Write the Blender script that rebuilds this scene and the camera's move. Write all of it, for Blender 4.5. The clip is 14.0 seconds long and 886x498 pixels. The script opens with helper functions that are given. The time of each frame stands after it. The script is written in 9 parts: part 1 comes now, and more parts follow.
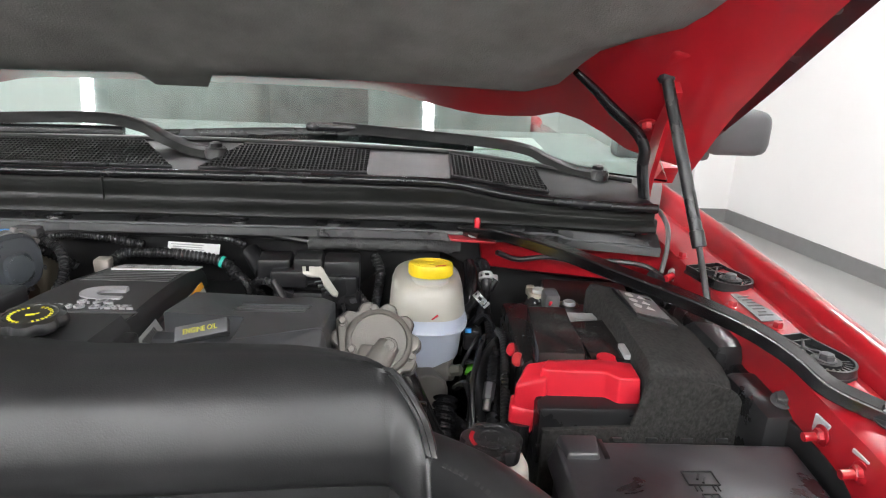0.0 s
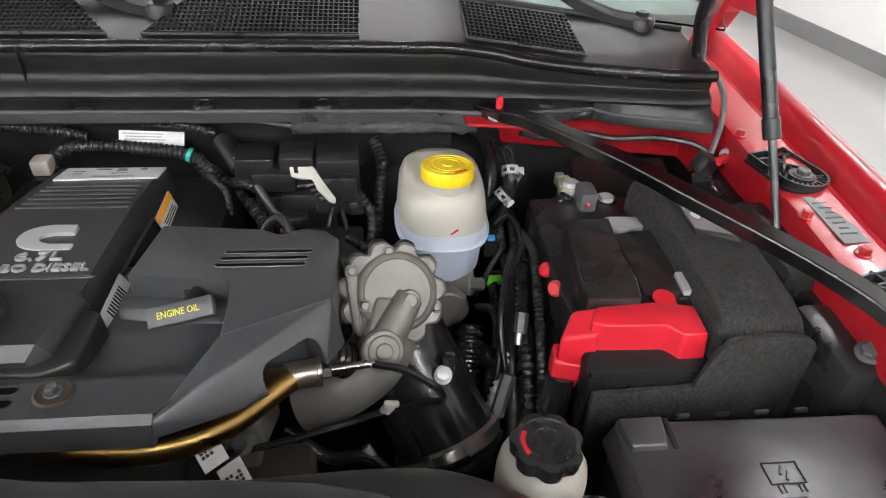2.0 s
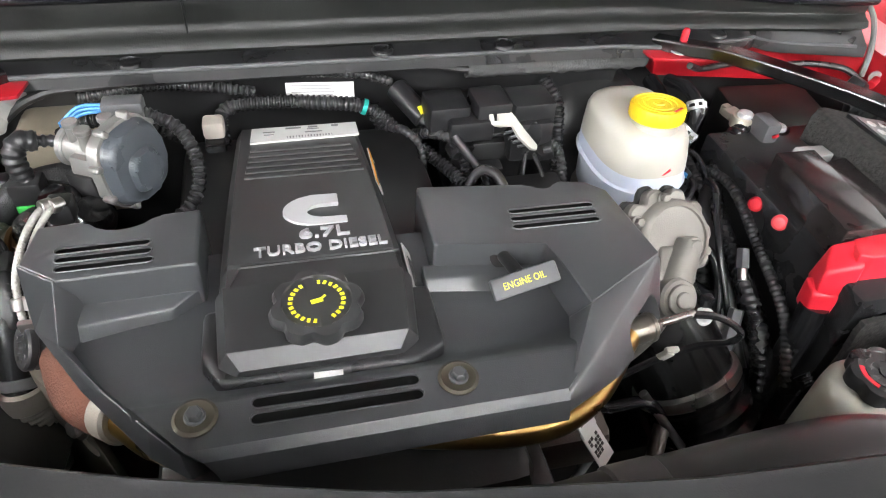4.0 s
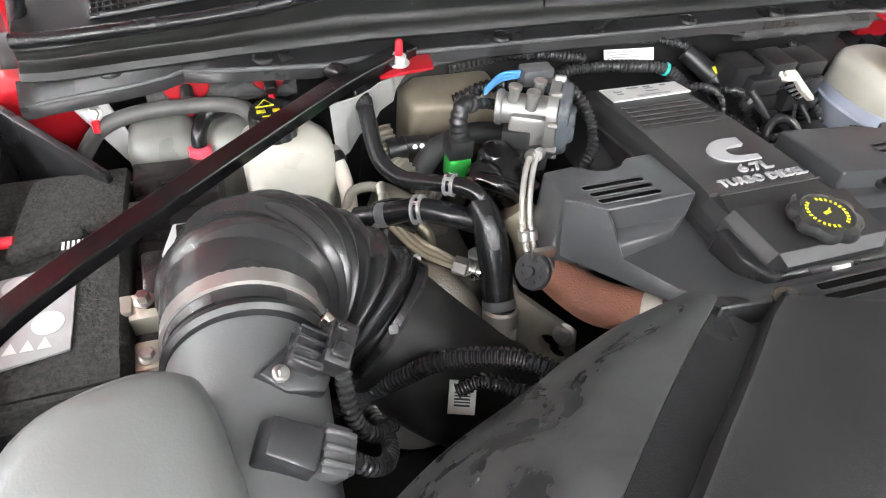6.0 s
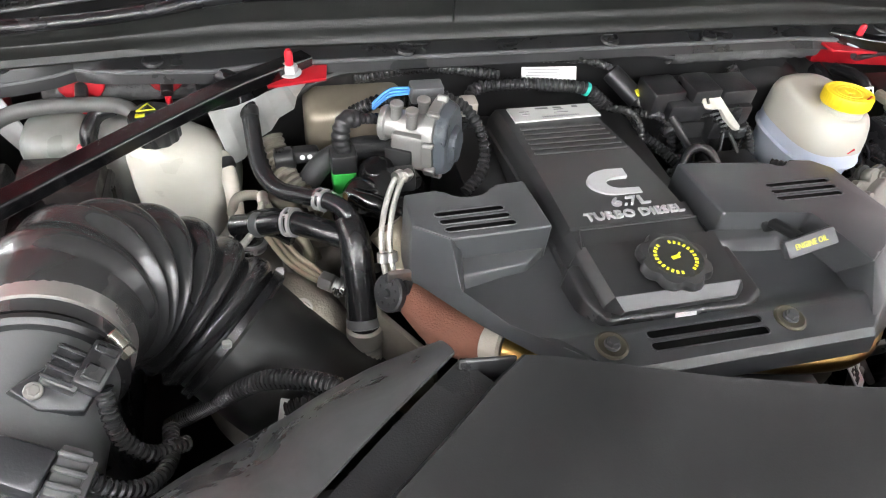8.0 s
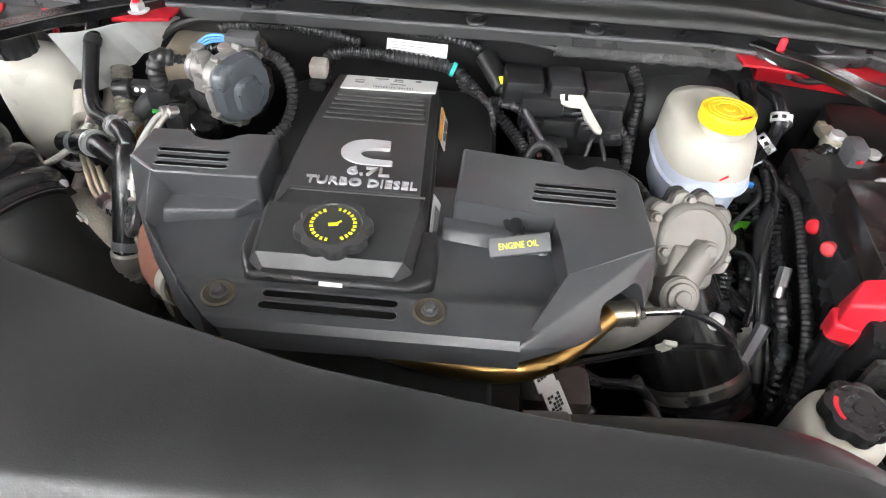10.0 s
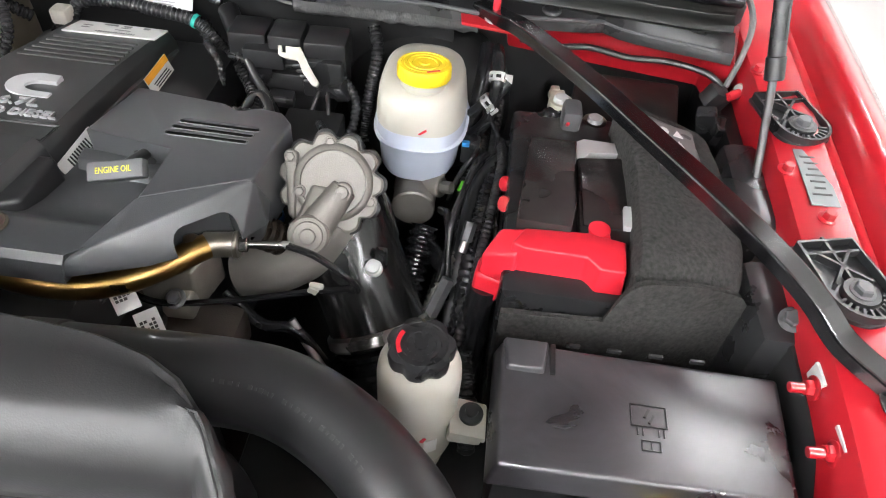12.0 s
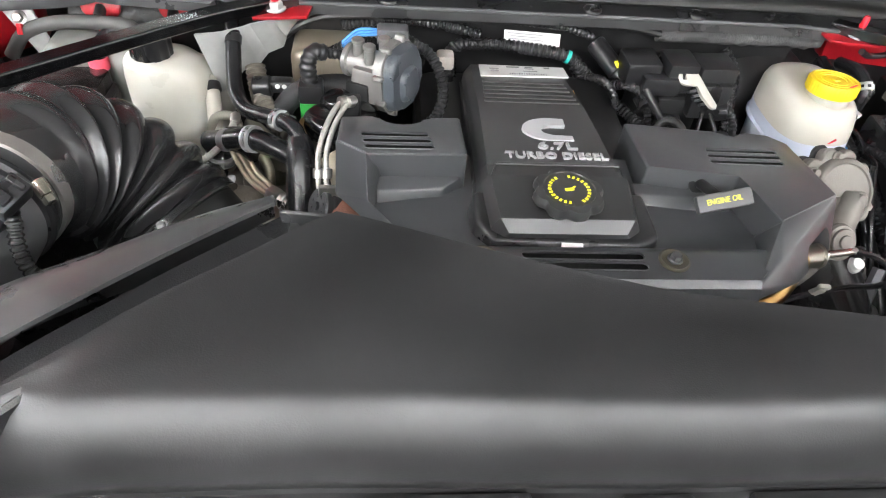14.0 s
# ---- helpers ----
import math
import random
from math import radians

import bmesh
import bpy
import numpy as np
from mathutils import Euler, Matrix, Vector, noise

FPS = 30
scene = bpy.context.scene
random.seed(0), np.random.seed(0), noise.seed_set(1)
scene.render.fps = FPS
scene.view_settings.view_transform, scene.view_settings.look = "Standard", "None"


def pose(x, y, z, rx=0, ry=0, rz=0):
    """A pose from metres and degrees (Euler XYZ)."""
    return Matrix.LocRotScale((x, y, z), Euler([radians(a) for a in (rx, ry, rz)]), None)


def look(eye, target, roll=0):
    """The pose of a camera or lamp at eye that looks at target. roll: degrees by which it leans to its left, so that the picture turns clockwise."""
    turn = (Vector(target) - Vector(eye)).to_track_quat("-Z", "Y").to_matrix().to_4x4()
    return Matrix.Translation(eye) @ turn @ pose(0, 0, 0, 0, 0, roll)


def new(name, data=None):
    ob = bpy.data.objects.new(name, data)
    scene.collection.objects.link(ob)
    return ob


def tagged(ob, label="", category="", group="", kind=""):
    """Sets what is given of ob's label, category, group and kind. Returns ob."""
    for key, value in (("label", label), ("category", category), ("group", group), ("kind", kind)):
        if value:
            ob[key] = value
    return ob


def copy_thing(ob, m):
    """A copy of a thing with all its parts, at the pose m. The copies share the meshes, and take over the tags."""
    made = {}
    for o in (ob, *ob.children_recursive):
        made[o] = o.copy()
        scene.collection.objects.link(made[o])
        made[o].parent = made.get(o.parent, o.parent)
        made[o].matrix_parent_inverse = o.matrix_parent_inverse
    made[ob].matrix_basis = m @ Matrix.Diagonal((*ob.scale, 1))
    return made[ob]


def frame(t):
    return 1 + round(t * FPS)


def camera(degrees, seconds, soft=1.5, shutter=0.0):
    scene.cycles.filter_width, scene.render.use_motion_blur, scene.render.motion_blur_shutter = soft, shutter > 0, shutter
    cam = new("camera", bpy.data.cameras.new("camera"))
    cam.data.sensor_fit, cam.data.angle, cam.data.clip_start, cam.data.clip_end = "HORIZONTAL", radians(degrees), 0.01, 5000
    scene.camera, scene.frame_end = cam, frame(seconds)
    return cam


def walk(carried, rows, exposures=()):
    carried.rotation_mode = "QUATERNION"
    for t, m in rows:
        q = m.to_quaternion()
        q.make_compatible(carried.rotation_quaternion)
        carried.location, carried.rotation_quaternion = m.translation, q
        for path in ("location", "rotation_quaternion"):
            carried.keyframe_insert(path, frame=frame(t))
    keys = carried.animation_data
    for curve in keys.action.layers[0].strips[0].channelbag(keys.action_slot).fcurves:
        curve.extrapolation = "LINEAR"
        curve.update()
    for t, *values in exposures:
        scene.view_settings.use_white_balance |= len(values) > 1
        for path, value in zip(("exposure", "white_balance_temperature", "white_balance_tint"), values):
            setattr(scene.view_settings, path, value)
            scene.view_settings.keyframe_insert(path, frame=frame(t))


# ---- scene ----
cam = camera(67.7, 14.0, 1.1)
PATH = [
    (0, (-0.061, -0.01, 1.475), (0.067, 1.888, 0.859), 2.6),
    (0.5, (-0.003, 0.063, 1.473), (0.145, 1.954, 0.839), 2.8),
    (1, (-0.006, 0.112, 1.5), (0.157, 1.942, 0.711), 2.7),
    (1.5, (-0.057, 0.15, 1.526), (0.12, 1.865, 0.513), 2.8),
    (2, (-0.1, 0.193, 1.546), (0.1, 1.78, 0.345), 2.9),
    (2.2, (-0.127, 0.202, 1.548), (0.083, 1.754, 0.305), 2.8),
    (4.3, (-0.493, 0.276, 1.538), (-0.036, 1.662, 0.17), 4.8),
    (4.5, (-0.555, 0.271, 1.549), (-0.075, 1.641, 0.174), 4.7),
    (5, (-0.694, 0.268, 1.568), (-0.167, 1.599, 0.171), 5.5),
    (5.5, (-0.812, 0.284, 1.563), (-0.254, 1.598, 0.162), 5.9),
    (6, (-0.887, 0.288, 1.563), (-0.324, 1.597, 0.159), 6.4),
    (6.5, (-0.906, 0.281, 1.566), (-0.355, 1.59, 0.157), 6.8),
    (7, (-0.884, 0.278, 1.573), (-0.358, 1.588, 0.158), 6.9),
    (7.5, (-0.83, 0.271, 1.586), (-0.329, 1.584, 0.162), 7.0),
    (8, (-0.72, 0.265, 1.595), (-0.263, 1.58, 0.159), 7.3),
    (8.2, (-0.671, 0.259, 1.602), (-0.246, 1.582, 0.164), 7.3),
    (10.3, (-0.227, 0.203, 1.588), (-0.303, 1.564, 0.124), 3.7),
    (10.5, (-0.163, 0.202, 1.587), (-0.267, 1.565, 0.127), 3.7),
    (11, (-0.023, 0.217, 1.566), (-0.145, 1.575, 0.103), 4.2),
    (11.5, (0.046, 0.208, 1.564), (-0.047, 1.571, 0.103), 4.9),
    (12, (0.049, 0.19, 1.57), (-0.018, 1.559, 0.114), 5.2),
    (12.5, (-0.086, 0.133, 1.603), (-0.073, 1.506, 0.148), 5.4),
    (13, (-0.281, 0.093, 1.61), (-0.181, 1.473, 0.167), 5.9),
    (13.5, (-0.441, 0.128, 1.587), (-0.293, 1.506, 0.146), 6.2),
    (14, (-0.571, 0.148, 1.573), (-0.372, 1.54, 0.151), 6.5),
]
EXPOSURES = [(0.0, -0.95), (1.0, -1.25), (1.5, -1.15), (2.2, -0.70), (4.3, 0.04), (7.0, -0.04), (8.2, -0.10), (10.5, -0.02), (12.0, -0.2), (14.0, -0.12)]
walk(cam, [(t, look(eye, target, roll)) for t, eye, target, roll in PATH], EXPOSURES)

# ---------------------------------------------------------------- light
world = bpy.data.worlds.new("room_air")
scene.world = world
world.use_nodes = True
world.node_tree.nodes["Background"].inputs["Color"].default_value = (0.9, 0.95, 1.0, 1)
world.node_tree.nodes["Background"].inputs["Strength"].default_value = 0.05

# ---------------------------------------------------------------- mesh tools
V = Vector


def part(name, bm, material, parent=None, label="", sharp=38.0):
    """Link a bmesh as one mesh object, under a thing or a part."""
    bmesh.ops.recalc_face_normals(bm, faces=bm.faces[:])
    lim = radians(sharp)
    for f in bm.faces:
        f.smooth = True
    for e in bm.edges:
        e.smooth = len(e.link_faces) == 2 and e.calc_face_angle(0.0) < lim
    me = bpy.data.meshes.new(name)
    bm.to_mesh(me)
    bm.free()
    mats = material if isinstance(material, (list, tuple)) else [material]
    for m in mats:
        me.materials.append(m)
    ob = new(name, me)
    if parent is not None:
        ob.parent = parent
    if label:
        ob["label"] = label
    return ob


def thing(name, label, category, group="", kind=""):
    return tagged(new(name), label, category, group, kind)


def box(bm, c, s, bevel=0.0, seg=2, rot=None, mi=0, taper=1.0):
    """A box of size s round c; bevel rounds its edges; taper narrows its top."""
    r = bmesh.ops.create_cube(bm, size=1.0)
    vs = r["verts"]
    for v in vs:
        k = taper if v.co.z > 0 else 1.0
        v.co = V((v.co.x * s[0] * k, v.co.y * s[1] * k, v.co.z * s[2]))
    fs = {f for v in vs for f in v.link_faces}
    if bevel > 0:
        es = {e for v in vs for e in v.link_edges}
        rr = bmesh.ops.bevel(bm, geom=list(es), offset=bevel, segments=seg, profile=0.5, affect="EDGES")
        vs = {v for f in rr["faces"] for v in f.verts} | {v for v in vs if v.is_valid}
        fs = {f for v in vs for f in v.link_faces}
    m = Matrix.Translation(c) @ (rot if rot is not None else Matrix())
    for v in vs:
        v.co = m @ v.co
    for f in fs:
        f.material_index = mi
    return list(vs)


def prism(bm, pts, z0, z1, bevel=0.0, seg=2, m=None, inset=0.0, mi=0):
    """A polygon of (x, y) drawn up from z0 to z1, its upper rim bevelled; inset draws the top in."""
    n = len(pts)
    cx, cy = sum(p[0] for p in pts) / n, sum(p[1] for p in pts) / n
    lo = [bm.verts.new((p[0], p[1], z0)) for p in pts]
    up = []
    for p in pts:
        d = V((cx - p[0], cy - p[1]))
        d = d.normalized() * inset if d.length > 1e-6 else d
        up.append(bm.verts.new((p[0] + d.x, p[1] + d.y, z1)))
    fs = [bm.faces.new(up), bm.faces.new(lo[::-1])]
    for i in range(n):
        j = (i + 1) % n
        fs.append(bm.faces.new((lo[i], lo[j], up[j], up[i])))
    vs = set(lo + up)
    if bevel > 0:
        es = [e for e in fs[0].edges] + [e for f in fs[2:] for e in f.edges if (e.verts[0] in lo) != (e.verts[1] in lo)]
        rr = bmesh.ops.bevel(bm, geom=list(set(es)), offset=bevel, segments=seg, profile=0.5, affect="EDGES")
        vs = {v for v in vs if v.is_valid} | {v for f in rr["faces"] for v in f.verts}
    for v in vs:
        for f in v.link_faces:
            f.material_index = mi
        if m is not None:
            v.co = m @ v.co
    return list(vs)


def lathe(bm, prof, n=28, m=None, mi=0, lobes=0, depth=0.0, zlim=None):
    """Turn a profile of (radius, height) round z; lobes scallop it."""
    rings = []
    for r, z in prof:
        ring = []
        for i in range(n):
            a = 2 * math.pi * i / n
            rr = r
            if lobes and (zlim is None or zlim[0] <= z <= zlim[1]):
                rr = r * (1 - depth * (0.5 - 0.5 * math.cos(lobes * a)) ** 2.0)
            ring.append(bm.verts.new((rr * math.cos(a), rr * math.sin(a), z)))
        rings.append(ring)
    fs = []
    for a, b in zip(rings, rings[1:]):
        for i in range(n):
            j = (i + 1) % n
            fs.append(bm.faces.new((a[i], a[j], b[j], b[i])))
    fs.append(bm.faces.new(rings[0][::-1]))
    fs.append(bm.faces.new(rings[-1]))
    for f in fs:
        f.material_index = mi
    if m is not None:
        for ring in rings:
            for v in ring:
                v.co = m @ v.co
    return [v for ring in rings for v in ring]


def spline(pts, k=8):
    """Points of a smooth line through pts (Catmull-Rom)."""
    p = [V(q) for q in pts]
    if len(p) < 3:
        return [p[0].lerp(p[-1], i / k) for i in range(k + 1)]
    p = [2 * p[0] - p[1]] + p + [2 * p[-1] - p[-2]]
    out = []
    for i in range(1, len(p) - 2):
        a, b, c, d = p[i - 1], p[i], p[i + 1], p[i + 2]
        for s in range(k):
            t = s / k
            out.append(0.5 * ((2 * b) + (c - a) * t + (2 * a - 5 * b + 4 * c - d) * t * t + (3 * b - a - 3 * c + d) * t ** 3))
    out.append(p[-2])
    return out


def sweep(bm, line, ring, mi=0, up=(0, 0, 1), closed=False):
    """Carry a cross-section along a line. ring(i, u) gives its (sideways, up) points at that place."""
    n = len(line)
    side = None
    rows = []
    for i, c in enumerate(line):
        t = (line[min(i + 1, n - 1)] - line[max(i - 1, 0)]).normalized()
        if side is None:
            side = t.cross(V(up))
            if side.length < 1e-3:
                side = t.cross(V((1, 0, 0)))
        side = (side - t * side.dot(t)).normalized()
        nrm = side.cross(t)
        rows.append([bm.verts.new(c + side * a + nrm * b) for a, b in ring(i, i / (n - 1))])
    k = len(rows[0])
    fs = []
    for a, b in zip(rows, rows[1:]):
        for i in range(k):
            j = (i + 1) % k
            fs.append(bm.faces.new((a[i], a[j], b[j], b[i])))
    fs.append(bm.faces.new(rows[0][::-1]))
    fs.append(bm.faces.new(rows[-1]))
    for f in fs:
        f.material_index = mi
    return [v for r in rows for v in r]


def circ(r, n=12):
    return [(r * math.cos(2 * math.pi * i / n), r * math.sin(2 * math.pi * i / n)) for i in range(n)]


def tube(bm, pts, r, n=12, k=8, mi=0, smooth=True, ribs=0.0, pitch=0.006):
    """A hose through pts; r a radius or a function of 0..1; ribs gives it corrugations."""
    line = spline(pts, k) if smooth else [V(p) for p in pts]
    if ribs:
        length = sum((b - a).length for a, b in zip(line, line[1:]))
        m = max(8, int(length / pitch * 4))
        acc = [0.0]
        for a, b in zip(line, line[1:]):
            acc.append(acc[-1] + (b - a).length)
        fine = []
        j = 0
        for i in range(m + 1):
            s = length * i / m
            while j < len(acc) - 2 and acc[j + 1] < s:
                j += 1
            w = (s - acc[j]) / max(acc[j + 1] - acc[j], 1e-9)
            fine.append(line[j].lerp(line[j + 1], min(max(w, 0), 1)))
        line = fine
        prof = (0.0, 1.0, 1.0, 0.0)
        return sweep(bm, line, lambda i, u: circ((r(u) if callable(r) else r) * (1 - ribs * prof[i % 4]), n), mi)
    return sweep(bm, line, lambda i, u: circ(r(u) if callable(r) else r, n), mi)


def sheet(bm, fn, nu, nv, thick=0.0, mi=0):
    """A surface fn(u, v) -> place on a grid, with thickness along its normals."""
    g = [[V(fn(i / nu, j / nv)) for j in range(nv + 1)] for i in range(nu + 1)]
    top = [[bm.verts.new(p) for p in row] for row in g]
    fs = []
    if thick:
        bot = []
        for i in range(nu + 1):
            row = []
            for j in range(nv + 1):
                du = g[min(i + 1, nu)][j] - g[max(i - 1, 0)][j]
                dv = g[i][min(j + 1, nv)] - g[i][max(j - 1, 0)]
                nn = du.cross(dv)
                nn = nn.normalized() if nn.length > 1e-9 else V((0, 0, 1))
                row.append(bm.verts.new(g[i][j] - nn * thick))
            bot.append(row)
    for i in range(nu):
        for j in range(nv):
            fs.append(bm.faces.new((top[i][j], top[i + 1][j], top[i + 1][j + 1], top[i][j + 1])))
            if thick:
                fs.append(bm.faces.new((bot[i][j], bot[i][j + 1], bot[i + 1][j + 1], bot[i + 1][j])))
    if thick:
        for i in range(nu):
            fs.append(bm.faces.new((top[i][0], bot[i][0], bot[i + 1][0], top[i + 1][0])))
            fs.append(bm.faces.new((top[i][nv], top[i + 1][nv], bot[i + 1][nv], bot[i][nv])))
        for j in range(nv):
            fs.append(bm.faces.new((top[0][j], top[0][j + 1], bot[0][j + 1], bot[0][j])))
            fs.append(bm.faces.new((top[nu][j], bot[nu][j], bot[nu][j + 1], top[nu][j + 1])))
    for f in fs:
        f.material_index = mi


def aim(p, d, up=(0, 0, 1)):
    """A pose at p whose z axis points along d."""
    return Matrix.Translation(p) @ V(d).to_track_quat("Z", "Y").to_matrix().to_4x4()


def cyl(bm, p, q, r, n=16, r2=None, mi=0, bev=0.0):
    """A round bar from p to q, its rims eased."""
    p, q = V(p), V(q)
    h = (q - p).length
    r2 = r if r2 is None else r2
    e = bev if bev else min(r * 0.12, h * 0.2)
    prof = [(r - e, 0), (r, e), (r2, h - e), (r2 - e, h)]
    return lathe(bm, prof, n, aim(p, q - p), mi)


def bolt(bm, p, d=(0, 0, 1), r=0.007, h=0.006, washer=1.5, mi=0):
    """A hexagon head on a washer."""
    m = aim(p, d)
    lathe(bm, [(r * washer * 0.95, 0), (r * washer, 0.0008), (r * washer, 0.0018), (r * washer * 0.9, 0.0024)], 18, m, mi)
    lathe(bm, [(r, 0.002), (r, 0.002 + h * 0.8), (r * 0.8, 0.002 + h)], 6, m, mi)


def words(name, text, size, m, material, parent, depth=0.0006, label="", bold=0.0, width=0.0):
    """Raised lettering in the built-in font, as a mesh."""
    cu = bpy.data.curves.new(name, "FONT")
    cu.body, cu.size, cu.extrude = text, size, depth
    cu.align_x, cu.align_y = "CENTER", "CENTER"
    cu.resolution_u = 2
    cu.offset = size * bold
    tmp = bpy.data.objects.new(name, cu)
    scene.collection.objects.link(tmp)
    bpy.context.view_layer.update()
    me = bpy.data.meshes.new_from_object(tmp.evaluated_get(bpy.context.evaluated_depsgraph_get()))
    bpy.data.objects.remove(tmp)
    bpy.data.curves.remove(cu)
    if width:
        xs = [v.co.x for v in me.vertices]
        me.transform(Matrix.Diagonal((width / (max(xs) - min(xs)), 1, 1, 1)))
    me.transform(m)
    me.materials.clear()
    me.materials.append(material)
    ob = new(name, me)
    ob.parent = parent
    if label:
        ob["label"] = label
    return ob


def hull(bm, pts, bevel=0.0, seg=2):
    """The convex solid round a few corners."""
    vs = [bm.verts.new(p) for p in pts]
    r = bmesh.ops.convex_hull(bm, input=vs)
    bmesh.ops.delete(bm, geom=[g for g in r["geom_interior"] + r["geom_unused"] if isinstance(g, bmesh.types.BMVert)], context="VERTS")
    bmesh.ops.dissolve_limit(bm, angle_limit=radians(3), verts=[v for v in vs if v.is_valid], edges=list({e for v in vs if v.is_valid for e in v.link_edges}))
    if bevel:
        es = list({e for v in vs if v.is_valid for e in v.link_edges})
        bmesh.ops.bevel(bm, geom=es, offset=bevel, segments=seg, profile=0.5, affect="EDGES")


def carve(bm, cutter):
    """Take one solid away from another."""
    obs = []
    for b in (bm, cutter):
        bmesh.ops.recalc_face_normals(b, faces=b.faces[:])
        me = bpy.data.meshes.new("solid")
        b.to_mesh(me)
        b.free()
        ob = bpy.data.objects.new("solid", me)
        scene.collection.objects.link(ob)
        obs.append(ob)
    md = obs[0].modifiers.new("cut", "BOOLEAN")
    md.operation, md.solver, md.object = "DIFFERENCE", "EXACT", obs[1]
    dg = bpy.context.evaluated_depsgraph_get()
    dg.update()
    me = bpy.data.meshes.new_from_object(obs[0].evaluated_get(dg))
    out = bmesh.new()
    out.from_mesh(me)
    for ob in obs:
        old = ob.data
        bpy.data.objects.remove(ob)
        bpy.data.meshes.remove(old)
    bpy.data.meshes.remove(me)
    return out


# ---------------------------------------------------------------- materials
def surface(name, colour, rough=0.5, metal=0.0, grain=60.0, vary=0.25, bump=0.05, fine=600.0, dust=0.0, dust_colour=(0.3, 0.3, 0.3),
            coat=0.0, spec=0.5, trans=0.0, sss=0.0, rvary=0.15, ior=1.45):
    """A plastic, rubber, paint or metal with grain at two scales, dull patches and dust."""
    m = bpy.data.materials.new(name)
    m.use_nodes = True
    nt = m.node_tree
    nd, ln = nt.nodes, nt.links
    b = nd["Principled BSDF"]
    tc = nd.new("ShaderNodeTexCoord")
    n1 = nd.new("ShaderNodeTexNoise")
    n1.inputs["Scale"].default_value, n1.inputs["Detail"].default_value = grain * 0.25, 5
    n2 = nd.new("ShaderNodeTexNoise")
    n2.inputs["Scale"].default_value, n2.inputs["Detail"].default_value = fine, 2
    ln.new(tc.outputs["Object"], n1.inputs["Vector"])
    ln.new(tc.outputs["Object"], n2.inputs["Vector"])
    mr = nd.new("ShaderNodeMapRange")
    mr.inputs["From Min"].default_value, mr.inputs["From Max"].default_value = 0.3, 0.7
    mr.inputs["To Min"].default_value, mr.inputs["To Max"].default_value = 1 - vary, 1 + vary
    ln.new(n1.outputs["Fac"], mr.inputs["Value"])
    mul = nd.new("ShaderNodeMix")
    mul.data_type, mul.blend_type = "RGBA", "MULTIPLY"
    mul.inputs["Factor"].default_value = 1.0
    mul.inputs["A"].default_value = (*colour, 1)
    ln.new(mr.outputs["Result"], mul.inputs["B"])
    out = mul.outputs["Result"]
    if dust:
        ramp = nd.new("ShaderNodeMapRange")
        ramp.inputs["From Min"].default_value, ramp.inputs["From Max"].default_value = 0.36, 0.90
        ramp.inputs["To Max"].default_value = dust
        n3 = nd.new("ShaderNodeTexNoise")
        n3.inputs["Scale"].default_value, n3.inputs["Detail"].default_value = grain * 0.12, 3
        n3.inputs["Roughness"].default_value = 0.5
        ln.new(tc.outputs["Object"], n3.inputs["Vector"])
        ln.new(n3.outputs["Fac"], ramp.inputs["Value"])
        mx = nd.new("ShaderNodeMix")
        mx.data_type = "RGBA"
        ln.new(ramp.outputs["Result"], mx.inputs["Factor"])
        ln.new(out, mx.inputs["A"])
        mx.inputs["B"].default_value = (*dust_colour, 1)
        out = mx.outputs["Result"]
    ln.new(out, b.inputs["Base Color"])
    rr = nd.new("ShaderNodeMapRange")
    rr.inputs["From Min"].default_value, rr.inputs["From Max"].default_value = 0.3, 0.7
    rr.inputs["To Min"].default_value, rr.inputs["To Max"].default_value = max(rough * (1 - rvary), 0.02), min(rough * (1 + rvary), 1)
    ln.new(n1.outputs["Fac"], rr.inputs["Value"])
    ln.new(rr.outputs["Result"], b.inputs["Roughness"])
    b.inputs["Metallic"].default_value = metal
    b.inputs["Specular IOR Level"].default_value = spec
    b.inputs["Coat Weight"].default_value = coat
    b.inputs["Coat Roughness"].default_value = 0.06
    b.inputs["Transmission Weight"].default_value = trans
    b.inputs["IOR"].default_value = ior
    if sss:
        b.inputs["Subsurface Weight"].default_value = sss
        b.inputs["Subsurface Radius"].default_value = (0.02, 0.018, 0.015)
    if bump:
        bp = nd.new("ShaderNodeBump")
        bp.inputs["Strength"].default_value, bp.inputs["Distance"].default_value = bump, 0.001
        ln.new(n2.outputs["Fac"], bp.inputs["Height"])
        ln.new(bp.outputs["Normal"], b.inputs["Normal"])
    return m


def glow(name, colour, strength):
    m = bpy.data.materials.new(name)
    m.use_nodes = True
    b = m.node_tree.nodes["Principled BSDF"]
    b.inputs["Base Color"].default_value = (*colour, 1)
    b.inputs["Emission Color"].default_value = (*colour, 1)
    b.inputs["Emission Strength"].default_value = strength
    return m


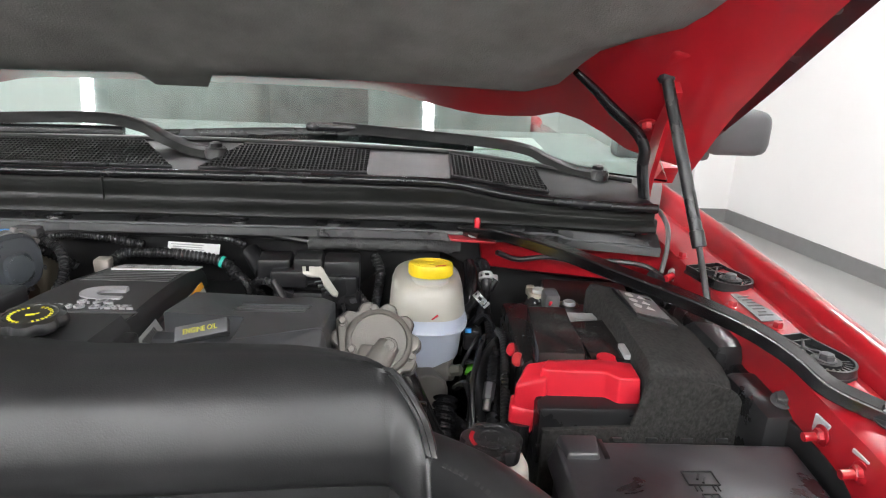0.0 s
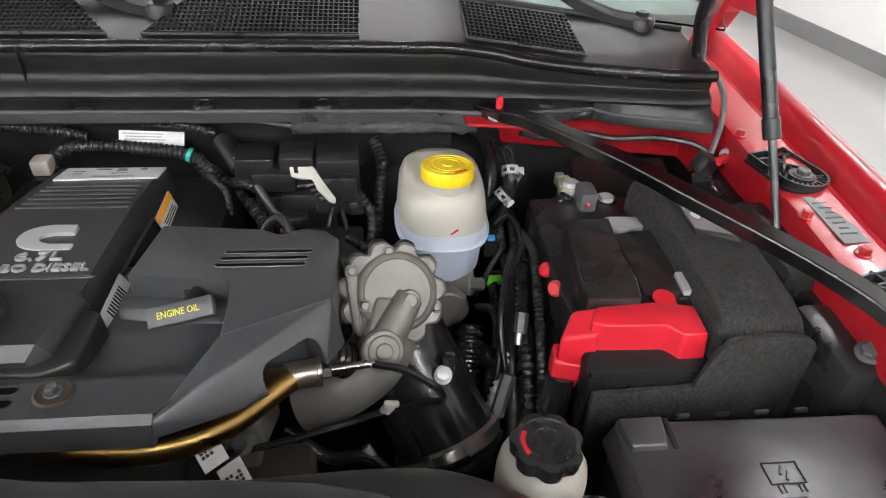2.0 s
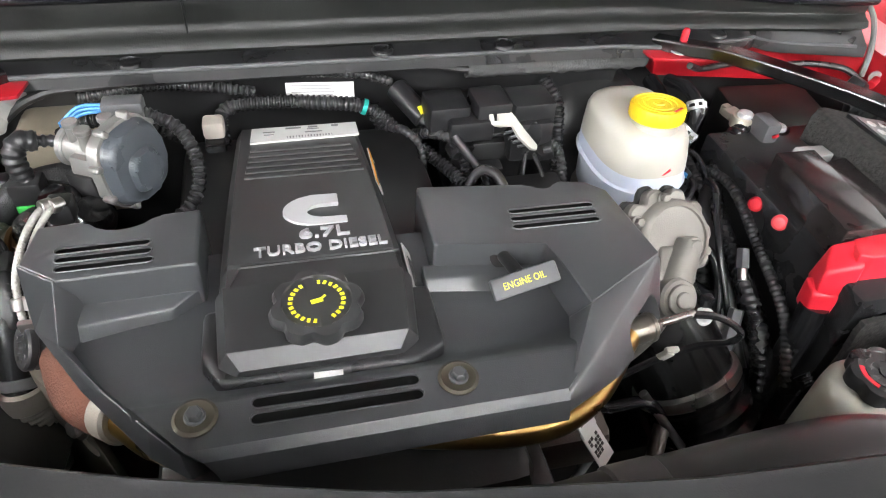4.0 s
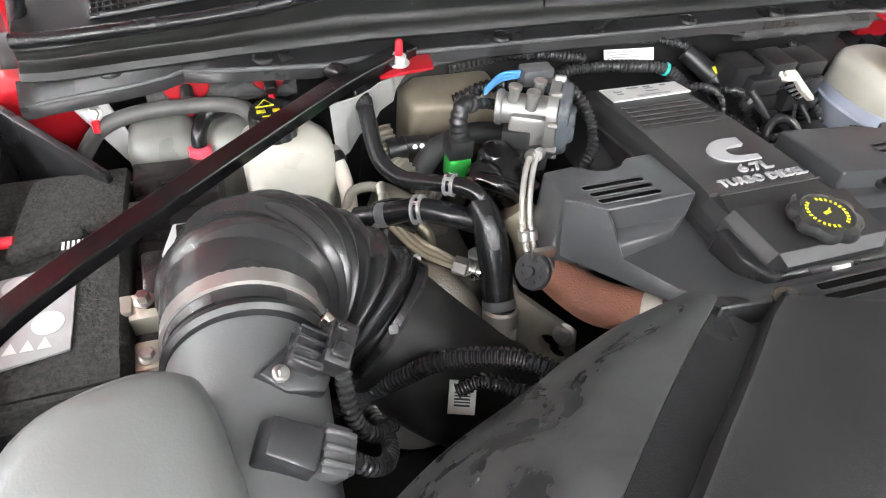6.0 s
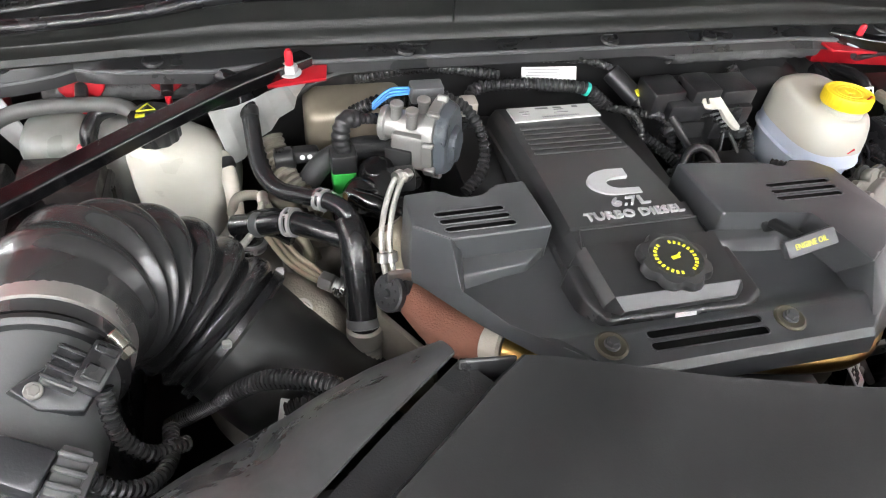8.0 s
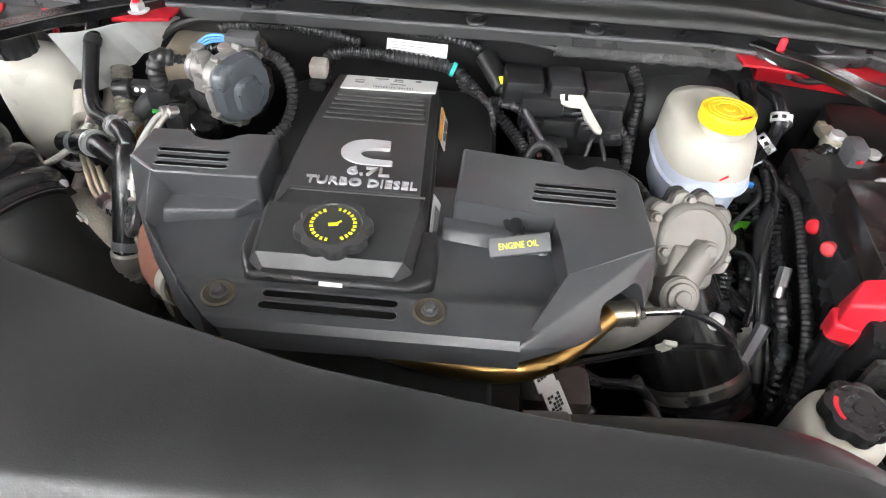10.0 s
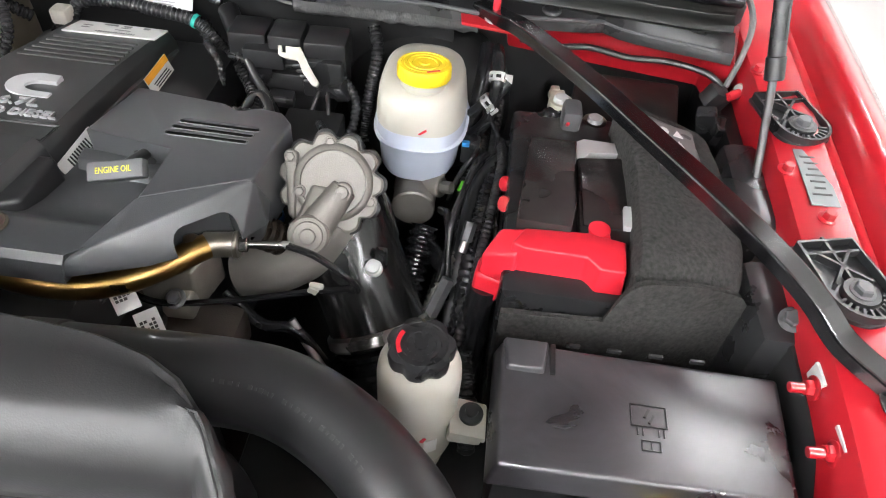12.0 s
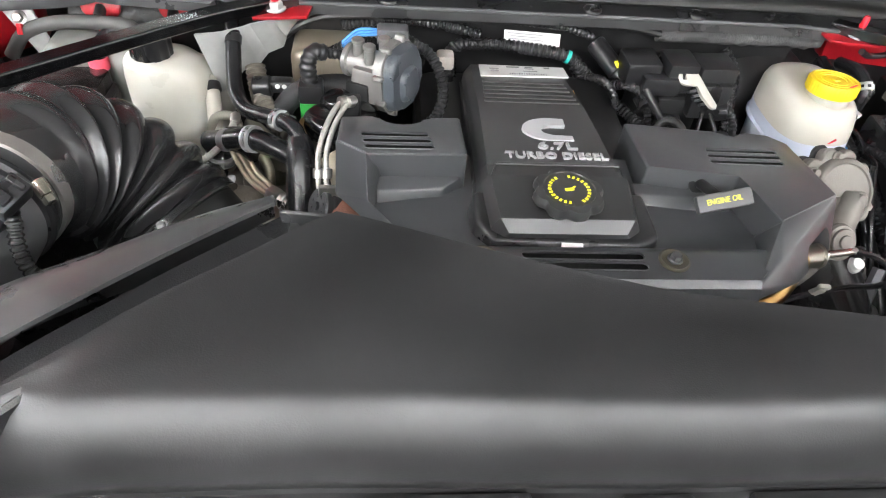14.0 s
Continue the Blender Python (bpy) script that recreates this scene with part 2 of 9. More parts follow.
def scuffed(name, base, pale, rough, scale=16.0, lo=0.56, hi=0.78, amount=0.75, spec=0.5):
    """A gloss plastic with cloudy pale wipe marks, ragged at the edges, that also carry painted sheen."""
    m = surface(name, base, rough, bump=0.0, vary=0.1, rvary=0.1, grain=40, spec=spec)
    nt = m.node_tree
    nd, ln = nt.nodes, nt.links
    b = nd["Principled BSDF"]
    tc = nd.new("ShaderNodeTexCoord")
    n = nd.new("ShaderNodeTexNoise")
    n.inputs["Scale"].default_value, n.inputs["Detail"].default_value, n.inputs["Roughness"].default_value, n.inputs["Distortion"].default_value = scale, 7, 0.62, 1.1
    ln.new(tc.outputs["Object"], n.inputs["Vector"])
    r = nd.new("ShaderNodeMapRange")
    r.inputs["From Min"].default_value, r.inputs["From Max"].default_value, r.inputs["To Max"].default_value = lo, hi, amount
    ln.new(n.outputs["Fac"], r.inputs["Value"])
    mx = nd.new("ShaderNodeMix")
    mx.data_type = "RGBA"
    ln.new(r.outputs["Result"], mx.inputs["Factor"])
    ln.new(b.inputs["Base Color"].links[0].from_socket, mx.inputs["A"])
    mx.inputs["B"].default_value = (*pale, 1)
    ln.new(mx.outputs["Result"], b.inputs["Base Color"])
    rr = nd.new("ShaderNodeMapRange")
    rr.inputs["From Min"].default_value, rr.inputs["From Max"].default_value = 0.0, amount
    rr.inputs["To Min"].default_value, rr.inputs["To Max"].default_value = rough, 0.5
    ln.new(r.outputs["Result"], rr.inputs["Value"])
    ln.new(rr.outputs["Result"], b.inputs["Roughness"])
    return m


PLASTIC = surface("moulded_black_plastic", (0.013, 0.013, 0.014), 0.29, bump=0.2, fine=900, dust=0.12, dust_colour=(0.1, 0.1, 0.1))
COVER = surface("charcoal_cover_plastic", (0.050, 0.052, 0.0555), 0.31, spec=0.72, bump=0.12, fine=1100, vary=0.05, rvary=0.04)
SATIN = surface("satin_grey_plastic", (0.075, 0.076, 0.08), 0.42, bump=0.15, vary=0.1)
GLOSS = surface("gloss_black_paint", (0.004, 0.004, 0.0045), 0.19, bump=0.0, vary=0.1, spec=0.95)
RUBBER = surface("black_rubber", (0.009, 0.009, 0.010), 0.25, bump=0.1, dust=0.05, dust_colour=(0.12, 0.12, 0.12))
DARK = surface("dark_recess_plastic", (0.014, 0.014, 0.0145), 0.45, bump=0.1)
COWLM = surface("dusty_cowl_plastic", (0.010, 0.0105, 0.010), 0.34, bump=0.2, dust=0.30, dust_colour=(0.032, 0.034, 0.031), grain=70, spec=0.28)
FELT = surface("charcoal_felt", (0.035, 0.034, 0.033), 0.95, bump=1.6, fine=300, vary=0.45, spec=0.08, grain=900, dust=0.3, dust_colour=(0.055, 0.052, 0.05))
LINER = surface("hood_liner_fabric", (0.17, 0.167, 0.157), 0.95, bump=0.6, fine=380, vary=0.2, spec=0.15)
RED = surface("red_body_paint", (0.34, 0.009, 0.016), 0.28, coat=0.9, bump=0.0, vary=0.03, rvary=0.02)
REDP = surface("red_plastic", (0.56, 0.016, 0.030), 0.36, bump=0.05, vary=0.06, sss=0.05)
WHITEP = surface("translucent_white_plastic", (0.44, 0.425, 0.375), 0.34, bump=0.05, vary=0.06, sss=0.35)
BLUEP = surface("milky_blue_plastic", (0.50, 0.545, 0.64), 0.34, bump=0.05, vary=0.06, sss=0.35)
YELLOW = surface("yellow_plastic", (0.85, 0.62, 0.02), 0.4, bump=0.05, vary=0.05)
ALU = surface("cast_aluminium", (0.175, 0.164, 0.149), 0.50, 0.40, bump=0.14, fine=700, vary=0.14, dust=0.25, dust_colour=(0.13, 0.115, 0.095), grain=110)
STEEL = surface("bright_steel", (0.55, 0.53, 0.51), 0.3, 1.0, bump=0.03)
BRASS = surface("heat_stained_brass_pipe", (0.42, 0.27, 0.09), 0.3, 1.0, bump=0.0, vary=0.35, dust=0.85, dust_colour=(0.09, 0.05, 0.022), grain=70)
RUST = surface("rusty_cast_iron", (0.2, 0.085, 0.055), 0.8, 0.1, bump=0.9, fine=500, vary=0.3)
PAPER = surface("white_label", (0.62, 0.62, 0.61), 0.45, bump=0.0, vary=0.04)
INK = surface("black_ink", (0.02, 0.02, 0.02), 0.5, bump=0.0)
BADGE = surface("silver_badge", (0.42, 0.42, 0.43), 0.38, 0.3, bump=0.05, vary=0.08)
YELINK = surface("yellow_ink", (0.75, 0.68, 0.03), 0.5, bump=0.0, vary=0.05)
GREEN = surface("green_plastic", (0.03, 0.3, 0.05), 0.4, bump=0.03)
LIME = surface("lime_paper", (0.2, 0.8, 0.05), 0.6, bump=0.0)
BLUE = surface("blue_plastic", (0.03, 0.2, 0.5), 0.4, bump=0.0)
ORANGE = surface("orange_sticker", (0.8, 0.35, 0.03), 0.5, bump=0.0)
WALLM = surface("white_wall_paint", (0.8, 0.8, 0.79), 0.6, bump=0.1, fine=120, vary=0.03, grain=4)
FLOORM = surface("grey_epoxy_floor", (0.42, 0.42, 0.41), 0.16, coat=0.3, bump=0.02, vary=0.06, grain=4, fine=80)
BASEM = surface("grey_baseboard", (0.2, 0.2, 0.2), 0.5, bump=0.0, vary=0.05)
BRAID = surface("braided_silver_sleeve", (0.4, 0.39, 0.36), 0.4, 0.6, bump=0.8, fine=900)
GREY = surface("light_grey_plastic", (0.4, 0.4, 0.4), 0.45, bump=0.05, vary=0.08)
LAMP = glow("led_strip", (0.985, 0.99, 1.0), 300.0)


# ---------------------------------------------------------------- the room
def slab(name, c, s, material, label, category):
    bm = bmesh.new()
    box(bm, c, s)
    return tagged(part(name, bm, material), label, category, kind="structure")


slab("floor", (0, 0, -0.05), (14, 18, 0.1), FLOORM, "glossy light grey epoxy showroom floor", "floor")
bm = bmesh.new()
box(bm, (0, 0, 3.37), (14, 18, 0.06))
for i in range(106):
    box(bm, (-6.9 + 0.13 * i, 0, 3.32), (0.112, 17.9, 0.04))
tagged(part("ceiling", bm, WALLM), "white showroom ceiling of long narrow boards", "ceiling", kind="structure")
EW = slab("wall_east", (0, 0, 1.65), (0.2, 11.0, 3.3), WALLM, "plain white painted wall with a grey baseboard", "wall")
EW.matrix_basis = pose(4.055, 0.42, 0, 0, 0, 12.6)
slab("wall_west", (-6.0, 0, 1.65), (0.2, 18, 3.3), WALLM, "plain white painted wall", "wall")
slab("wall_north", (0, 8.0, 1.65), (14, 0.2, 3.3), WALLM, "plain white painted wall", "wall")
# unseen south wall, set close so it throws light onto front-facing surfaces
slab("wall_south_bounce", (0, -5.6, 1.65), (14, 0.2, 3.3), WALLM, "plain white painted wall", "wall")
slab("wall_corner_east", (2.72, 5.62, 1.65), (0.5, 0.2, 3.3), WALLM, "short white wall return beside the long wall", "wall")
EB = slab("baseboard", (0, 0, 0.06), (0.016, 10.9, 0.12), BASEM, "grey baseboard along the white wall", "baseboard")
EB.matrix_basis = pose(4.055 - 0.108 * math.cos(radians(12.6)), 0.42 - 0.108 * math.sin(radians(12.6)), 0, 0, 0, 12.6)
slab("baseboard_return", (2.66, 5.512, 0.06), (0.38, 0.016, 0.12), BASEM, "grey baseboard along the wall return", "baseboard")


def strip_light(x, y, length, along):
    t = thing("ceiling_light", "long white LED strip lamp under the ceiling", "light", "ceiling strip lamps")
    t.location = (x, y, 3.2)
    sx, sy = (0.045, length) if along else (length, 0.045)
    bm = bmesh.new()
    box(bm, (0, 0, 0.05), (sx + 0.04, sy + 0.04, 0.1), 0.008)
    part("housing", bm, GREY, t)
    bm = bmesh.new()
    box(bm, (0, 0, -0.012), (sx, sy, 0.02), 0.006)
    part("diffuser", bm, LAMP, t, "glowing white diffuser")


for lx in (-5.4, -4.2, -2.8, -1.4, 0.0, 1.4):
    for ly in (-4.6, -1.9, 2.1):
        strip_light(lx, ly, 2.2, True)

# ---------------------------------------------------------------- the truck's body
def hexa(bm, lo, up, bevel=0.0, seg=2, mi=0):
    """A solid between a lower and an upper ring of corners."""
    a = [bm.verts.new(p) for p in lo]
    b = [bm.verts.new(p) for p in up]
    n = len(a)
    fs = [bm.faces.new(b), bm.faces.new(a[::-1])]
    for i in range(n):
        fs.append(bm.faces.new((a[i], a[(i + 1) % n], b[(i + 1) % n], b[i])))
    bmesh.ops.recalc_face_normals(bm, faces=fs)
    for f in fs:
        f.material_index = mi
    if bevel:
        es = list({e for f in fs for e in f.edges})
        r = bmesh.ops.bevel(bm, geom=es, offset=bevel, segments=seg, profile=0.5, affect="EDGES")
        for f in r["faces"]:
            f.material_index = mi


def lerp_at(x, table):
    """Straight-line reading of a table of (x, value)."""
    if x <= table[0][0]:
        return table[0][1]
    for (a, p), (b, q) in zip(table, table[1:]):
        if x <= b:
            return p + (q - p) * (x - a) / (b - a)
    return table[-1][1]


CX = -0.3675


def flip(x):
    """The mirror image across the truck's middle line."""
    return -0.735 - x


def both(fn):
    fn(lambda x: x, 1)
    fn(flip, -1)


truck = thing("pickup_truck", "red pickup truck body with its hood up", "truck")

# bay floor and firewall
bm = bmesh.new()
box(bm, (-0.3675, 0.4, 0.62), (1.62, 1.6, 0.03))
part("underbody", bm, DARK, truck, "black underside of the engine bay")
bm = bmesh.new()
box(bm, (-0.3675, 1.035, 0.9), (1.46, 0.03, 0.60), 0.004)
part("firewall", bm, DARK, truck, "black padded firewall behind the engine")


def red_side(mirrored, s):
    # the passenger side's ledge lies a little further out
    def f(x):
        return mirrored(x) - (0.032 if s < 0 else 0.0)

    bm = bmesh.new()
    if s > 0:
        hexa(bm, [(0.07, 0.985, 1.125), (0.32, 0.975, 1.105), (0.345, 0.935, 1.085), (0.36, 1.01, 1.085), (0.07, 1.01, 1.125)],
             [(0.06, 0.982, 1.180), (0.315, 0.972, 1.178), (0.34, 0.925, 1.170), (0.36, 1.01, 1.178), (0.06, 1.01, 1.180)], 0.004)
    else:
        hexa(bm, [(-1.10, 0.965, 1.07), (-1.01, 0.985, 1.10), (-1.01, 1.01, 1.10), (-1.12, 1.01, 1.07)], [(-1.12, 0.955, 1.180), (-1.0, 0.978, 1.178), (-1.0, 1.01, 1.178), (-1.12, 1.01, 1.180)], 0.004)
    part("firewall_panel", bm, RED, truck, "red painted firewall panel")
    # inner fender: wall, ledge with a rolled rim, and the outer fender
    bm = bmesh.new()
    prof = [(0.350, 1.04), (0.346, 1.10), (0.341, 1.150), (0.348, 1.163), (0.362, 1.167), (0.394, 1.172), (0.402, 1.166),
            (0.409, 1.166), (0.414, 1.178), (0.420, 1.190), (0.430, 1.196), (0.438, 1.196), (0.455, 1.186), (0.50, 1.148), (0.56, 1.07), (0.60, 0.95), (0.615, 0.5)]
    ys = [-0.35, -0.1, 0.2, 0.45, 0.6, 0.75, 0.9, 1.02, 1.1, 1.35]

    def fen(u, v):
        i = u * (len(prof) - 1)
        j = v * (len(ys) - 1)
        p = prof[min(int(round(i)), len(prof) - 1)]
        yy = ys[min(int(round(j)), len(ys) - 1)]
        ox = lerp_at(yy, [(-0.35, -0.075), (0.2, -0.035), (0.45, -0.012), (0.65, 0.0), (0.95, 0.012), (1.35, 0.02)])
        if p[0] < 0.352:
            ox = ox * 0.8
        oz = lerp_at(yy, [(-0.35, -0.05), (0.3, -0.01), (0.6, 0), (1.35, 0.02)])
        return (f(p[0] + ox), yy, p[1] + oz)

    sheet(bm, fen, len(prof) - 1, len(ys) - 1, 0.003 * s)
    part("fender", bm, RED, truck, "glossy red painted fender with a rolled inner ledge")
    bm = bmesh.new()
    box(bm, (f(0.345), 0.45, 0.87), (0.02, 1.2, 0.50), 0.004)
    part("wheel_liner", bm, DARK, truck, "black wheel housing liner")
    # slotted holes in the ledge, their shaded insides drawn as dark plugs
    for yy, rr in ((0.88, 0.008), (0.47, 0.010), (0.62, 0.006)):
        bm = bmesh.new()
        lathe(bm, [(rr, 0), (rr, 0.0015), (rr * 0.6, 0.0018)], 16, Matrix.Translation((f(0.366), yy, 1.1675)) @ Matrix.Diagonal((0.7, 1.3, 1, 1)))
        part("hole_shade", bm, DARK, truck)
    for yy, xx, zz in ((0.665, 0.375, 1.169), (0.91, 0.362, 1.172), (0.735, 0.356, 1.166)):
        bm = bmesh.new()
        bolt(bm, (f(xx), yy, zz), (0, 0, 1), 0.006, 0.007, 1.6)
        part("fender_bolt", bm, RED, truck, "red painted hexagon bolt")
    for yy in (0.498, 0.443):
        bm = bmesh.new()
        cyl(bm, (f(0.338), yy, 1.138), (f(0.314), yy, 1.136), 0.0045, 10)
        bolt(bm, (f(0.333), yy, 1.138), (-s, 0, 0), 0.0068, 0.006)
        part("stud", bm, RED, truck, "red stud with a steel clip")
        bm = bmesh.new()
        box(bm, (f(0.3345), yy + 0.006, 1.142), (0.003, 0.022, 0.018), 0.001)
        part("clip", bm, GREY, truck)


both(red_side)

def wheel(x, y):
    bm = bmesh.new()
    lathe(bm, [(0.25, -0.12), (0.37, -0.12), (0.40, -0.09), (0.40, 0.09), (0.37, 0.12), (0.25, 0.12)], 40, aim((x, y, 0.40), (1, 0, 0)))
    w = part("wheel", bm, RUBBER, truck, "black truck tyre on a steel rim")
    bm = bmesh.new()
    lathe(bm, [(0.06, -0.05), (0.25, -0.115), (0.252, 0.115), (0.06, 0.05)], 32, aim((x, y, 0.40), (1, 0, 0)))
    part("rim", bm, STEEL, w)
    bm = bmesh.new()
    cyl(bm, (x, y, 0.40), (x, y, 0.64), 0.05, 16)
    cyl(bm, (x, y, 0.40), (CX, y, 0.42), 0.05, 16)
    part("hub", bm, DARK, w)


for wx in (0.47, -1.205):
    for wy in (0.55, 4.1):
        wheel(wx, wy)
bm = bmesh.new()
box(bm, (CX, 2.6, 0.60), (0.9, 4.4, 0.10), 0.01)
part("chassis", bm, DARK, truck, "black chassis frame")

# cowl: front band, lip, seal, grille panel
XL, XR = -1.06, 0.325


def band_top(x):
    x = abs(x - CX) - 0.045
    return lerp_at(x, [(0.0, 1.258), (0.34, 1.258), (0.40, 1.246), (0.47, 1.238), (0.65, 1.232)])


def band_y(x):
    x = abs(x - CX) - 0.045
    return lerp_at(x, [(0.0, 0.968), (0.30, 0.968), (0.45, 0.962), (0.62, 0.945), (0.66, 0.95)])


bm = bmesh.new()


def band(u, v):
    x = XL + (XR - XL) * u
    zt = band_top(x)
    zb = 1.204
    # a rounded foot, a shallow hollow and a rolled top edge
    roll = -0.007 * math.exp(-((v - 0.10) / 0.10) ** 2) + 0.004 * math.exp(-((v - 0.45) / 0.18) ** 2) - 0.002 * math.exp(-((v - 0.88) / 0.07) ** 2)
    sag = 0.0012 * noise.noise(V((x * 9, v * 2.5, 1.7)))
    return (x, band_y(x) - 0.006 + 0.012 * v + roll + sag, zb + (zt - zb) * v)


sheet(bm, band, 56, 14, -0.004)
box(bm, (-0.50, band_y(-0.50) - 0.0015, 1.231), (0.0016, 0.006, 0.05), 0.0005)
part("cowl_band", bm, COWLM, truck, "dusty grey-black plastic cowl front")

bm = bmesh.new()


def lip(u, v):
    x = XL - 0.01 + (XR - XL + 0.02) * u
    d = abs(x - CX) - 0.045
    edge = lerp_at(d, [(0.0, 0.935), (0.30, 0.935), (0.36, 0.925), (0.475, 0.935), (0.505, 0.960), (0.56, 0.948), (0.62, 0.938), (0.66, 0.93)])
    drop = lerp_at(d, [(0, 1.196), (0.44, 1.196), (0.475, 1.196), (0.505, 1.186), (0.53, 1.181), (0.66, 1.178)])
    if v < 0.34:
        return (x, band_y(x) + 0.004, 1.206 + (drop - 1.200) * 0.6)
    if v < 0.68:
        return (x, edge, drop)
    return (x, edge - 0.002, drop - 0.012)


sheet(bm, lip, 64, 3, 0.003)
part("cowl_lip", bm, PLASTIC, truck, "black plastic lip under the cowl")
bm = bmesh.new()
tube(bm, [V(lip(u, 0.5)) + V((0, -0.001, 0.001)) for u in np.linspace(0.01, 0.99, 60)], 0.0026, 8, 1, smooth=False)
part("lip_bead", bm, SATIN, truck, "thin bead along the lip's edge")
for frac in (0.22, 0.80):
    bm = bmesh.new()
    tube(bm, [V(band(u, frac)) + V((0, -0.0015, 0)) for u in np.linspace(0.01, 0.99, 60)], 0.0020, 6, 1, smooth=False)
    part("band_ridge", bm, PLASTIC, truck)
for xx in (-0.835, -0.56, -0.30, -0.16, 0.115, 0.29, -0.985):
    bm = bmesh.new()
    lathe(bm, [(0.011, 0), (0.0125, 0.002), (0.0115, 0.005), (0.009, 0.0065), (0.0085, 0.0055), (0.003, 0.0055)], 20, Matrix.Translation((xx, 0.945 if abs(xx - CX) < 0.54 else 0.95, 1.1975 if abs(xx - CX) < 0.54 else 1.196)))
    part("push_pin", bm, PLASTIC, truck)

bm = bmesh.new()
pts = [(x, band_y(x) - 0.004 - 0.004 * math.sin(7 * x), band_top(x) + 0.006) for x in np.linspace(XL, XR, 30)]
tube(bm, pts, 0.0075, 10, 3)
part("cowl_seal", bm, RUBBER, truck, "black rubber seal along the cowl")


def panel_z(x, v):
    d = abs(x - CX) - 0.045
    front = lerp_at(d, [(0, 1.266), (0.34, 1.266), (0.42, 1.256), (0.48, 1.248), (0.65, 1.240)])
    back = lerp_at(d, [(0, 1.294), (0.33, 1.290), (0.45, 1.276), (0.56, 1.262), (0.66, 1.25)])
    return front + (back - front) * v


def panel_y(x, v):
    d = abs(x - CX) - 0.045
    return band_y(x) + 0.004 + (1.085 - d * 0.03 - band_y(x)) * v


bm = bmesh.new()
sheet(bm, lambda u, v: (XL + (XR - XL) * u, panel_y(XL + (XR - XL) * u, v), panel_z(XL + (XR - XL) * u, v)), 48, 6, 0.004)
pts = [(x, panel_y(x, 1.0), panel_z(x, 1.0) + 0.002) for x in np.linspace(XL, XR, 24)]
tube(bm, pts, 0.005, 8, 3)
part("cowl_panel", bm, surface("black_cowl_panel", (0.009, 0.009, 0.0095), 0.42, bump=0.15, dust=0.15, dust_colour=(0.05, 0.05, 0.048), spec=0.35), truck, "black plastic cowl panel below the windshield")


# near-black of the mesh bars, also used where shade is painted behind openings
MESH_SHADE = surface("matt_black_mesh_and_shade", (0.006, 0.006, 0.006), 0.55, bump=0.1, spec=0.18)


def grille(x0, x1, cut0, cut1):
    """A raised field of crossed bars over a black sheet that stands for shade."""
    bm = bmesh.new()

    def lim(v):
        return x0 + cut0 * v, x1 - cut1 * v

    def at(x, v, h):
        return V((x, panel_y(x, v), panel_z(x, v) + h))

    nb = int((x1 - x0) / 0.0062)
    for i in range(nb + 1):
        x = x0 + (x1 - x0) * i / nb
        vs = [v for v in np.linspace(0.12, 0.86, 9) if lim(v)[0] <= x <= lim(v)[1]]
        if len(vs) > 1:
            sweep(bm, [at(x, vs[0], 0.0035), at(x, vs[-1], 0.0035)], lambda i, u: [(-0.0009, -0.002), (0.0009, -0.002), (0.0009, 0.0012), (-0.0009, 0.0012)])
    for v in np.linspace(0.12, 0.86, 11):
        a, b = lim(v)
        sweep(bm, [at(x, v, 0.0035) for x in np.linspace(a, b, 8)], lambda i, u: [(-0.0013, -0.002), (0.0013, -0.002), (0.0013, 0.0014), (-0.0013, 0.0014)])
    part("grille_mesh", bm, MESH_SHADE, truck, "fine black plastic mesh of the cowl intake")
    bm = bmesh.new()
    a0, b0 = lim(0.09)
    a1, b1 = lim(0.90)
    ring = [at(a0, 0.09, 0.003), at(b0, 0.09, 0.003), at(b1, 0.90, 0.003), at(a1, 0.90, 0.003), at(a0, 0.09, 0.003)]
    tube(bm, ring, 0.0022, 6, 1, smooth=False)
    part("grille_rim", bm, PLASTIC, truck)
    # black sheet right under the bars, painted shade for the mesh holes
    bm = bmesh.new()
    bm.faces.new([bm.verts.new(at(a0, 0.09, 0.0012)), bm.verts.new(at(b0, 0.09, 0.0012)), bm.verts.new(at(b1, 0.90, 0.0012)), bm.verts.new(at(a1, 0.90, 0.0012))])
    part("grille_shade", bm, MESH_SHADE, truck)


grille(-0.37, -0.115, 0.06, 0.0)
grille(0.015, 0.165, 0.0, 0.01)
grille(-0.72, -0.395, 0.0, 0.09)
grille(-0.99, -0.78, 0.0, 0.0)

# windshield, pillars, cabin seen through the glass
GLASS = surface("tinted_glass", (0.75, 0.9, 0.85), 0.02, bump=0.0, vary=0.0, trans=1.0, rvary=0.0)
bm = bmesh.new()


def glass(u, v):
    d = (u - 0.5) * 2
    x = CX + (0.745 - 0.05 * v) * d
    return (x, 1.105 + 0.62 * v - 0.06 * d * d, 1.262 + 0.030 * (1 - d * d) + 0.50 * v)


sheet(bm, glass, 24, 8, 0.005)
shield_glass = part("windshield", bm, GLASS, truck, "tinted windshield with strip lamps mirrored in it")
shield_glass.visible_shadow = False
CABIN = surface("grey_cabin_trim", (0.23, 0.238, 0.235), 0.8, bump=0.0)
bm = bmesh.new()
box(bm, (-0.32, 1.42, 1.20), (1.5, 0.52, 0.10), 0.03)
box(bm, (-0.32, 1.2, 1.0), (1.5, 0.04, 0.35))
box(bm, (-0.32, 2.9, 1.05), (1.6, 0.05, 0.5))
box(bm, (-0.32, 2.1, 0.75), (1.7, 1.8, 0.05))
box(bm, (-1.15, 2.2, 0.92), (0.06, 1.6, 0.4))
box(bm, (0.415, 2.2, 0.92), (0.06, 1.6, 0.4))
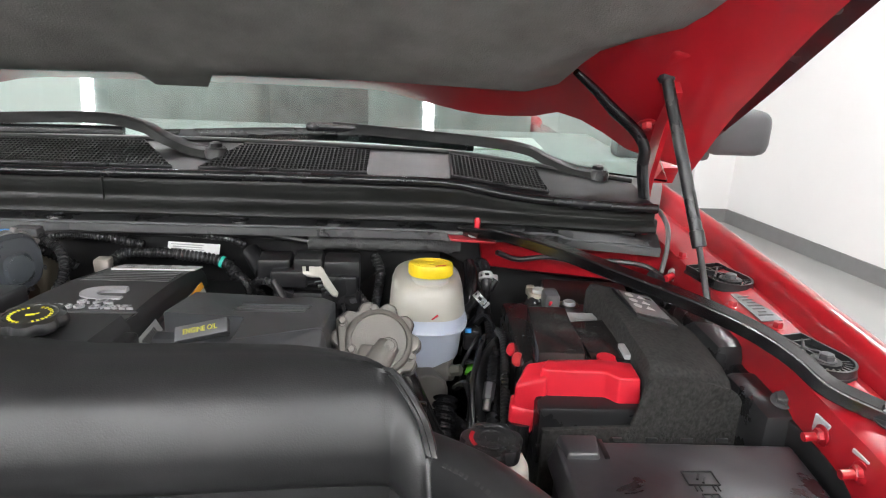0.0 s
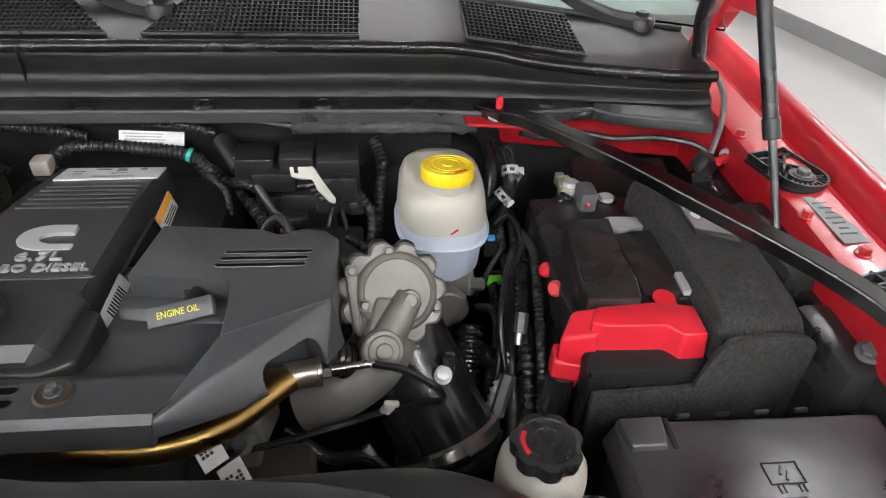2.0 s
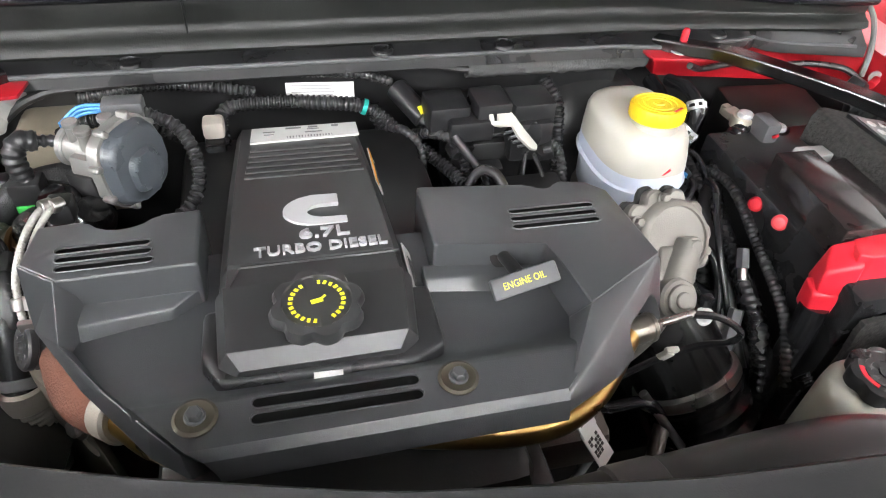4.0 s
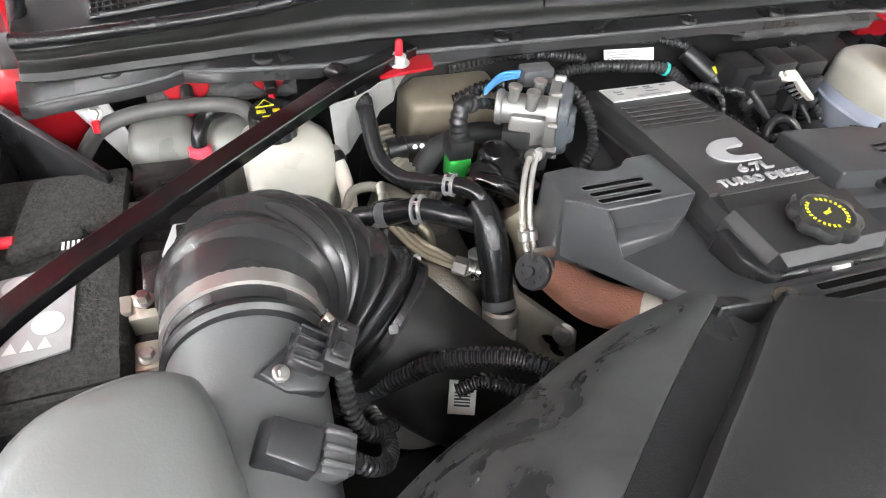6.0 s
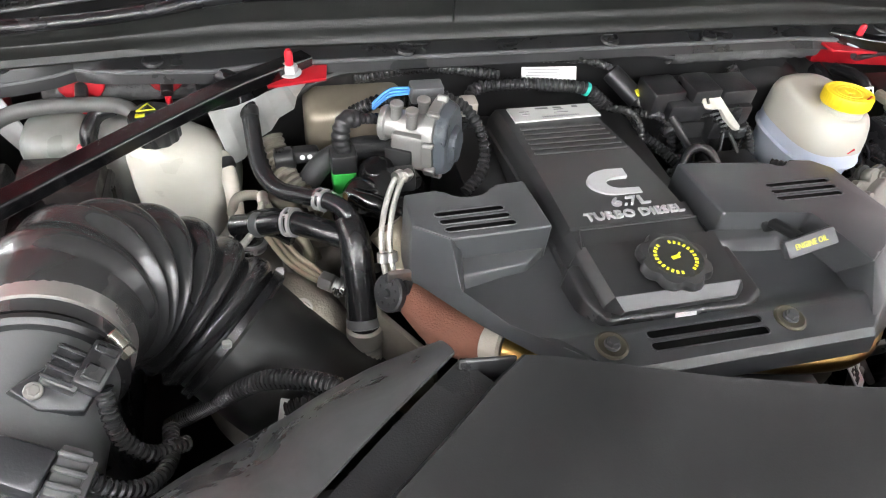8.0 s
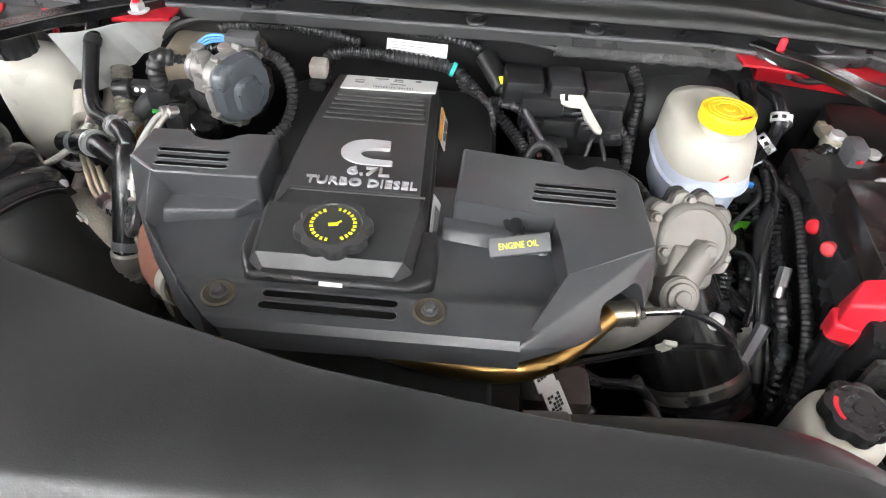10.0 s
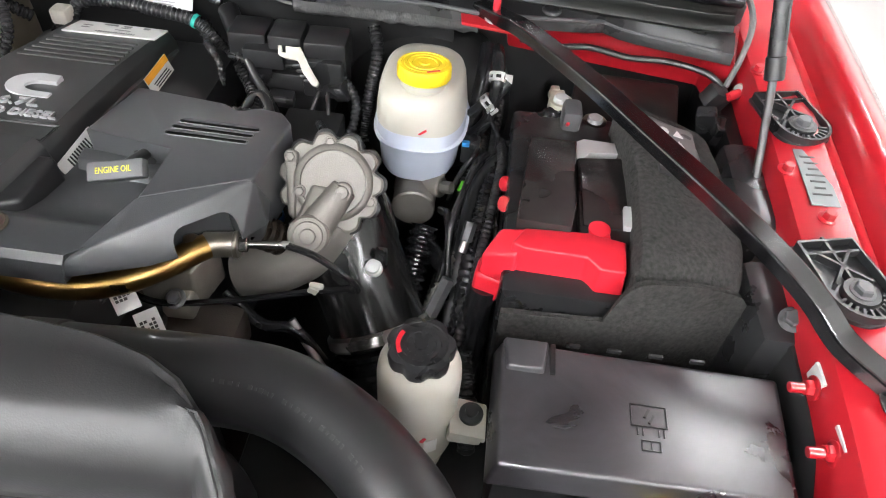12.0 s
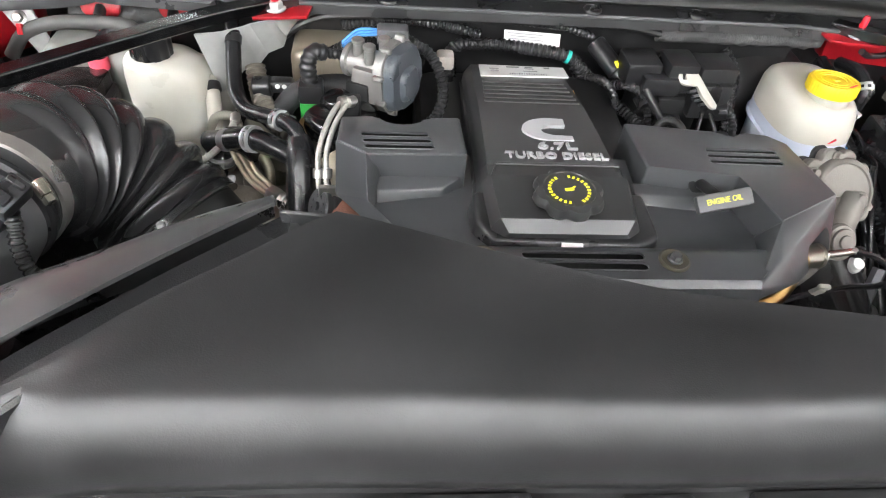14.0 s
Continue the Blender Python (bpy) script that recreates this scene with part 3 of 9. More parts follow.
for xx in (-0.95, 0.21):
    box(bm, (xx, 2.9, 1.5), (0.2, 0.05, 0.55))
for xx in (-1.06, 0.325):
    box(bm, (xx, 2.35, 1.45), (0.05, 0.12, 0.62))
part("cabin", bm, CABIN, truck, "dim grey cabin interior")
for xx in (-0.72, 0.08):
    bm = bmesh.new()
    box(bm, (xx, 2.05, 1.22), (0.5, 0.16, 0.62), 0.06, 3)
    box(bm, (xx, 2.05, 1.60), (0.26, 0.10, 0.17), 0.04, 3)
    part("seat", bm, CABIN, truck, "grey cloth seat with a headrest")


def paper(name, c, s, m, rz, label):
    bm = bmesh.new()
    box(bm, (0, 0, 0), s)
    ob = part(name, bm, m)
    ob.matrix_basis = pose(*c, 6, 0, rz)
    tagged(ob, label, "paper")


paper("paper_sheet", (0.02, 1.42, 1.2535), (0.26, 0.10, 0.002), LIME, -8, "lime green paper lying on the dashboard")
paper("paper_sheet", (0.12, 1.40, 1.258), (0.22, 0.09, 0.002), PAPER, 5, "white paper lying on the dashboard")

# cab shell and load bed
bm = bmesh.new()
sheet(bm, lambda u, v: (CX + (2 * u - 1) * 0.70, 1.70 + 1.30 * v, 1.765 + 0.05 * (1 - (2 * u - 1) ** 4) + 0.02 * math.sin(math.pi * v)), 20, 8, 0.02)
part("roof", bm, RED, truck, "glossy red cab roof")


def cab_side(f, s):
    bm = bmesh.new()
    sweep(bm, [V((f(0.392), 1.085, 1.262)), V((f(0.372), 1.35, 1.48)), V((f(0.345), 1.70, 1.765))], lambda i, u: [(-0.018, -0.02), (0.018, -0.02), (0.014, 0.02), (-0.014, 0.02)])
    part("pillar", bm, RED, truck, "red windshield pillar")
    bm = bmesh.new()
    box(bm, (f(0.53), 2.15, 0.83), (0.10, 1.55, 0.58), 0.03, 3)
    door = part("door", bm, RED, truck, "red cab door")
    bm = bmesh.new()
    box(bm, (f(0.585), 2.60, 0.98), (0.02, 0.16, 0.03), 0.008, 2)
    part("handle", bm, RED, door)
    bm = bmesh.new()
    box(bm, (f(0.53), 4.0, 0.86), (0.10, 1.95, 0.55), 0.03, 3)
    part("bed_wall", bm, RED, truck, "red load bed wall")


both(cab_side)
bm = bmesh.new()
box(bm, (CX, 4.0, 0.72), (1.75, 1.95, 0.06))
box(bm, (CX, 4.96, 0.90), (1.75, 0.06, 0.45), 0.01)
part("load_bed", bm, PLASTIC, truck, "black load bed floor with tailgate")

# wipers
def wiper(px, py, pz, tip, base):
    t = thing("wiper", "black windshield wiper parked on the cowl", "wiper", "windshield wipers")
    bm = bmesh.new()
    lathe(bm, [(0.018, 0), (0.018, 0.02), (0.015, 0.024), (0.006, 0.026)], 20, Matrix.Translation((px, py, pz - 0.014)))
    lathe(bm, [(0.010, 0.024), (0.010, 0.031), (0.006, 0.033)], 6, Matrix.Translation((px, py, pz - 0.014)))
    lathe(bm, [(0.012, -0.07), (0.012, 0.0)], 12, Matrix.Translation((px, py, pz - 0.014)))
    part("pivot", bm, PLASTIC, t)
    bm = bmesh.new()
    line = spline([(px, py, pz), (px - 0.04, py + 0.012, pz + 0.004), (px - 0.085, py + 0.02, pz + 0.02), (px - 0.12, py + 0.03, pz + 0.034), (px - 0.20, py + 0.035, pz + 0.044), tip], 6)
    sweep(bm, line, lambda i, u: [(-0.016 + 0.008 * u, -0.006), (0.016 - 0.008 * u, -0.006), (0.014 - 0.008 * u, 0.006), (0.006 - 0.003 * u, 0.010), (-0.006 + 0.003 * u, 0.010), (-0.014 + 0.008 * u, 0.006)])
    part("arm", bm, surface("black_wiper_paint", (0.006, 0.006, 0.006), 0.45, bump=0.0, spec=0.22), t)
    bm = bmesh.new()
    sweep(bm, spline(base, 6), lambda i, u: [(-0.006, -0.014), (0.006, -0.014), (0.008, 0.0), (0.004, 0.008), (-0.004, 0.008), (-0.008, 0.0)])
    c = V(tip)
    box(bm, c, (0.09, 0.022, 0.014), 0.005)
    part("blade", bm, RUBBER, t)


wiper(0.265, 1.065, 1.262, (-0.18, 1.125, 1.318), [(-0.48, 1.11, 1.298), (-0.2, 1.13, 1.308), (0.06, 1.12, 1.300)])
wiper(-0.352, 1.034, 1.283, (-0.80, 1.10, 1.312), [(-1.05, 1.06, 1.275), (-0.8, 1.10, 1.298), (-0.52, 1.11, 1.303)])

# hood, raised
def hood_z(x, y):
    return 1.392 + (1.02 - y) * 0.62 - 0.02 * ((x + 0.32) / 0.8) ** 2


hood = thing("hood", "raised red hood with a black insulation liner underneath", "hood")
bm = bmesh.new()
sheet(bm, lambda u, v: (-1.18 + 1.625 * u, 1.08 - 1.23 * v, hood_z(-1.18 + 1.625 * u, 1.08 - 1.23 * v) + 0.012 + 0.045 * (1 - abs(2 * u - 1) ** 6)), 24, 12, -0.003)
part("outer_skin", bm, RED, hood, "glossy red hood skin")
bm = bmesh.new()


def hood_in(u, v):
    x = -1.16 + 1.585 * u
    y = 1.065 - 1.17 * v
    d = abs(x - CX) - 0.045
    side = lerp_at(d, [(0.0, 0.0), (0.46, 0.0), (0.52, 0.016), (0.62, 0.012), (0.70, 0.0), (0.76, -0.02)])
    rear = lerp_at(y, [(0.9, 0.0), (0.97, 0.0), (1.02, 0.012), (1.065, 0.03)])
    corner = lerp_at(d, [(0.5, 0.0), (0.62, 1.0), (0.7, 1.0), (0.76, 0.4)]) * lerp_at(y, [(0.80, 0.0), (0.93, 1.0), (1.0, 1.0), (1.06, 0.2)])
    rear *= max(0.0, 1 - max(0.0, d - 0.22) / 0.15)
    drop = min(1.0, max(0.0, (d - 0.50) / 0.14)) ** 1.5 * lerp_at(y, [(0.97, 0.0), (1.065, 1.0)])
    return (x, y, hood_z(x, y) + side + rear - 0.028 * corner - 0.05 * drop)


sheet(bm, hood_in, 40, 30, -0.004)
part("inner_frame", bm, RED, hood, "red painted inner hood frame")
bm = bmesh.new()


def liner(u, v):
    y = 0.985 - 1.06 * v
    half = lerp_at(y, [(-0.1, 0.66), (0.45, 0.66), (0.70, 0.645), (0.79, 0.620), (0.825, 0.600), (0.845, 0.565), (0.862, 0.530), (0.885, 0.508), (0.92, 0.495), (0.99, 0.47)])
    x = CX + (2 * u - 1) * (half + 0.045)
    yy = y
    if v < 0.001:
        yy = lerp_at(x, [(-0.6, 0.987), (-0.35, 0.985), (-0.15, 0.972), (0.0, 0.956), (0.10, 0.950), (0.175, 0.932)]) + (0.03 if -0.44 < x < -0.345 else 0.0)
    edge = min(1.0, min(u, 1 - u) / 0.05, v / 0.03)
    return (x, yy, hood_z(x, yy) - 0.004 - 0.016 * edge + 0.003 * noise.noise(V((x * 5, yy * 5, 1.0))))


sheet(bm, liner, 70, 40, -0.004)
part("liner", bm, LINER, hood, "black felted insulation liner")


def hood_side(f, s):
    bm = bmesh.new()
    pts = [(f(0.425), 1.045, 1.350), (f(0.432), 0.93, 1.425), (f(0.432), 0.76, 1.531), (f(0.43), 0.5, 1.69), (f(0.425), 0.1, 1.94), (f(0.42), -0.1, 2.07)]
    sweep(bm, spline(pts, 6), lambda i, u: [(-0.026, -0.004), (0.026, -0.004), (0.024, 0.006), (-0.024, 0.006)], up=(s * 0.5, 0.4, 1))
    part("edge_seal", bm, RUBBER, hood, "black rubber edge seal")
    bm = bmesh.new()
    bolt(bm, (f(0.30), 0.93, 1.435), (0, -0.5, -0.8), 0.008, 0.008, 1.8)
    box(bm, (f(0.31), 0.90, 1.455), (0.05, 0.075, 0.02), 0.009, 3, Euler((radians(-32), 0, 0)).to_matrix().to_4x4())
    part("strut_mount", bm, RED, hood)
    # curved hinge strap from the cowl corner
    bm = bmesh.new()
    strap = spline([(f(0.345), 1.03, 1.12), (f(0.340), 1.035, 1.19), (f(0.332), 1.02, 1.26), (f(0.330), 0.995, 1.32), (f(0.325), 0.96, 1.375), (f(0.315), 0.91, 1.425)], 6)
    sweep(bm, strap, lambda i, u: [(-0.004, -0.022 + 0.006 * u), (0.004, -0.022 + 0.006 * u), (0.004, 0.022 - 0.004 * u), (-0.004, 0.022 - 0.004 * u)], up=(0, 1, 0.6))
    part("hinge", bm, RED, hood, "red painted hood hinge strap")
    bm = bmesh.new()
    tube(bm, [(f(0.245), 0.955, 1.425), (f(0.265), 0.90, 1.462), (f(0.30), 0.84, 1.500), (f(0.34), 0.80, 1.522), (f(0.362), 0.82, 1.510), (f(0.360), 0.90, 1.462), (f(0.352), 0.97, 1.415)], 0.006, 8)
    part("frame_bead", bm, RED, hood)
    for q in ((0.305, 0.950, 1.418), (0.296, 0.955, 1.366)):
        bm = bmesh.new()
        bolt(bm, (f(q[0]), q[1], q[2]), (0, -0.5, -0.85), 0.0075, 0.010, 1.7)
        part("hinge_bolt", bm, RED, hood)
    for k in range(3):
        bm = bmesh.new()
        lathe(bm, [(0.007, 0), (0.006, 0.003), (0.002, 0.004)], 12, aim((f(0.425), 0.90 - 0.14 * k, 1.434 + 0.0875 * k), (-0.3 * s, -0.4, -0.85)))
        part("seal_pin", bm, DARK, hood)
    # gas strut
    g = thing("gas_strut", "black gas strut holding up the hood", "strut", "hood struts")
    a, b, c = V((f(0.300), 0.915, 1.435)), V((f(0.336) - 0.009 + 0.009 * s, 0.816, 1.230)), V((f(0.338) - 0.013 + 0.013 * s, 0.738, 1.130))
    bm = bmesh.new()
    cyl(bm, a, b, 0.0085, 18)
    cyl(bm, b + (b - a).normalized() * -0.012, b + (b - a).normalized() * 0.012, 0.0098, 18)
    part("cylinder", bm, PLASTIC, g)
    bm = bmesh.new()
    cyl(bm, b, c, 0.0042, 12)
    part("rod", bm, surface("dark_grey_rod", (0.07, 0.07, 0.072), 0.32, 0.5, bump=0.0), g, "grey steel rod")
    bm = bmesh.new()
    lathe(bm, [(0.006, -0.012), (0.011, -0.008), (0.011, 0.008), (0.006, 0.012)], 14, aim(a, (s, 0, 0)))
    part("end_fitting", bm, PLASTIC, g)
    bm = bmesh.new()
    box(bm, c, (0.014, 0.022, 0.020), 0.004)
    cyl(bm, c, c + V((0.018 * s, 0, 0)), 0.006, 12)
    part("end_fitting", bm, PLASTIC, g)
    # wiring and washer hose at the hinge
    w = thing("washer_hose", "thin black washer hose at the hood hinge", "hose", "washer hoses")
    bm = bmesh.new()
    tube(bm, [(f(0.178), 0.935, 1.434), (f(0.215), 0.955, 1.408), (f(0.250), 0.975, 1.380), (f(0.290), 0.98, 1.349), (f(0.309), 0.985, 1.322), (f(0.312), 0.99, 1.290), (f(0.326), 0.99, 1.22)], lambda u: 0.0050 + 0.004 * min(1, u * 3), 10)
    part("hose", bm, RUBBER, w)


both(hood_side)

# door mirror
m_ = thing("door_mirror", "red and black door mirror of the truck", "mirror")
bm = bmesh.new()
box(bm, (0.60, 1.30, 1.315), (0.13, 0.10, 0.09), 0.025, 3)
box(bm, (0.47, 1.33, 1.27), (0.20, 0.05, 0.04), 0.012)
part("housing", bm, SATIN, m_)


# round-ribbed plastic pads on the fender ledge
def fender_pad(x, y, rz, z):
    t = thing("bumper_pad", "black ribbed plastic pad bolted to the fender ledge", "pad", "fender pads")
    m = Matrix.Translation((x, y, z)) @ Matrix.Rotation(radians(rz), 4, "Z")
    m3 = m.to_3x3().to_4x4()
    rim_ = [(-0.046, -0.028), (0.012, -0.030)] + [(0.014 + 0.030 * math.cos(a), 0.030 * math.sin(a)) for a in np.linspace(-1.45, 1.45, 13)] + [(0.012, 0.030), (-0.046, 0.028)]
    bm = bmesh.new()
    prism(bm, rim_, 0, 0.004, 0.0015, 2, m)
    part("base", bm, PLASTIC, t)
    bm = bmesh.new()
    sweep(bm, [m @ V((p[0] * 0.94, p[1] * 0.92, 0.0075)) for p in rim_ + rim_[:1]], lambda i, u: [(-0.0014, -0.0045), (0.0014, -0.0045), (0.0014, 0.0045), (-0.0014, 0.0045)])
    part("rim", bm, PLASTIC, t)
    for a, ln, ox in ((0.0, 0.048, -0.024), (0.75, 0.050, -0.014), (-0.75, 0.050, -0.014), (1.5708, 0.052, -0.030)):
        bm = bmesh.new()
        box(bm, m @ V((ox, 0, 0.007)), (ln, 0.0026, 0.008), 0, 1, m3 @ Matrix.Rotation(a, 4, "Z"))
        part("rib", bm, PLASTIC, t)
    for k in range(10):
        a = -1.3 + 0.29 * k
        bm = bmesh.new()
        box(bm, m @ V((0.014 + 0.0225 * math.cos(a), 0.0225 * math.sin(a), 0.0065)), (0.011, 0.0022, 0.006), 0, 1, m3 @ Matrix.Rotation(a, 4, "Z"))
        part("rib", bm, PLASTIC, t)
    bm = bmesh.new()
    lathe(bm, [(0.010, 0.003), (0.015, 0.003), (0.0148, 0.011), (0.011, 0.011)], 22, m @ Matrix.Translation((0.014, 0, 0)))
    part("boss", bm, PLASTIC, t)
    bm = bmesh.new()
    bolt(bm, m @ V((0.014, 0, 0.010)), (0, 0, 1), 0.008, 0.006, 1.3)
    part("bolt", bm, SATIN, t)


fender_pad(0.378, 0.812, -75, 1.170)
fender_pad(0.368, 0.583, -75, 1.168)
fender_pad(flip(0.378) - 0.032, 0.812, -105, 1.170)
fender_pad(flip(0.368) - 0.032, 0.583, -105, 1.168)

bm = bmesh.new()
box(bm, (0, 0, 0), (0.026, 0.085, 0.0012))
st = part("sticker", bm, surface("grey_foil_sticker", (0.17, 0.18, 0.185), 0.55, 0.0, bump=0.0))
st.matrix_basis = pose(0.378, 0.722, 1.1725, 0, -4, -2)
for k in range(7):
    bm = bmesh.new()
    box(bm, (0.0, 0.030 - 0.0095 * k, 0.0008), (0.018 - 0.004 * (k % 3), 0.0022, 0.0006))
    part("print", bm, INK, st)
tagged(st, "grey foil sticker with fine print on the red ledge", "sticker")

# strut brace bars
def brace(f, s, pts):
    t = thing("brace_bar", "glossy black steel brace bar across the bay corner", "bar", "brace bars")
    bm = bmesh.new()
    line = spline(pts, 6)
    sweep(bm, line, lambda i, u: [(-0.0088, -0.0060), (0.0088, -0.0060), (0.0102, -0.0045), (0.0102, 0.0066), (0.0096, 0.0080), (0.0084, 0.0086), (-0.0084, 0.0086), (-0.0096, 0.0080), (-0.0102, 0.0066), (-0.0102, -0.0045)])
    part("bar", bm, GLOSS, t, "", 12.0)
    bm = bmesh.new()
    hexa(bm, [(f(0.012), 0.905, 1.190), (f(0.075), 0.895, 1.190), (f(0.085), 0.945, 1.190), (f(0.005), 0.950, 1.190)],
         [(f(0.012), 0.905, 1.194), (f(0.075), 0.895, 1.194), (f(0.085), 0.945, 1.194), (f(0.005), 0.950, 1.194)], 0.001)
    part("end_plate", bm, RED, t, "red painted mounting plate")
    bm = bmesh.new()
    bolt(bm, (f(0.05), 0.915, 1.196), (0, 0, 1), 0.009, 0.009, 1.4)
    part("nut", bm, GREY, t, "zinc nut")
    bm = bmesh.new()
    lathe(bm, [(0.0045, 0), (0.0045, 0.016), (0.003, 0.019)], 10, Matrix.Translation((f(0.05), 0.915, 1.205)))
    part("stud", bm, REDP, t, "red stud tip")
    bm = bmesh.new()
    e = V(pts[-1]) + V((0, 0, 0.007))
    bolt(bm, e, (0, 0, 1), 0.009, 0.008, 1.5)
    part("bolt", bm, SATIN, t)


brace(lambda x: x, 1, [(0.030, 0.940, 1.196), (0.058, 0.905, 1.203), (0.085, 0.865, 1.212), (0.15, 0.768, 1.218), (0.20, 0.693, 1.217), (0.25, 0.618, 1.216), (0.288, 0.565, 1.210), (0.316, 0.537, 1.196), (0.340, 0.512, 1.178), (0.378, 0.478, 1.169)])
brace(lambda x: -0.645 - x, -1, [(-0.675, 0.940, 1.196), (-0.74, 0.893, 1.201), (-0.80, 0.845, 1.203), (-0.94, 0.727, 1.203), (-1.04, 0.637, 1.203), (-1.075, 0.59, 1.197), (-1.105, 0.54, 1.182), (-1.142, 0.475, 1.169)])

# radiator cover in front
PANELM = surface("satin_black_panel", (0.013, 0.013, 0.0136), 0.33, rvary=0.05, bump=0.1, fine=900, dust=0.25, dust_colour=(0.05, 0.048, 0.049), grain=55, spec=0.42)
# pale marks are scuffs and also paint in the ridge's highlight
SCUFF_SHEEN = scuffed("scuffed_black_plastic_with_sheen", (0.006, 0.006, 0.0065), (0.085, 0.086, 0.088), 0.20, 18.0, 0.30, 0.85, 0.7, 0.9)
front = thing("radiator_cover", "large black plastic radiator cover with a rolled front edge", "cover")


def back_edge(x):
    return lerp_at(x, [(-0.80, 0.308), (-0.752, 0.343), (-0.721, 0.364), (-0.684, 0.393), (-0.649, 0.419), (-0.606, 0.453), (-0.597, 0.458), (-0.588, 0.457), (-0.49, 0.428), (-0.38, 0.402), (-0.25, 0.382), (-0.17, 0.374), (-0.13, 0.368), (-0.10, 0.359), (-0.08, 0.348), (-0.06, 0.329), (-0.047, 0.307), (-0.042, 0.290)])


def top_z(x):
    return lerp_at(x, [(-0.80, 1.288), (-0.6, 1.290), (-0.4, 1.278), (-0.25, 1.279), (-0.13, 1.287), (-0.07, 1.293), (-0.04, 1.292)])


bm = bmesh.new()


def shield(u, v):
    x = -0.80 + 0.758 * (1 - (1 - u) ** 2.0)
    # profile from the back edge's hem over the top and the rolled lip to the recessed lower panel
    yb = back_edge(x)
    zt = top_z(x)
    rl = lerp_at(x, [(-0.80, 0.2), (-0.70, 1.0), (-0.12, 1.0), (-0.035, 0.75)])
    yl = min(0.329, yb - 0.004)
    prof = [(yb + 0.001, zt - 0.075), (yb + 0.002, zt - 0.012), (yb + 0.001, zt - 0.003), (yb - 0.002, zt + 0.0012), (yb - 0.006, zt), (yb + (yl - yb) * 0.35, zt + 0.001), (yb + (yl - yb) * 0.7, zt + 0.001), (yl + 0.002, zt - 0.001),
            (yl - 0.006, zt - 0.005), (yl - 0.013, zt - 0.012), (yl - 0.019, zt - 0.021), (yl - 0.024, zt - 0.032), (yl - 0.027, zt - 0.044), (yl - 0.026, zt - 0.055), (yl - 0.020, zt - 0.062), (yl - 0.022, zt - 0.070), (yl - 0.060, zt - 0.074), (yl - 0.16, zt - 0.092), (yl - 0.24, zt - 0.12)]
    k = int(round(v * (len(prof) - 1)))
    p = prof[k]
    rnd = (0.034 - math.sqrt(max(0.0, 0.034 ** 2 - max(0.0, x + 0.075) ** 2))) / 0.036
    rnd += max(0.0, (-0.735 - x) / 0.065) ** 2.0 * (1.0 if k >= 6 else 0.25)
    dz = -0.02 * (1 - rl) - 0.034 * rnd * (1.0 if 2 <= k <= 13 else 0.5)
    dy = 0.016 * rnd if k >= 7 else 0.0
    return (x, p[0] + dy, p[1] + dz)


sheet(bm, shield, 76, 18, -0.003)
part("panel", bm, PANELM, front, "matt black moulded panel")
# blocky dark forms and a long bar sunk in the lower panel
for pts in (((-0.582, 0.268), (-0.478, 0.268), (-0.482, 0.305), (-0.578, 0.305)), ((-0.448, 0.268), (-0.355, 0.268), (-0.385, 0.305), (-0.430, 0.305)), ((-0.348, 0.268), (-0.250, 0.268), (-0.254, 0.305), (-0.352, 0.305))):
    bx = sum(p[0] for p in pts) / 4
    z0 = top_z(bx) - 0.079
    bm = bmesh.new()
    hexa(bm, [(p[0], p[1], z0 - 0.006 + (p[1] - 0.268) * 0.10) for p in pts], [(p[0] + (0.002 if p[0] < bx else -0.002), p[1], z0 + 0.0095 + (p[1] - 0.268) * 0.10) for p in pts], 0.002)
    part("raised_form", bm, DARK, front)
    bm = bmesh.new()
    box(bm, (bx, 0.2635, z0 + 0.006), (0.092, 0.004, 0.005), 0.0015)
    part("rib", bm, PANELM, front)
bm = bmesh.new()
hexa(bm, [(-0.234, 0.280, 1.184), (-0.035, 0.280, 1.180), (-0.030, 0.300, 1.184), (-0.234, 0.304, 1.188)], [(-0.234, 0.280, 1.196), (-0.035, 0.280, 1.192), (-0.030, 0.300, 1.196), (-0.234, 0.304, 1.200)], 0.002)
part("raised_form", bm, DARK, front)
bm = bmesh.new()
box(bm, (-0.132, 0.2765, 1.193), (0.205, 0.005, 0.006), 0.002, 2, Matrix.Rotation(0.018, 4, "Y"))
part("rib", bm, PANELM, front)
# gutter beside the panel, its end wall, and the glossy duct shoulder
WALL = spline([(-0.633, 0.465, 0), (-0.683, 0.428, 0), (-0.730, 0.390, 0), (-0.770, 0.355, 0), (-0.815, 0.305, 0), (-0.85, 0.24, 0)], 6)
bm = bmesh.new()
sweep(bm, [V((p.x + 0.017, p.y - 0.012, 1.279 - 0.012 * i / 30)) for i, p in enumerate(WALL)],
      lambda i, u: [(-0.020, -0.016), (0.022, -0.016), (0.022, -0.004), (-0.0135, -0.004), (-0.0140, 0.0075), (-0.0165, 0.0095), (-0.019, 0.0075)])
box(bm, (-0.616, 0.462, 1.274), (0.034, 0.003, 0.020), 0.001, 1, Matrix.Rotation(-0.10, 4, "Z"))
part("gutter", bm, PLASTIC, front, "black gutter between the panel and the duct")
bm = bmesh.new()


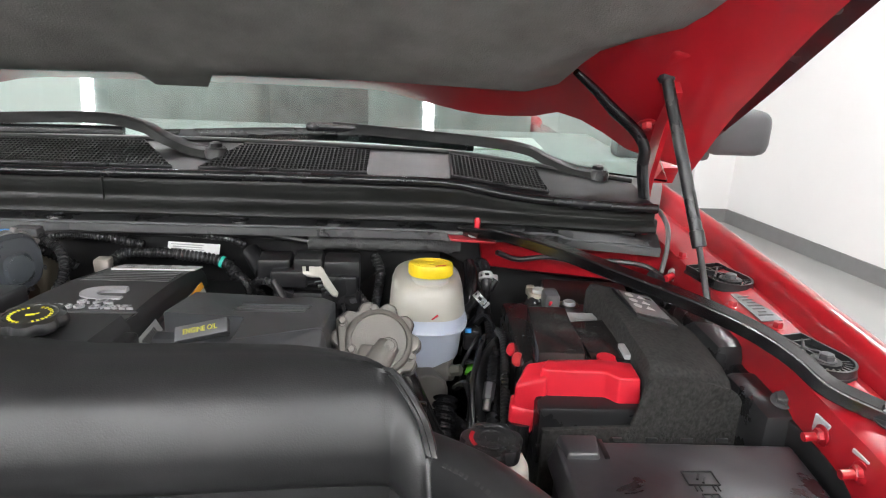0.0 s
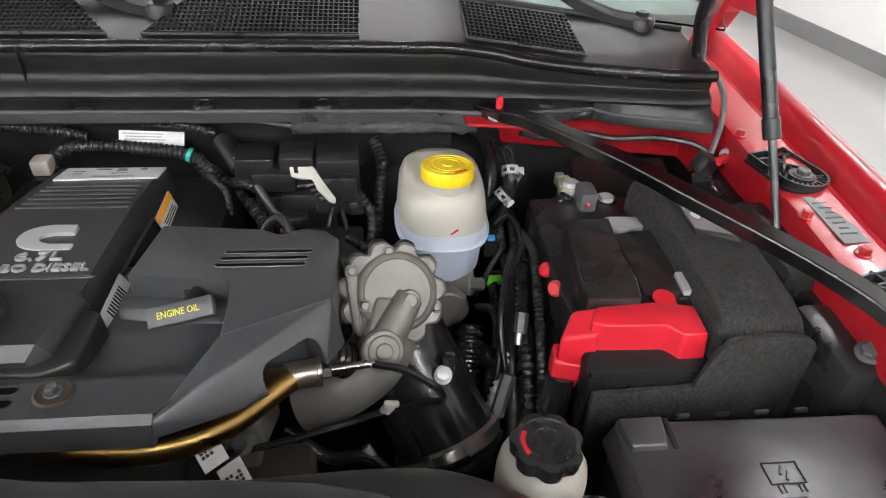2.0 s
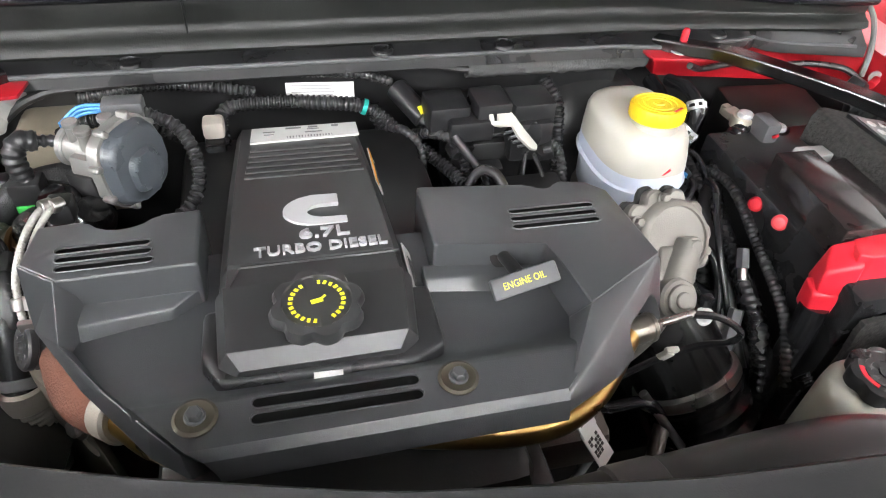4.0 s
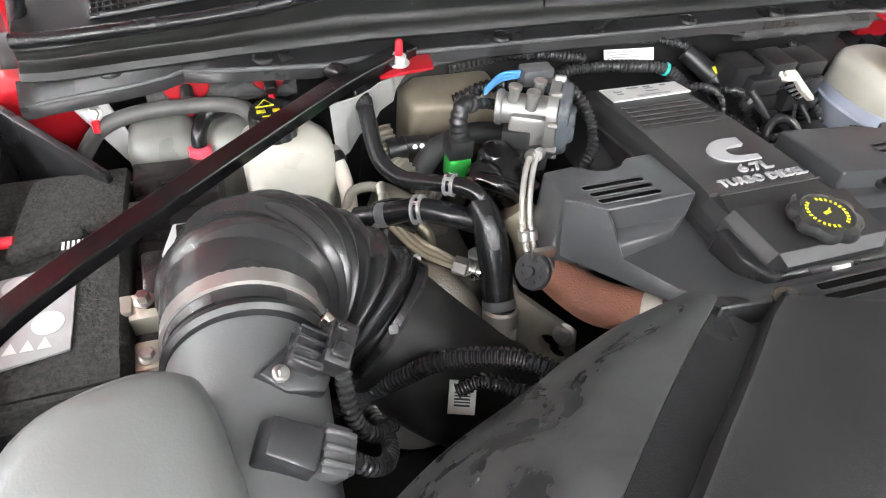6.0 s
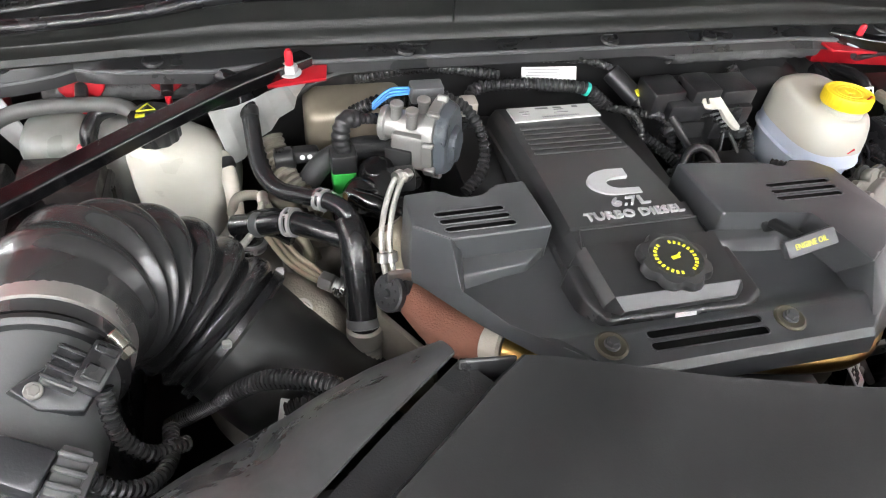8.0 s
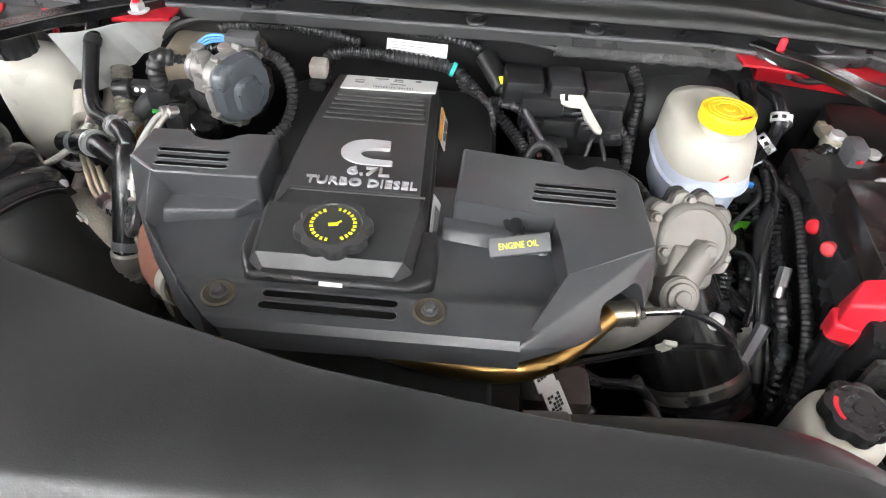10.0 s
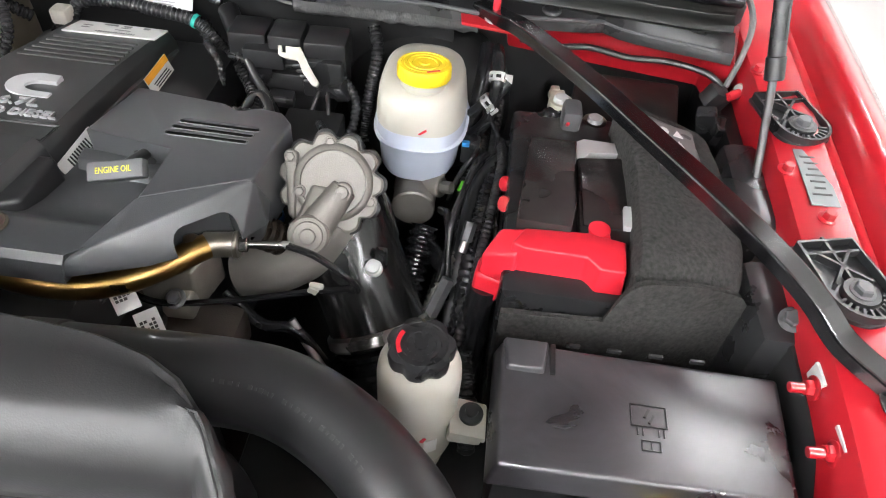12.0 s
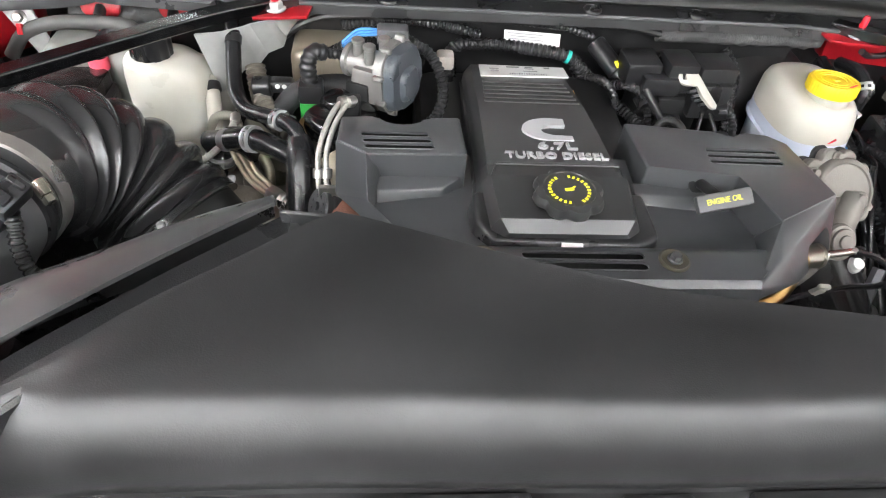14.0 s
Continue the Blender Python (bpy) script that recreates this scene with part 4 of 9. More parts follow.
def dome(u, v):
    q = WALL[int(round(u * (len(WALL) - 1)))]
    w = lerp_at(u, [(0, 0.020), (0.12, 0.048), (0.25, 0.068), (0.45, 0.092), (0.7, 0.12), (1, 0.13)])
    h = lerp_at(u, [(0, 0.03), (0.12, 0.06), (0.3, 0.09), (1, 0.13)])
    ang = v * 1.52
    return (q.x - 0.002 - 0.30 * w * math.sin(ang), q.y + 0.002 + 0.95 * w * math.sin(ang), 1.2855 - 0.013 * u - h * (1 - math.cos(ang)))


sheet(bm, dome, len(WALL) - 1, 18, 0.003)
part("duct_shoulder", bm, SCUFF_SHEEN, front, "glossy black duct shoulder with pale grey scuffs and painted sheen")
bm = bmesh.new()
box(bm, (-0.33, 0.06, 0.95), (1.35, 0.06, 0.6), 0.01)
part("radiator", bm, DARK, front)
# ---------------------------------------------------------------- the engine
engine = thing("engine", "diesel engine under a charcoal plastic cover", "engine")

bm = bmesh.new()
box(bm, (-0.395, 0.70, 0.92), (0.26, 0.46, 0.40), 0.02)
box(bm, (-0.395, 0.52, 0.88), (0.34, 0.12, 0.34), 0.03)
part("block", bm, DARK, engine, "dark cast engine block")

def shear(bm, k, y0):
    """Lean a level cover piece so that it falls towards the firewall."""
    for v in bm.verts:
        v.co.z += k * (v.co.y - y0)
    return bm


def slot(bm, cx, cy, z, length, rz, w=0.0040, lean=0.0, y0=0.0):
    """Cut a slot with a raised rim through a cover piece."""
    m = Matrix.Translation((cx, cy, z)) @ Matrix.Rotation(radians(rz), 4, "Z")
    out = [(length / 2 + w * math.cos(a), w * math.sin(a)) for a in np.linspace(-1.57, 1.57, 6)] + [(-length / 2 + w * math.cos(a), w * math.sin(a)) for a in np.linspace(1.57, 4.71, 6)]
    tool = bmesh.new()
    prism(tool, out, -0.012, 0.01, 0, 1, m)
    bm = carve(bm, tool)
    rim = bmesh.new()
    tube(rim, [m @ V((p[0], p[1], 0.0)) for p in out + out[:1]], 0.0006, 5, 1, smooth=False)
    part("slot_rim", shear(rim, lean, y0), COVER, engine)
    return bm


def hollow(bm, c, s):
    """Hollow a cover piece under its slots."""
    tool = bmesh.new()
    box(tool, c, s)
    return carve(bm, tool)


# cover: deck and floor in one sheet, then the blocks and skirts
bm = bmesh.new()
DECK = [(0.4850, 1.164), (0.4865, 1.172), (0.4900, 1.180), (0.4960, 1.1848), (0.5265, 1.1856), (0.5330, 1.1832), (0.5480, 1.169), (0.575, 1.160), (0.61, 1.154), (0.645, 1.151), (0.70, 1.150)]


def deck(u, v):
    y, z = DECK[int(round(v * (len(DECK) - 1)))]
    xl = lerp_at(y, [(0.485, -0.472), (0.497, -0.492), (0.515, -0.510), (0.55, -0.535), (0.605, -0.577), (0.70, -0.60)])
    xr = lerp_at(y, [(0.485, -0.252), (0.501, -0.252), (0.516, -0.222), (0.55, -0.213), (0.70, -0.15)])
    return (xl + (xr - xl) * u, y, z)


sheet(bm, deck, 1, len(DECK) - 1, 0.008)
bm = hollow(bm, (-0.399, 0.5155, 1.172), (0.112, 0.027, 0.0238))
for cy, x0, x1 in ((0.5215, -0.4475, -0.3505), (0.5100, -0.4485, -0.3500)):
    bm = slot(bm, (x0 + x1) / 2, cy, 1.1858, x1 - x0, -0.6, 0.0043)
part("cover_deck", bm, COVER, engine, "charcoal plastic deck and floor of the cover", 25.0)
bm = bmesh.new()
rear = [(-0.573 + 0.028 * math.cos(a) + 0.026, 0.720 + 0.022 * math.sin(a)) for a in np.linspace(math.pi, 2 * math.pi, 9)]
prism(bm, [(-0.611, 0.668), (-0.581, 0.643), (-0.486, 0.646), (-0.487, 0.722)] + rear[::-1] + [(-0.609, 0.717)], 1.115, 1.193, 0.0035, 3)
bm = hollow(bm, (-0.548, 0.670, 1.1475), (0.088, 0.040, 0.0884))
for i in range(3):
    bm = slot(bm, -0.555 + 0.0022 * i, 0.6805 - 0.0115 * i, 1.1932, 0.059, 1, lean=-0.13, y0=0.643)
part("cover_block", shear(bm, -0.13, 0.643), COVER, engine, "charcoal plastic block with three slots", 30.0)
bm = bmesh.new()
rear = [(-0.19 + 0.016 * math.cos(a), 0.7245 + 0.016 * math.sin(a)) for a in np.linspace(math.pi, 2 * math.pi, 7)]
prism(bm, [(-0.304, 0.738)] + rear + [(-0.148, 0.719), (-0.134, 0.700), (-0.136, 0.598), (-0.216, 0.551), (-0.218, 0.631), (-0.309, 0.643)], 1.118, 1.193, 0.0032, 3)
bm = hollow(bm, (-0.198, 0.667, 1.1475), (0.088, 0.042, 0.0884))
for i in range(3):
    bm = slot(bm, -0.1965 - 0.002 * i, 0.679 - 0.0118 * i, 1.1932, 0.070, -1, lean=-0.155, y0=0.60)
part("cover_block", shear(bm, -0.155, 0.60), COVER, engine, "charcoal plastic block with three slots", 30.0)
# near-black plates close under the slots stand for the shade inside them
for c, sz, lean, y0 in (((-0.548, 0.670, 1.1865), (0.0878, 0.0398, 0.003), -0.13, 0.643), ((-0.198, 0.667, 1.1865), (0.0878, 0.0418, 0.003), -0.155, 0.60), ((-0.399, 0.5155, 1.1785), (0.1118, 0.0268, 0.003), 0.0, 0.5)):
    bm = bmesh.new()
    box(bm, c, sz)
    part("slot_shade", shear(bm, lean, y0), MESH_SHADE, engine)
# left skirt, falling from the block to the front deck
bm = bmesh.new()
inner = [(-0.582, 0.644, 1.1926), (-0.580, 0.606, 1.168), (-0.549, 0.566, 1.165), (-0.511, 0.515, 1.1850), (-0.493, 0.496, 1.1845)]
outer = [(-0.612, 0.668, 1.189), (-0.613, 0.651, 1.136), (-0.567, 0.578, 1.150), (-0.513, 0.506, 1.168), (-0.489, 0.487, 1.168)]
cols = [[p, q, (q[0] + 0.014, q[1] + 0.012, q[2] - 0.010), (p[0] + 0.014, p[1] + 0.012, q[2] - 0.010)] for p, q in zip(inner, outer)]
vr = [[bm.verts.new(p) for p in c] for c in cols]
for a_, b_ in zip(vr, vr[1:]):
    for i in range(4):
        bm.faces.new((a_[i], a_[(i + 1) % 4], b_[(i + 1) % 4], b_[i]))
bm.faces.new(vr[0])
bm.faces.new(vr[-1][::-1])
bmesh.ops.recalc_face_normals(bm, faces=bm.faces[:])
bmesh.ops.bevel(bm, geom=bm.edges[:], offset=0.0012, segments=2, profile=0.5, affect="EDGES")
part("cover_skirt", bm, COVER, engine, "", 22.0)
# right front skirt, folded down from the block, with an arch for the exhaust pipe
bm = bmesh.new()
hull(bm, [(-0.2165, 0.5515, 1.2003), (-0.1365, 0.5985, 1.1928), (-0.225, 0.516, 1.1872), (-0.255, 0.4905, 1.1800), (-0.255, 0.486, 1.1680), (-0.200, 0.513, 1.162), (-0.142, 0.562, 1.152), (-0.128, 0.592, 1.146),
          (-0.134, 0.62, 1.146), (-0.2165, 0.58, 1.150), (-0.240, 0.51, 1.160)], 0.0018)
arch = bmesh.new()
box(arch, (0, 0, 0), (0.054, 0.10, 0.142), 0.012, 4, Matrix.Rotation(radians(42), 4, "Z"))
for v in arch.verts:
    v.co += V((-0.160, 0.545, 1.108))
bm = carve(bm, arch)
part("cover_flange", bm, COVER, engine, "charcoal plastic skirt with an arched opening", 25.0)
# steps in front of the blocks
bm = bmesh.new()
hexa(bm, [(-0.578, 0.648, 1.145), (-0.487, 0.648, 1.145), (-0.512, 0.628, 1.145), (-0.572, 0.612, 1.145)],
     [(-0.578, 0.648, 1.168), (-0.487, 0.648, 1.166), (-0.508, 0.634, 1.160), (-0.572, 0.626, 1.163)], 0.002)
part("cover_step", bm, COVER, engine, "", 20.0)
bm = bmesh.new()
hexa(bm, [(-0.318, 0.645, 1.145), (-0.216, 0.637, 1.145), (-0.216, 0.602, 1.145), (-0.318, 0.622, 1.145)],
     [(-0.318, 0.645, 1.164), (-0.216, 0.637, 1.164), (-0.228, 0.626, 1.162), (-0.318, 0.630, 1.162)], 0.002)
part("cover_step", bm, COVER, engine, "", 20.0)


# long centre section of the cover
bm = bmesh.new()
rows_ = [(0.5465, 1.170), (0.548, 1.1845), (0.557, 1.1935), (0.5575, 1.1937), (0.616, 1.1935), (0.6185, 1.1845), (0.647, 1.1815), (0.650, 1.1830), (0.70, 1.1785), (0.77, 1.170), (0.84, 1.157), (0.89, 1.1475), (0.897, 1.142)]
rings = []
for y, zt in rows_:
    wl = lerp_at(y, [(0.546, 0.062), (0.556, 0.070), (0.576, 0.078), (0.62, 0.073), (0.9, 0.063)])
    wr = lerp_at(y, [(0.546, 0.054), (0.556, 0.062), (0.576, 0.072), (0.62, 0.069), (0.9, 0.062)])
    c = -0.402 + 0.004 * (y - 0.55)
    zb = 1.120
    k = 0.007
    rings.append([(c - wl - 0.004, y, zb), (c - wl - 0.004, y, zt - 0.026), (c - wl - 0.0015, y, zt - 0.024), (c - wl, y, zt - 0.012), (c - wl + 0.0015, y, zt - 0.0085), (c - wl + k, y, zt),
                  (c + wr - k, y, zt), (c + wr - 0.0015, y, zt - 0.0085), (c + wr, y, zt - 0.012), (c + wr + 0.0015, y, zt - 0.024), (c + wr + 0.004, y, zt - 0.026), (c + wr + 0.004, y, zb)])
vr = [[bm.verts.new(p) for p in r] for r in rings]
for a, b in zip(vr, vr[1:]):
    for i in range(12):
        bm.faces.new((a[i], a[(i + 1) % 12], b[(i + 1) % 12], b[i]))
bm.faces.new(vr[0][::-1])
bm.faces.new(vr[-1])
CENTRE = surface("black_centre_cover", (0.024, 0.024, 0.025), 0.40, bump=0.03, fine=1100, vary=0.05, rvary=0.04, spec=0.8)
part("centre_cover", bm, CENTRE, engine, "charcoal plastic centre cover with ribs", 17.0)
for i in range(6):
    bm = bmesh.new()
    y = 0.775 + 0.0115 * i
    z = lerp_at(y, [(0.77, 1.170), (0.84, 1.157), (0.89, 1.1475)])
    box(bm, (-0.400, y, z + 0.0002), (0.108 - 0.002 * i, 0.0045, 0.0035), 0.0012)
    part("rib", bm, CENTRE, engine)
bm = bmesh.new()
hexa(bm, [(-0.489, 0.570, 1.14), (-0.476, 0.541, 1.14), (-0.342, 0.537, 1.14), (-0.318, 0.550, 1.14), (-0.318, 0.61, 1.14), (-0.488, 0.61, 1.14)],
     [(-0.484, 0.570, 1.180), (-0.472, 0.544, 1.180), (-0.342, 0.540, 1.180), (-0.321, 0.552, 1.180), (-0.321, 0.61, 1.180), (-0.483, 0.61, 1.180)], 0.005, 3)
part("lower_band", bm, PLASTIC, engine)

bm = bmesh.new()
frame_ = [(-0.466, 0.6215, 1.1855), (-0.458, 0.6465, 1.1825), (-0.336, 0.6465, 1.1825), (-0.338, 0.6215, 1.1855), (-0.466, 0.6215, 1.1855)]
tube(bm, frame_, 0.0012, 6, 1, smooth=False)
part("step_border", bm, CENTRE, engine)

# badge, lettering, labels
slope = Matrix.Rotation(math.atan2(-0.0045, 0.05), 4, "X")
bm = bmesh.new()
outer = [(-0.397 + 0.026 * math.cos(a), 0.709 + 0.0195 * math.sin(a)) for a in np.linspace(0.5 * math.pi, 1.5 * math.pi, 14)]
inner = [(-0.392 + 0.012 * math.cos(a), 0.707 + 0.0085 * math.sin(a)) for a in np.linspace(1.5 * math.pi, 0.5 * math.pi, 10)]
poly = outer + [(-0.371, 0.6895), (-0.371, 0.6985)] + inner + [(-0.385, 0.7155), (-0.376, 0.7155), (-0.376, 0.7285)]
prism(bm, poly, 1.174, 1.1805, 0.0008, 1)
part("badge", bm, BADGE, engine, "silver hooked badge")
words("lettering", "6.7L", 0.0170, Matrix.Translation((-0.392, 0.6775, 1.1815)) @ slope, BADGE, engine, 0.0016, "raised silver lettering", 0.006, 0.040)
words("lettering", "TURBO DIESEL", 0.0150, Matrix.Translation((-0.3955, 0.6595, 1.1830)) @ slope, BADGE, engine, 0.0016, "raised silver lettering", 0.006, 0.103)
bm = bmesh.new()
hexa(bm, [(-0.449, 0.849, 1.1555), (-0.340, 0.852, 1.1552), (-0.339, 0.886, 1.1482), (-0.447, 0.886, 1.1483)],
     [(-0.449, 0.849, 1.1575), (-0.340, 0.852, 1.1572), (-0.339, 0.886, 1.1502), (-0.447, 0.886, 1.1503)])
part("data_plate", bm, PAPER, engine, "white printed data plate")
bm = bmesh.new()
tl = Matrix.Rotation(math.atan2(-0.0072, 0.037), 4, "X")
for cx, cy, sx, sy in ((-0.405, 0.880, 0.016, 0.003), (-0.385, 0.880, 0.010, 0.003), (-0.362, 0.880, 0.007, 0.004), (-0.385, 0.875, 0.012, 0.0015), (-0.43, 0.873, 0.012, 0.0015), (-0.43, 0.866, 0.010, 0.0015), (-0.385, 0.867, 0.018, 0.0015)):
    box(bm, (cx, cy, 1.1574 - (cy - 0.85) * 0.195 + 0.0002), (sx, sy, 0.0006), 0, 1, tl)
for i in range(16):
    box(bm, (-0.412 + 0.003 * i, 0.857, 1.1574 - 0.007 * 0.195 + 0.0002), (0.0014 if i % 3 else 0.0008, 0.004, 0.0006), 0, 1, tl)
part("print", bm, surface("grey_print", (0.16, 0.16, 0.165), 0.5, bump=0.0), engine)
bm = bmesh.new()
box(bm, (-0.403, 0.5400, 1.1765), (0.019, 0.0012, 0.0075), 0, 1, Euler((radians(-38), 0, radians(-3))).to_matrix().to_4x4())
part("label", bm, PAPER, engine, "small white code label")

# oil filler cap
cap = Matrix.Translation((-0.405, 0.578, 1.1935)) @ Matrix.Rotation(radians(12), 4, "Z")
bm = bmesh.new()
lathe(bm, [(0.020, 0), (0.020, 0.004), (0.030, 0.005), (0.0325, 0.008), (0.0325, 0.012), (0.0305, 0.0158), (0.0235, 0.0172), (0.0228, 0.0160), (0.012, 0.0160), (0.001, 0.0160)], 96, cap, 0, 8, 0.13, (0.004, 0.0168))
oil_cap_ = part("oil_cap", bm, CENTRE, engine, "black lobed oil filler cap with yellow print")
bm = bmesh.new()
for k in range(26):
    a = 2 * math.pi * k / 26
    if k in (6, 7, 19, 20):
        continue
    box(bm, cap @ V((0.0175 * math.cos(a), 0.0175 * math.sin(a), 0.0163)), (0.0030, 0.0021, 0.0006), 0, 1, cap.to_3x3().to_4x4() @ Matrix.Rotation(a + (0.15 if k % 2 else -0.1), 4, "Z"))
box(bm, cap @ V((0, 0, 0.0163)), (0.008, 0.0035, 0.0006), 0.0001, 1, cap.to_3x3().to_4x4())
box(bm, cap @ V((0.005, 0.002, 0.0163)), (0.004, 0.0015, 0.0006), 0, 1, cap.to_3x3().to_4x4() @ Matrix.Rotation(0.5, 4, "Z"))
part("cap_print", bm, YELINK, oil_cap_)

for bx, by in ((-0.4845, 0.5175), (-0.3215, 0.5165)):
    bm = bmesh.new()
    lathe(bm, [(0.0135, 0), (0.0135, 0.0012), (0.0115, 0.0022), (0.0095, 0.0012), (0.004, 0.0012)], 24, Matrix.Translation((bx, by, 1.1857)))
    part("cover_washer", bm, surface("dusty_zinc", (0.09, 0.08, 0.06), 0.45, 0.6), engine)
    bm = bmesh.new()
    bolt(bm, (bx, by, 1.1866), (0, 0, 1), 0.005, 0.005, 1.3)
    part("cover_bolt", bm, SATIN, engine)

# dipstick
dip = thing("dipstick", "grey plastic dipstick handle with yellow print", "dipstick")
bm = bmesh.new()
cyl(bm, (-0.252, 0.642, 1.1700), (-0.252, 0.600, 1.1860), 0.0055, 14)
lathe(bm, [(0.0115, 0), (0.0115, 0.003), (0.0085, 0.004)], 22, aim((-0.252, 0.6395, 1.1710), (0, -0.93, 0.35)))
part("stem", bm, DARK, dip)
hm = Matrix.Translation((-0.252, 0.590, 1.190)) @ Matrix.Rotation(radians(-12), 4, "Y") @ Matrix.Rotation(radians(4), 4, "Z") @ Matrix.Rotation(radians(40), 4, "X")
bm = bmesh.new()
box(bm, (0, 0, 0), (0.052, 0.0165, 0.010), 0.002, 2, None, 0)
for v in bm.verts:
    v.co = hm @ v.co
part("handle", bm, SATIN, dip)
words("print", "ENGINE OIL", 0.0062, hm @ Matrix.Translation((-0.001, 0, 0.0051)) @ Matrix.Diagonal((1.0, 1.25, 1, 1)), YELINK, dip, 0.0002, "yellow lettering")
# ---------------------------------------------------------------- things on the driver's side
# brake fluid reservoir on its master cylinder
brake = thing("brake_fluid_reservoir", "translucent white brake fluid reservoir with a yellow cap", "reservoir")


def soft_ring(cx, cy, wx, wy, z, n=36, p=4.2, cut=0.0):
    out = []
    for i in range(n):
        a = 2 * math.pi * i / n
        c, s_ = math.cos(a), math.sin(a)
        x = cx + wx * math.copysign(abs(c) ** (2 / p), c)
        y = cy + wy * math.copysign(abs(s_) ** (2 / p), s_)
        out.append((x, y, z))
    return out


def loft(bm, rings, mi=0):
    vr = [[bm.verts.new(p) for p in r] for r in rings]
    n = len(vr[0])
    fs = []
    for a, b in zip(vr, vr[1:]):
        for i in range(n):
            fs.append(bm.faces.new((a[i], a[(i + 1) % n], b[(i + 1) % n], b[i])))
    fs.append(bm.faces.new(vr[0][::-1]))
    fs.append(bm.faces.new(vr[-1]))
    for f in fs:
        f.material_index = mi


bm = bmesh.new()
loft(bm, [soft_ring(-0.023, 0.846, 0.034, 0.048, 1.0425, 40, 2.7), soft_ring(-0.023, 0.846, 0.043, 0.058, 1.0470, 40, 2.7), soft_ring(-0.023, 0.846, 0.0470, 0.0625, 1.0560, 40, 2.7), soft_ring(-0.0225, 0.846, 0.0500, 0.0655, 1.0975, 40, 2.7)])
part("lower_half", bm, BLUEP, brake, "milky blue-white lower half full of fluid")
bm = bmesh.new()
loft(bm, [soft_ring(-0.022, 0.846, 0.0525, 0.0680, 1.0965, 40, 2.7), soft_ring(-0.022, 0.846, 0.0555, 0.0705, 1.0975, 40, 2.7), soft_ring(-0.022, 0.846, 0.0560, 0.0710, 1.1005, 40, 2.7), soft_ring(-0.022, 0.846, 0.0530, 0.0690, 1.1030, 40, 2.7), soft_ring(-0.0225, 0.847, 0.0520, 0.0680, 1.1180, 40, 2.8)])
part("fluid_band", bm, BLUEP, brake, "bluish band where the fluid stands")
bm = bmesh.new()
loft(bm, [soft_ring(-0.0225, 0.847, 0.0520, 0.0680, 1.1181, 40, 2.8), soft_ring(-0.023, 0.848, 0.0505, 0.0665, 1.1330, 40, 2.9), soft_ring(-0.0235, 0.850, 0.0485, 0.0635, 1.1480, 40, 3.0), soft_ring(-0.0235, 0.851, 0.0455, 0.0600, 1.1560, 40, 3.0), soft_ring(-0.0235, 0.851, 0.0400, 0.0545, 1.1610, 40, 3.0), soft_ring(-0.0235, 0.851, 0.0300, 0.0430, 1.1630, 40, 2.8)])
upper_ = part("upper_half", bm, WHITEP, brake, "translucent white upper half")
capm = Matrix.Translation((-0.020, 0.822, 1.166)) @ Matrix.Rotation(radians(-6), 4, "X")
bm = bmesh.new()
lathe(bm, [(0.026, -0.008), (0.026, 0.004)], 28, capm)
part("neck", bm, WHITEP, brake)
bm = bmesh.new()
lathe(bm, [(0.0285, 0.003), (0.0300, 0.005), (0.0300, 0.0165), (0.0285, 0.019), (0.0255, 0.0195), (0.0252, 0.0188), (0.0225, 0.0188), (0.0222, 0.0193), (0.0195, 0.0193), (0.0192, 0.0187), (0.0165, 0.0187), (0.0162, 0.0193),
           (0.0135, 0.0193), (0.0132, 0.0187), (0.0060, 0.0187), (0.0055, 0.0200), (0.0005, 0.0200)], 120, capm, 0, 40, 0.045, (0.004, 0.018))
brake_cap_ = part("cap", bm, YELLOW, brake, "yellow ridged screw cap")
bm = bmesh.new()
box(bm, capm @ V((0.012, -0.020, 0.0198)), (0.015, 0.0022, 0.0006), 0, 1, capm.to_3x3().to_4x4() @ Matrix.Rotation(0.5, 4, "Z"))
part("cap_mark", bm, REDP, brake_cap_, "red paint mark")
bm = bmesh.new()
box(bm, (-0.0145, 0.7805, 1.124), (0.011, 0.0016, 0.0022), 0, 1, Euler((0, radians(-38), 0)).to_matrix().to_4x4())
part("paint_mark", bm, REDP, upper_, "red paint mark")
bm = bmesh.new()
cyl(bm, (-0.028, 0.97, 1.018), (-0.028, 0.80, 1.018), 0.022, 20)
cyl(bm, (-0.022, 0.82, 1.022), (-0.020, 0.768, 1.022), 0.026, 28)
lathe(bm, [(0.0265, 0), (0.0265, 0.004), (0.0245, 0.006), (0.001, 0.0062)], 28, aim((-0.020, 0.770, 1.022), (0.04, -1, 0)))
box(bm, (-0.028, 0.86, 1.038), (0.05, 0.09, 0.02), 0.004)
cyl(bm, (-0.018, 0.80, 1.034), (0.012, 0.785, 1.044), 0.013, 16)
cyl(bm, (0.004, 0.800, 1.036), (0.004, 0.795, 1.056), 0.010, 12)
cyl(bm, (0.008, 0.787, 1.043), (0.024, 0.780, 1.049), 0.0075, 6)
part("master_cylinder", bm, ALU, brake, "cast aluminium master cylinder")
bm = bmesh.new()
lathe(bm, [(0.11, 0), (0.115, 0.01), (0.115, 0.05), (0.09, 0.085), (0.04, 0.1)], 36, aim((-0.03, 1.02, 1.03), (0, -1, 0)))
part("booster", bm, DARK, brake, "black brake booster drum")

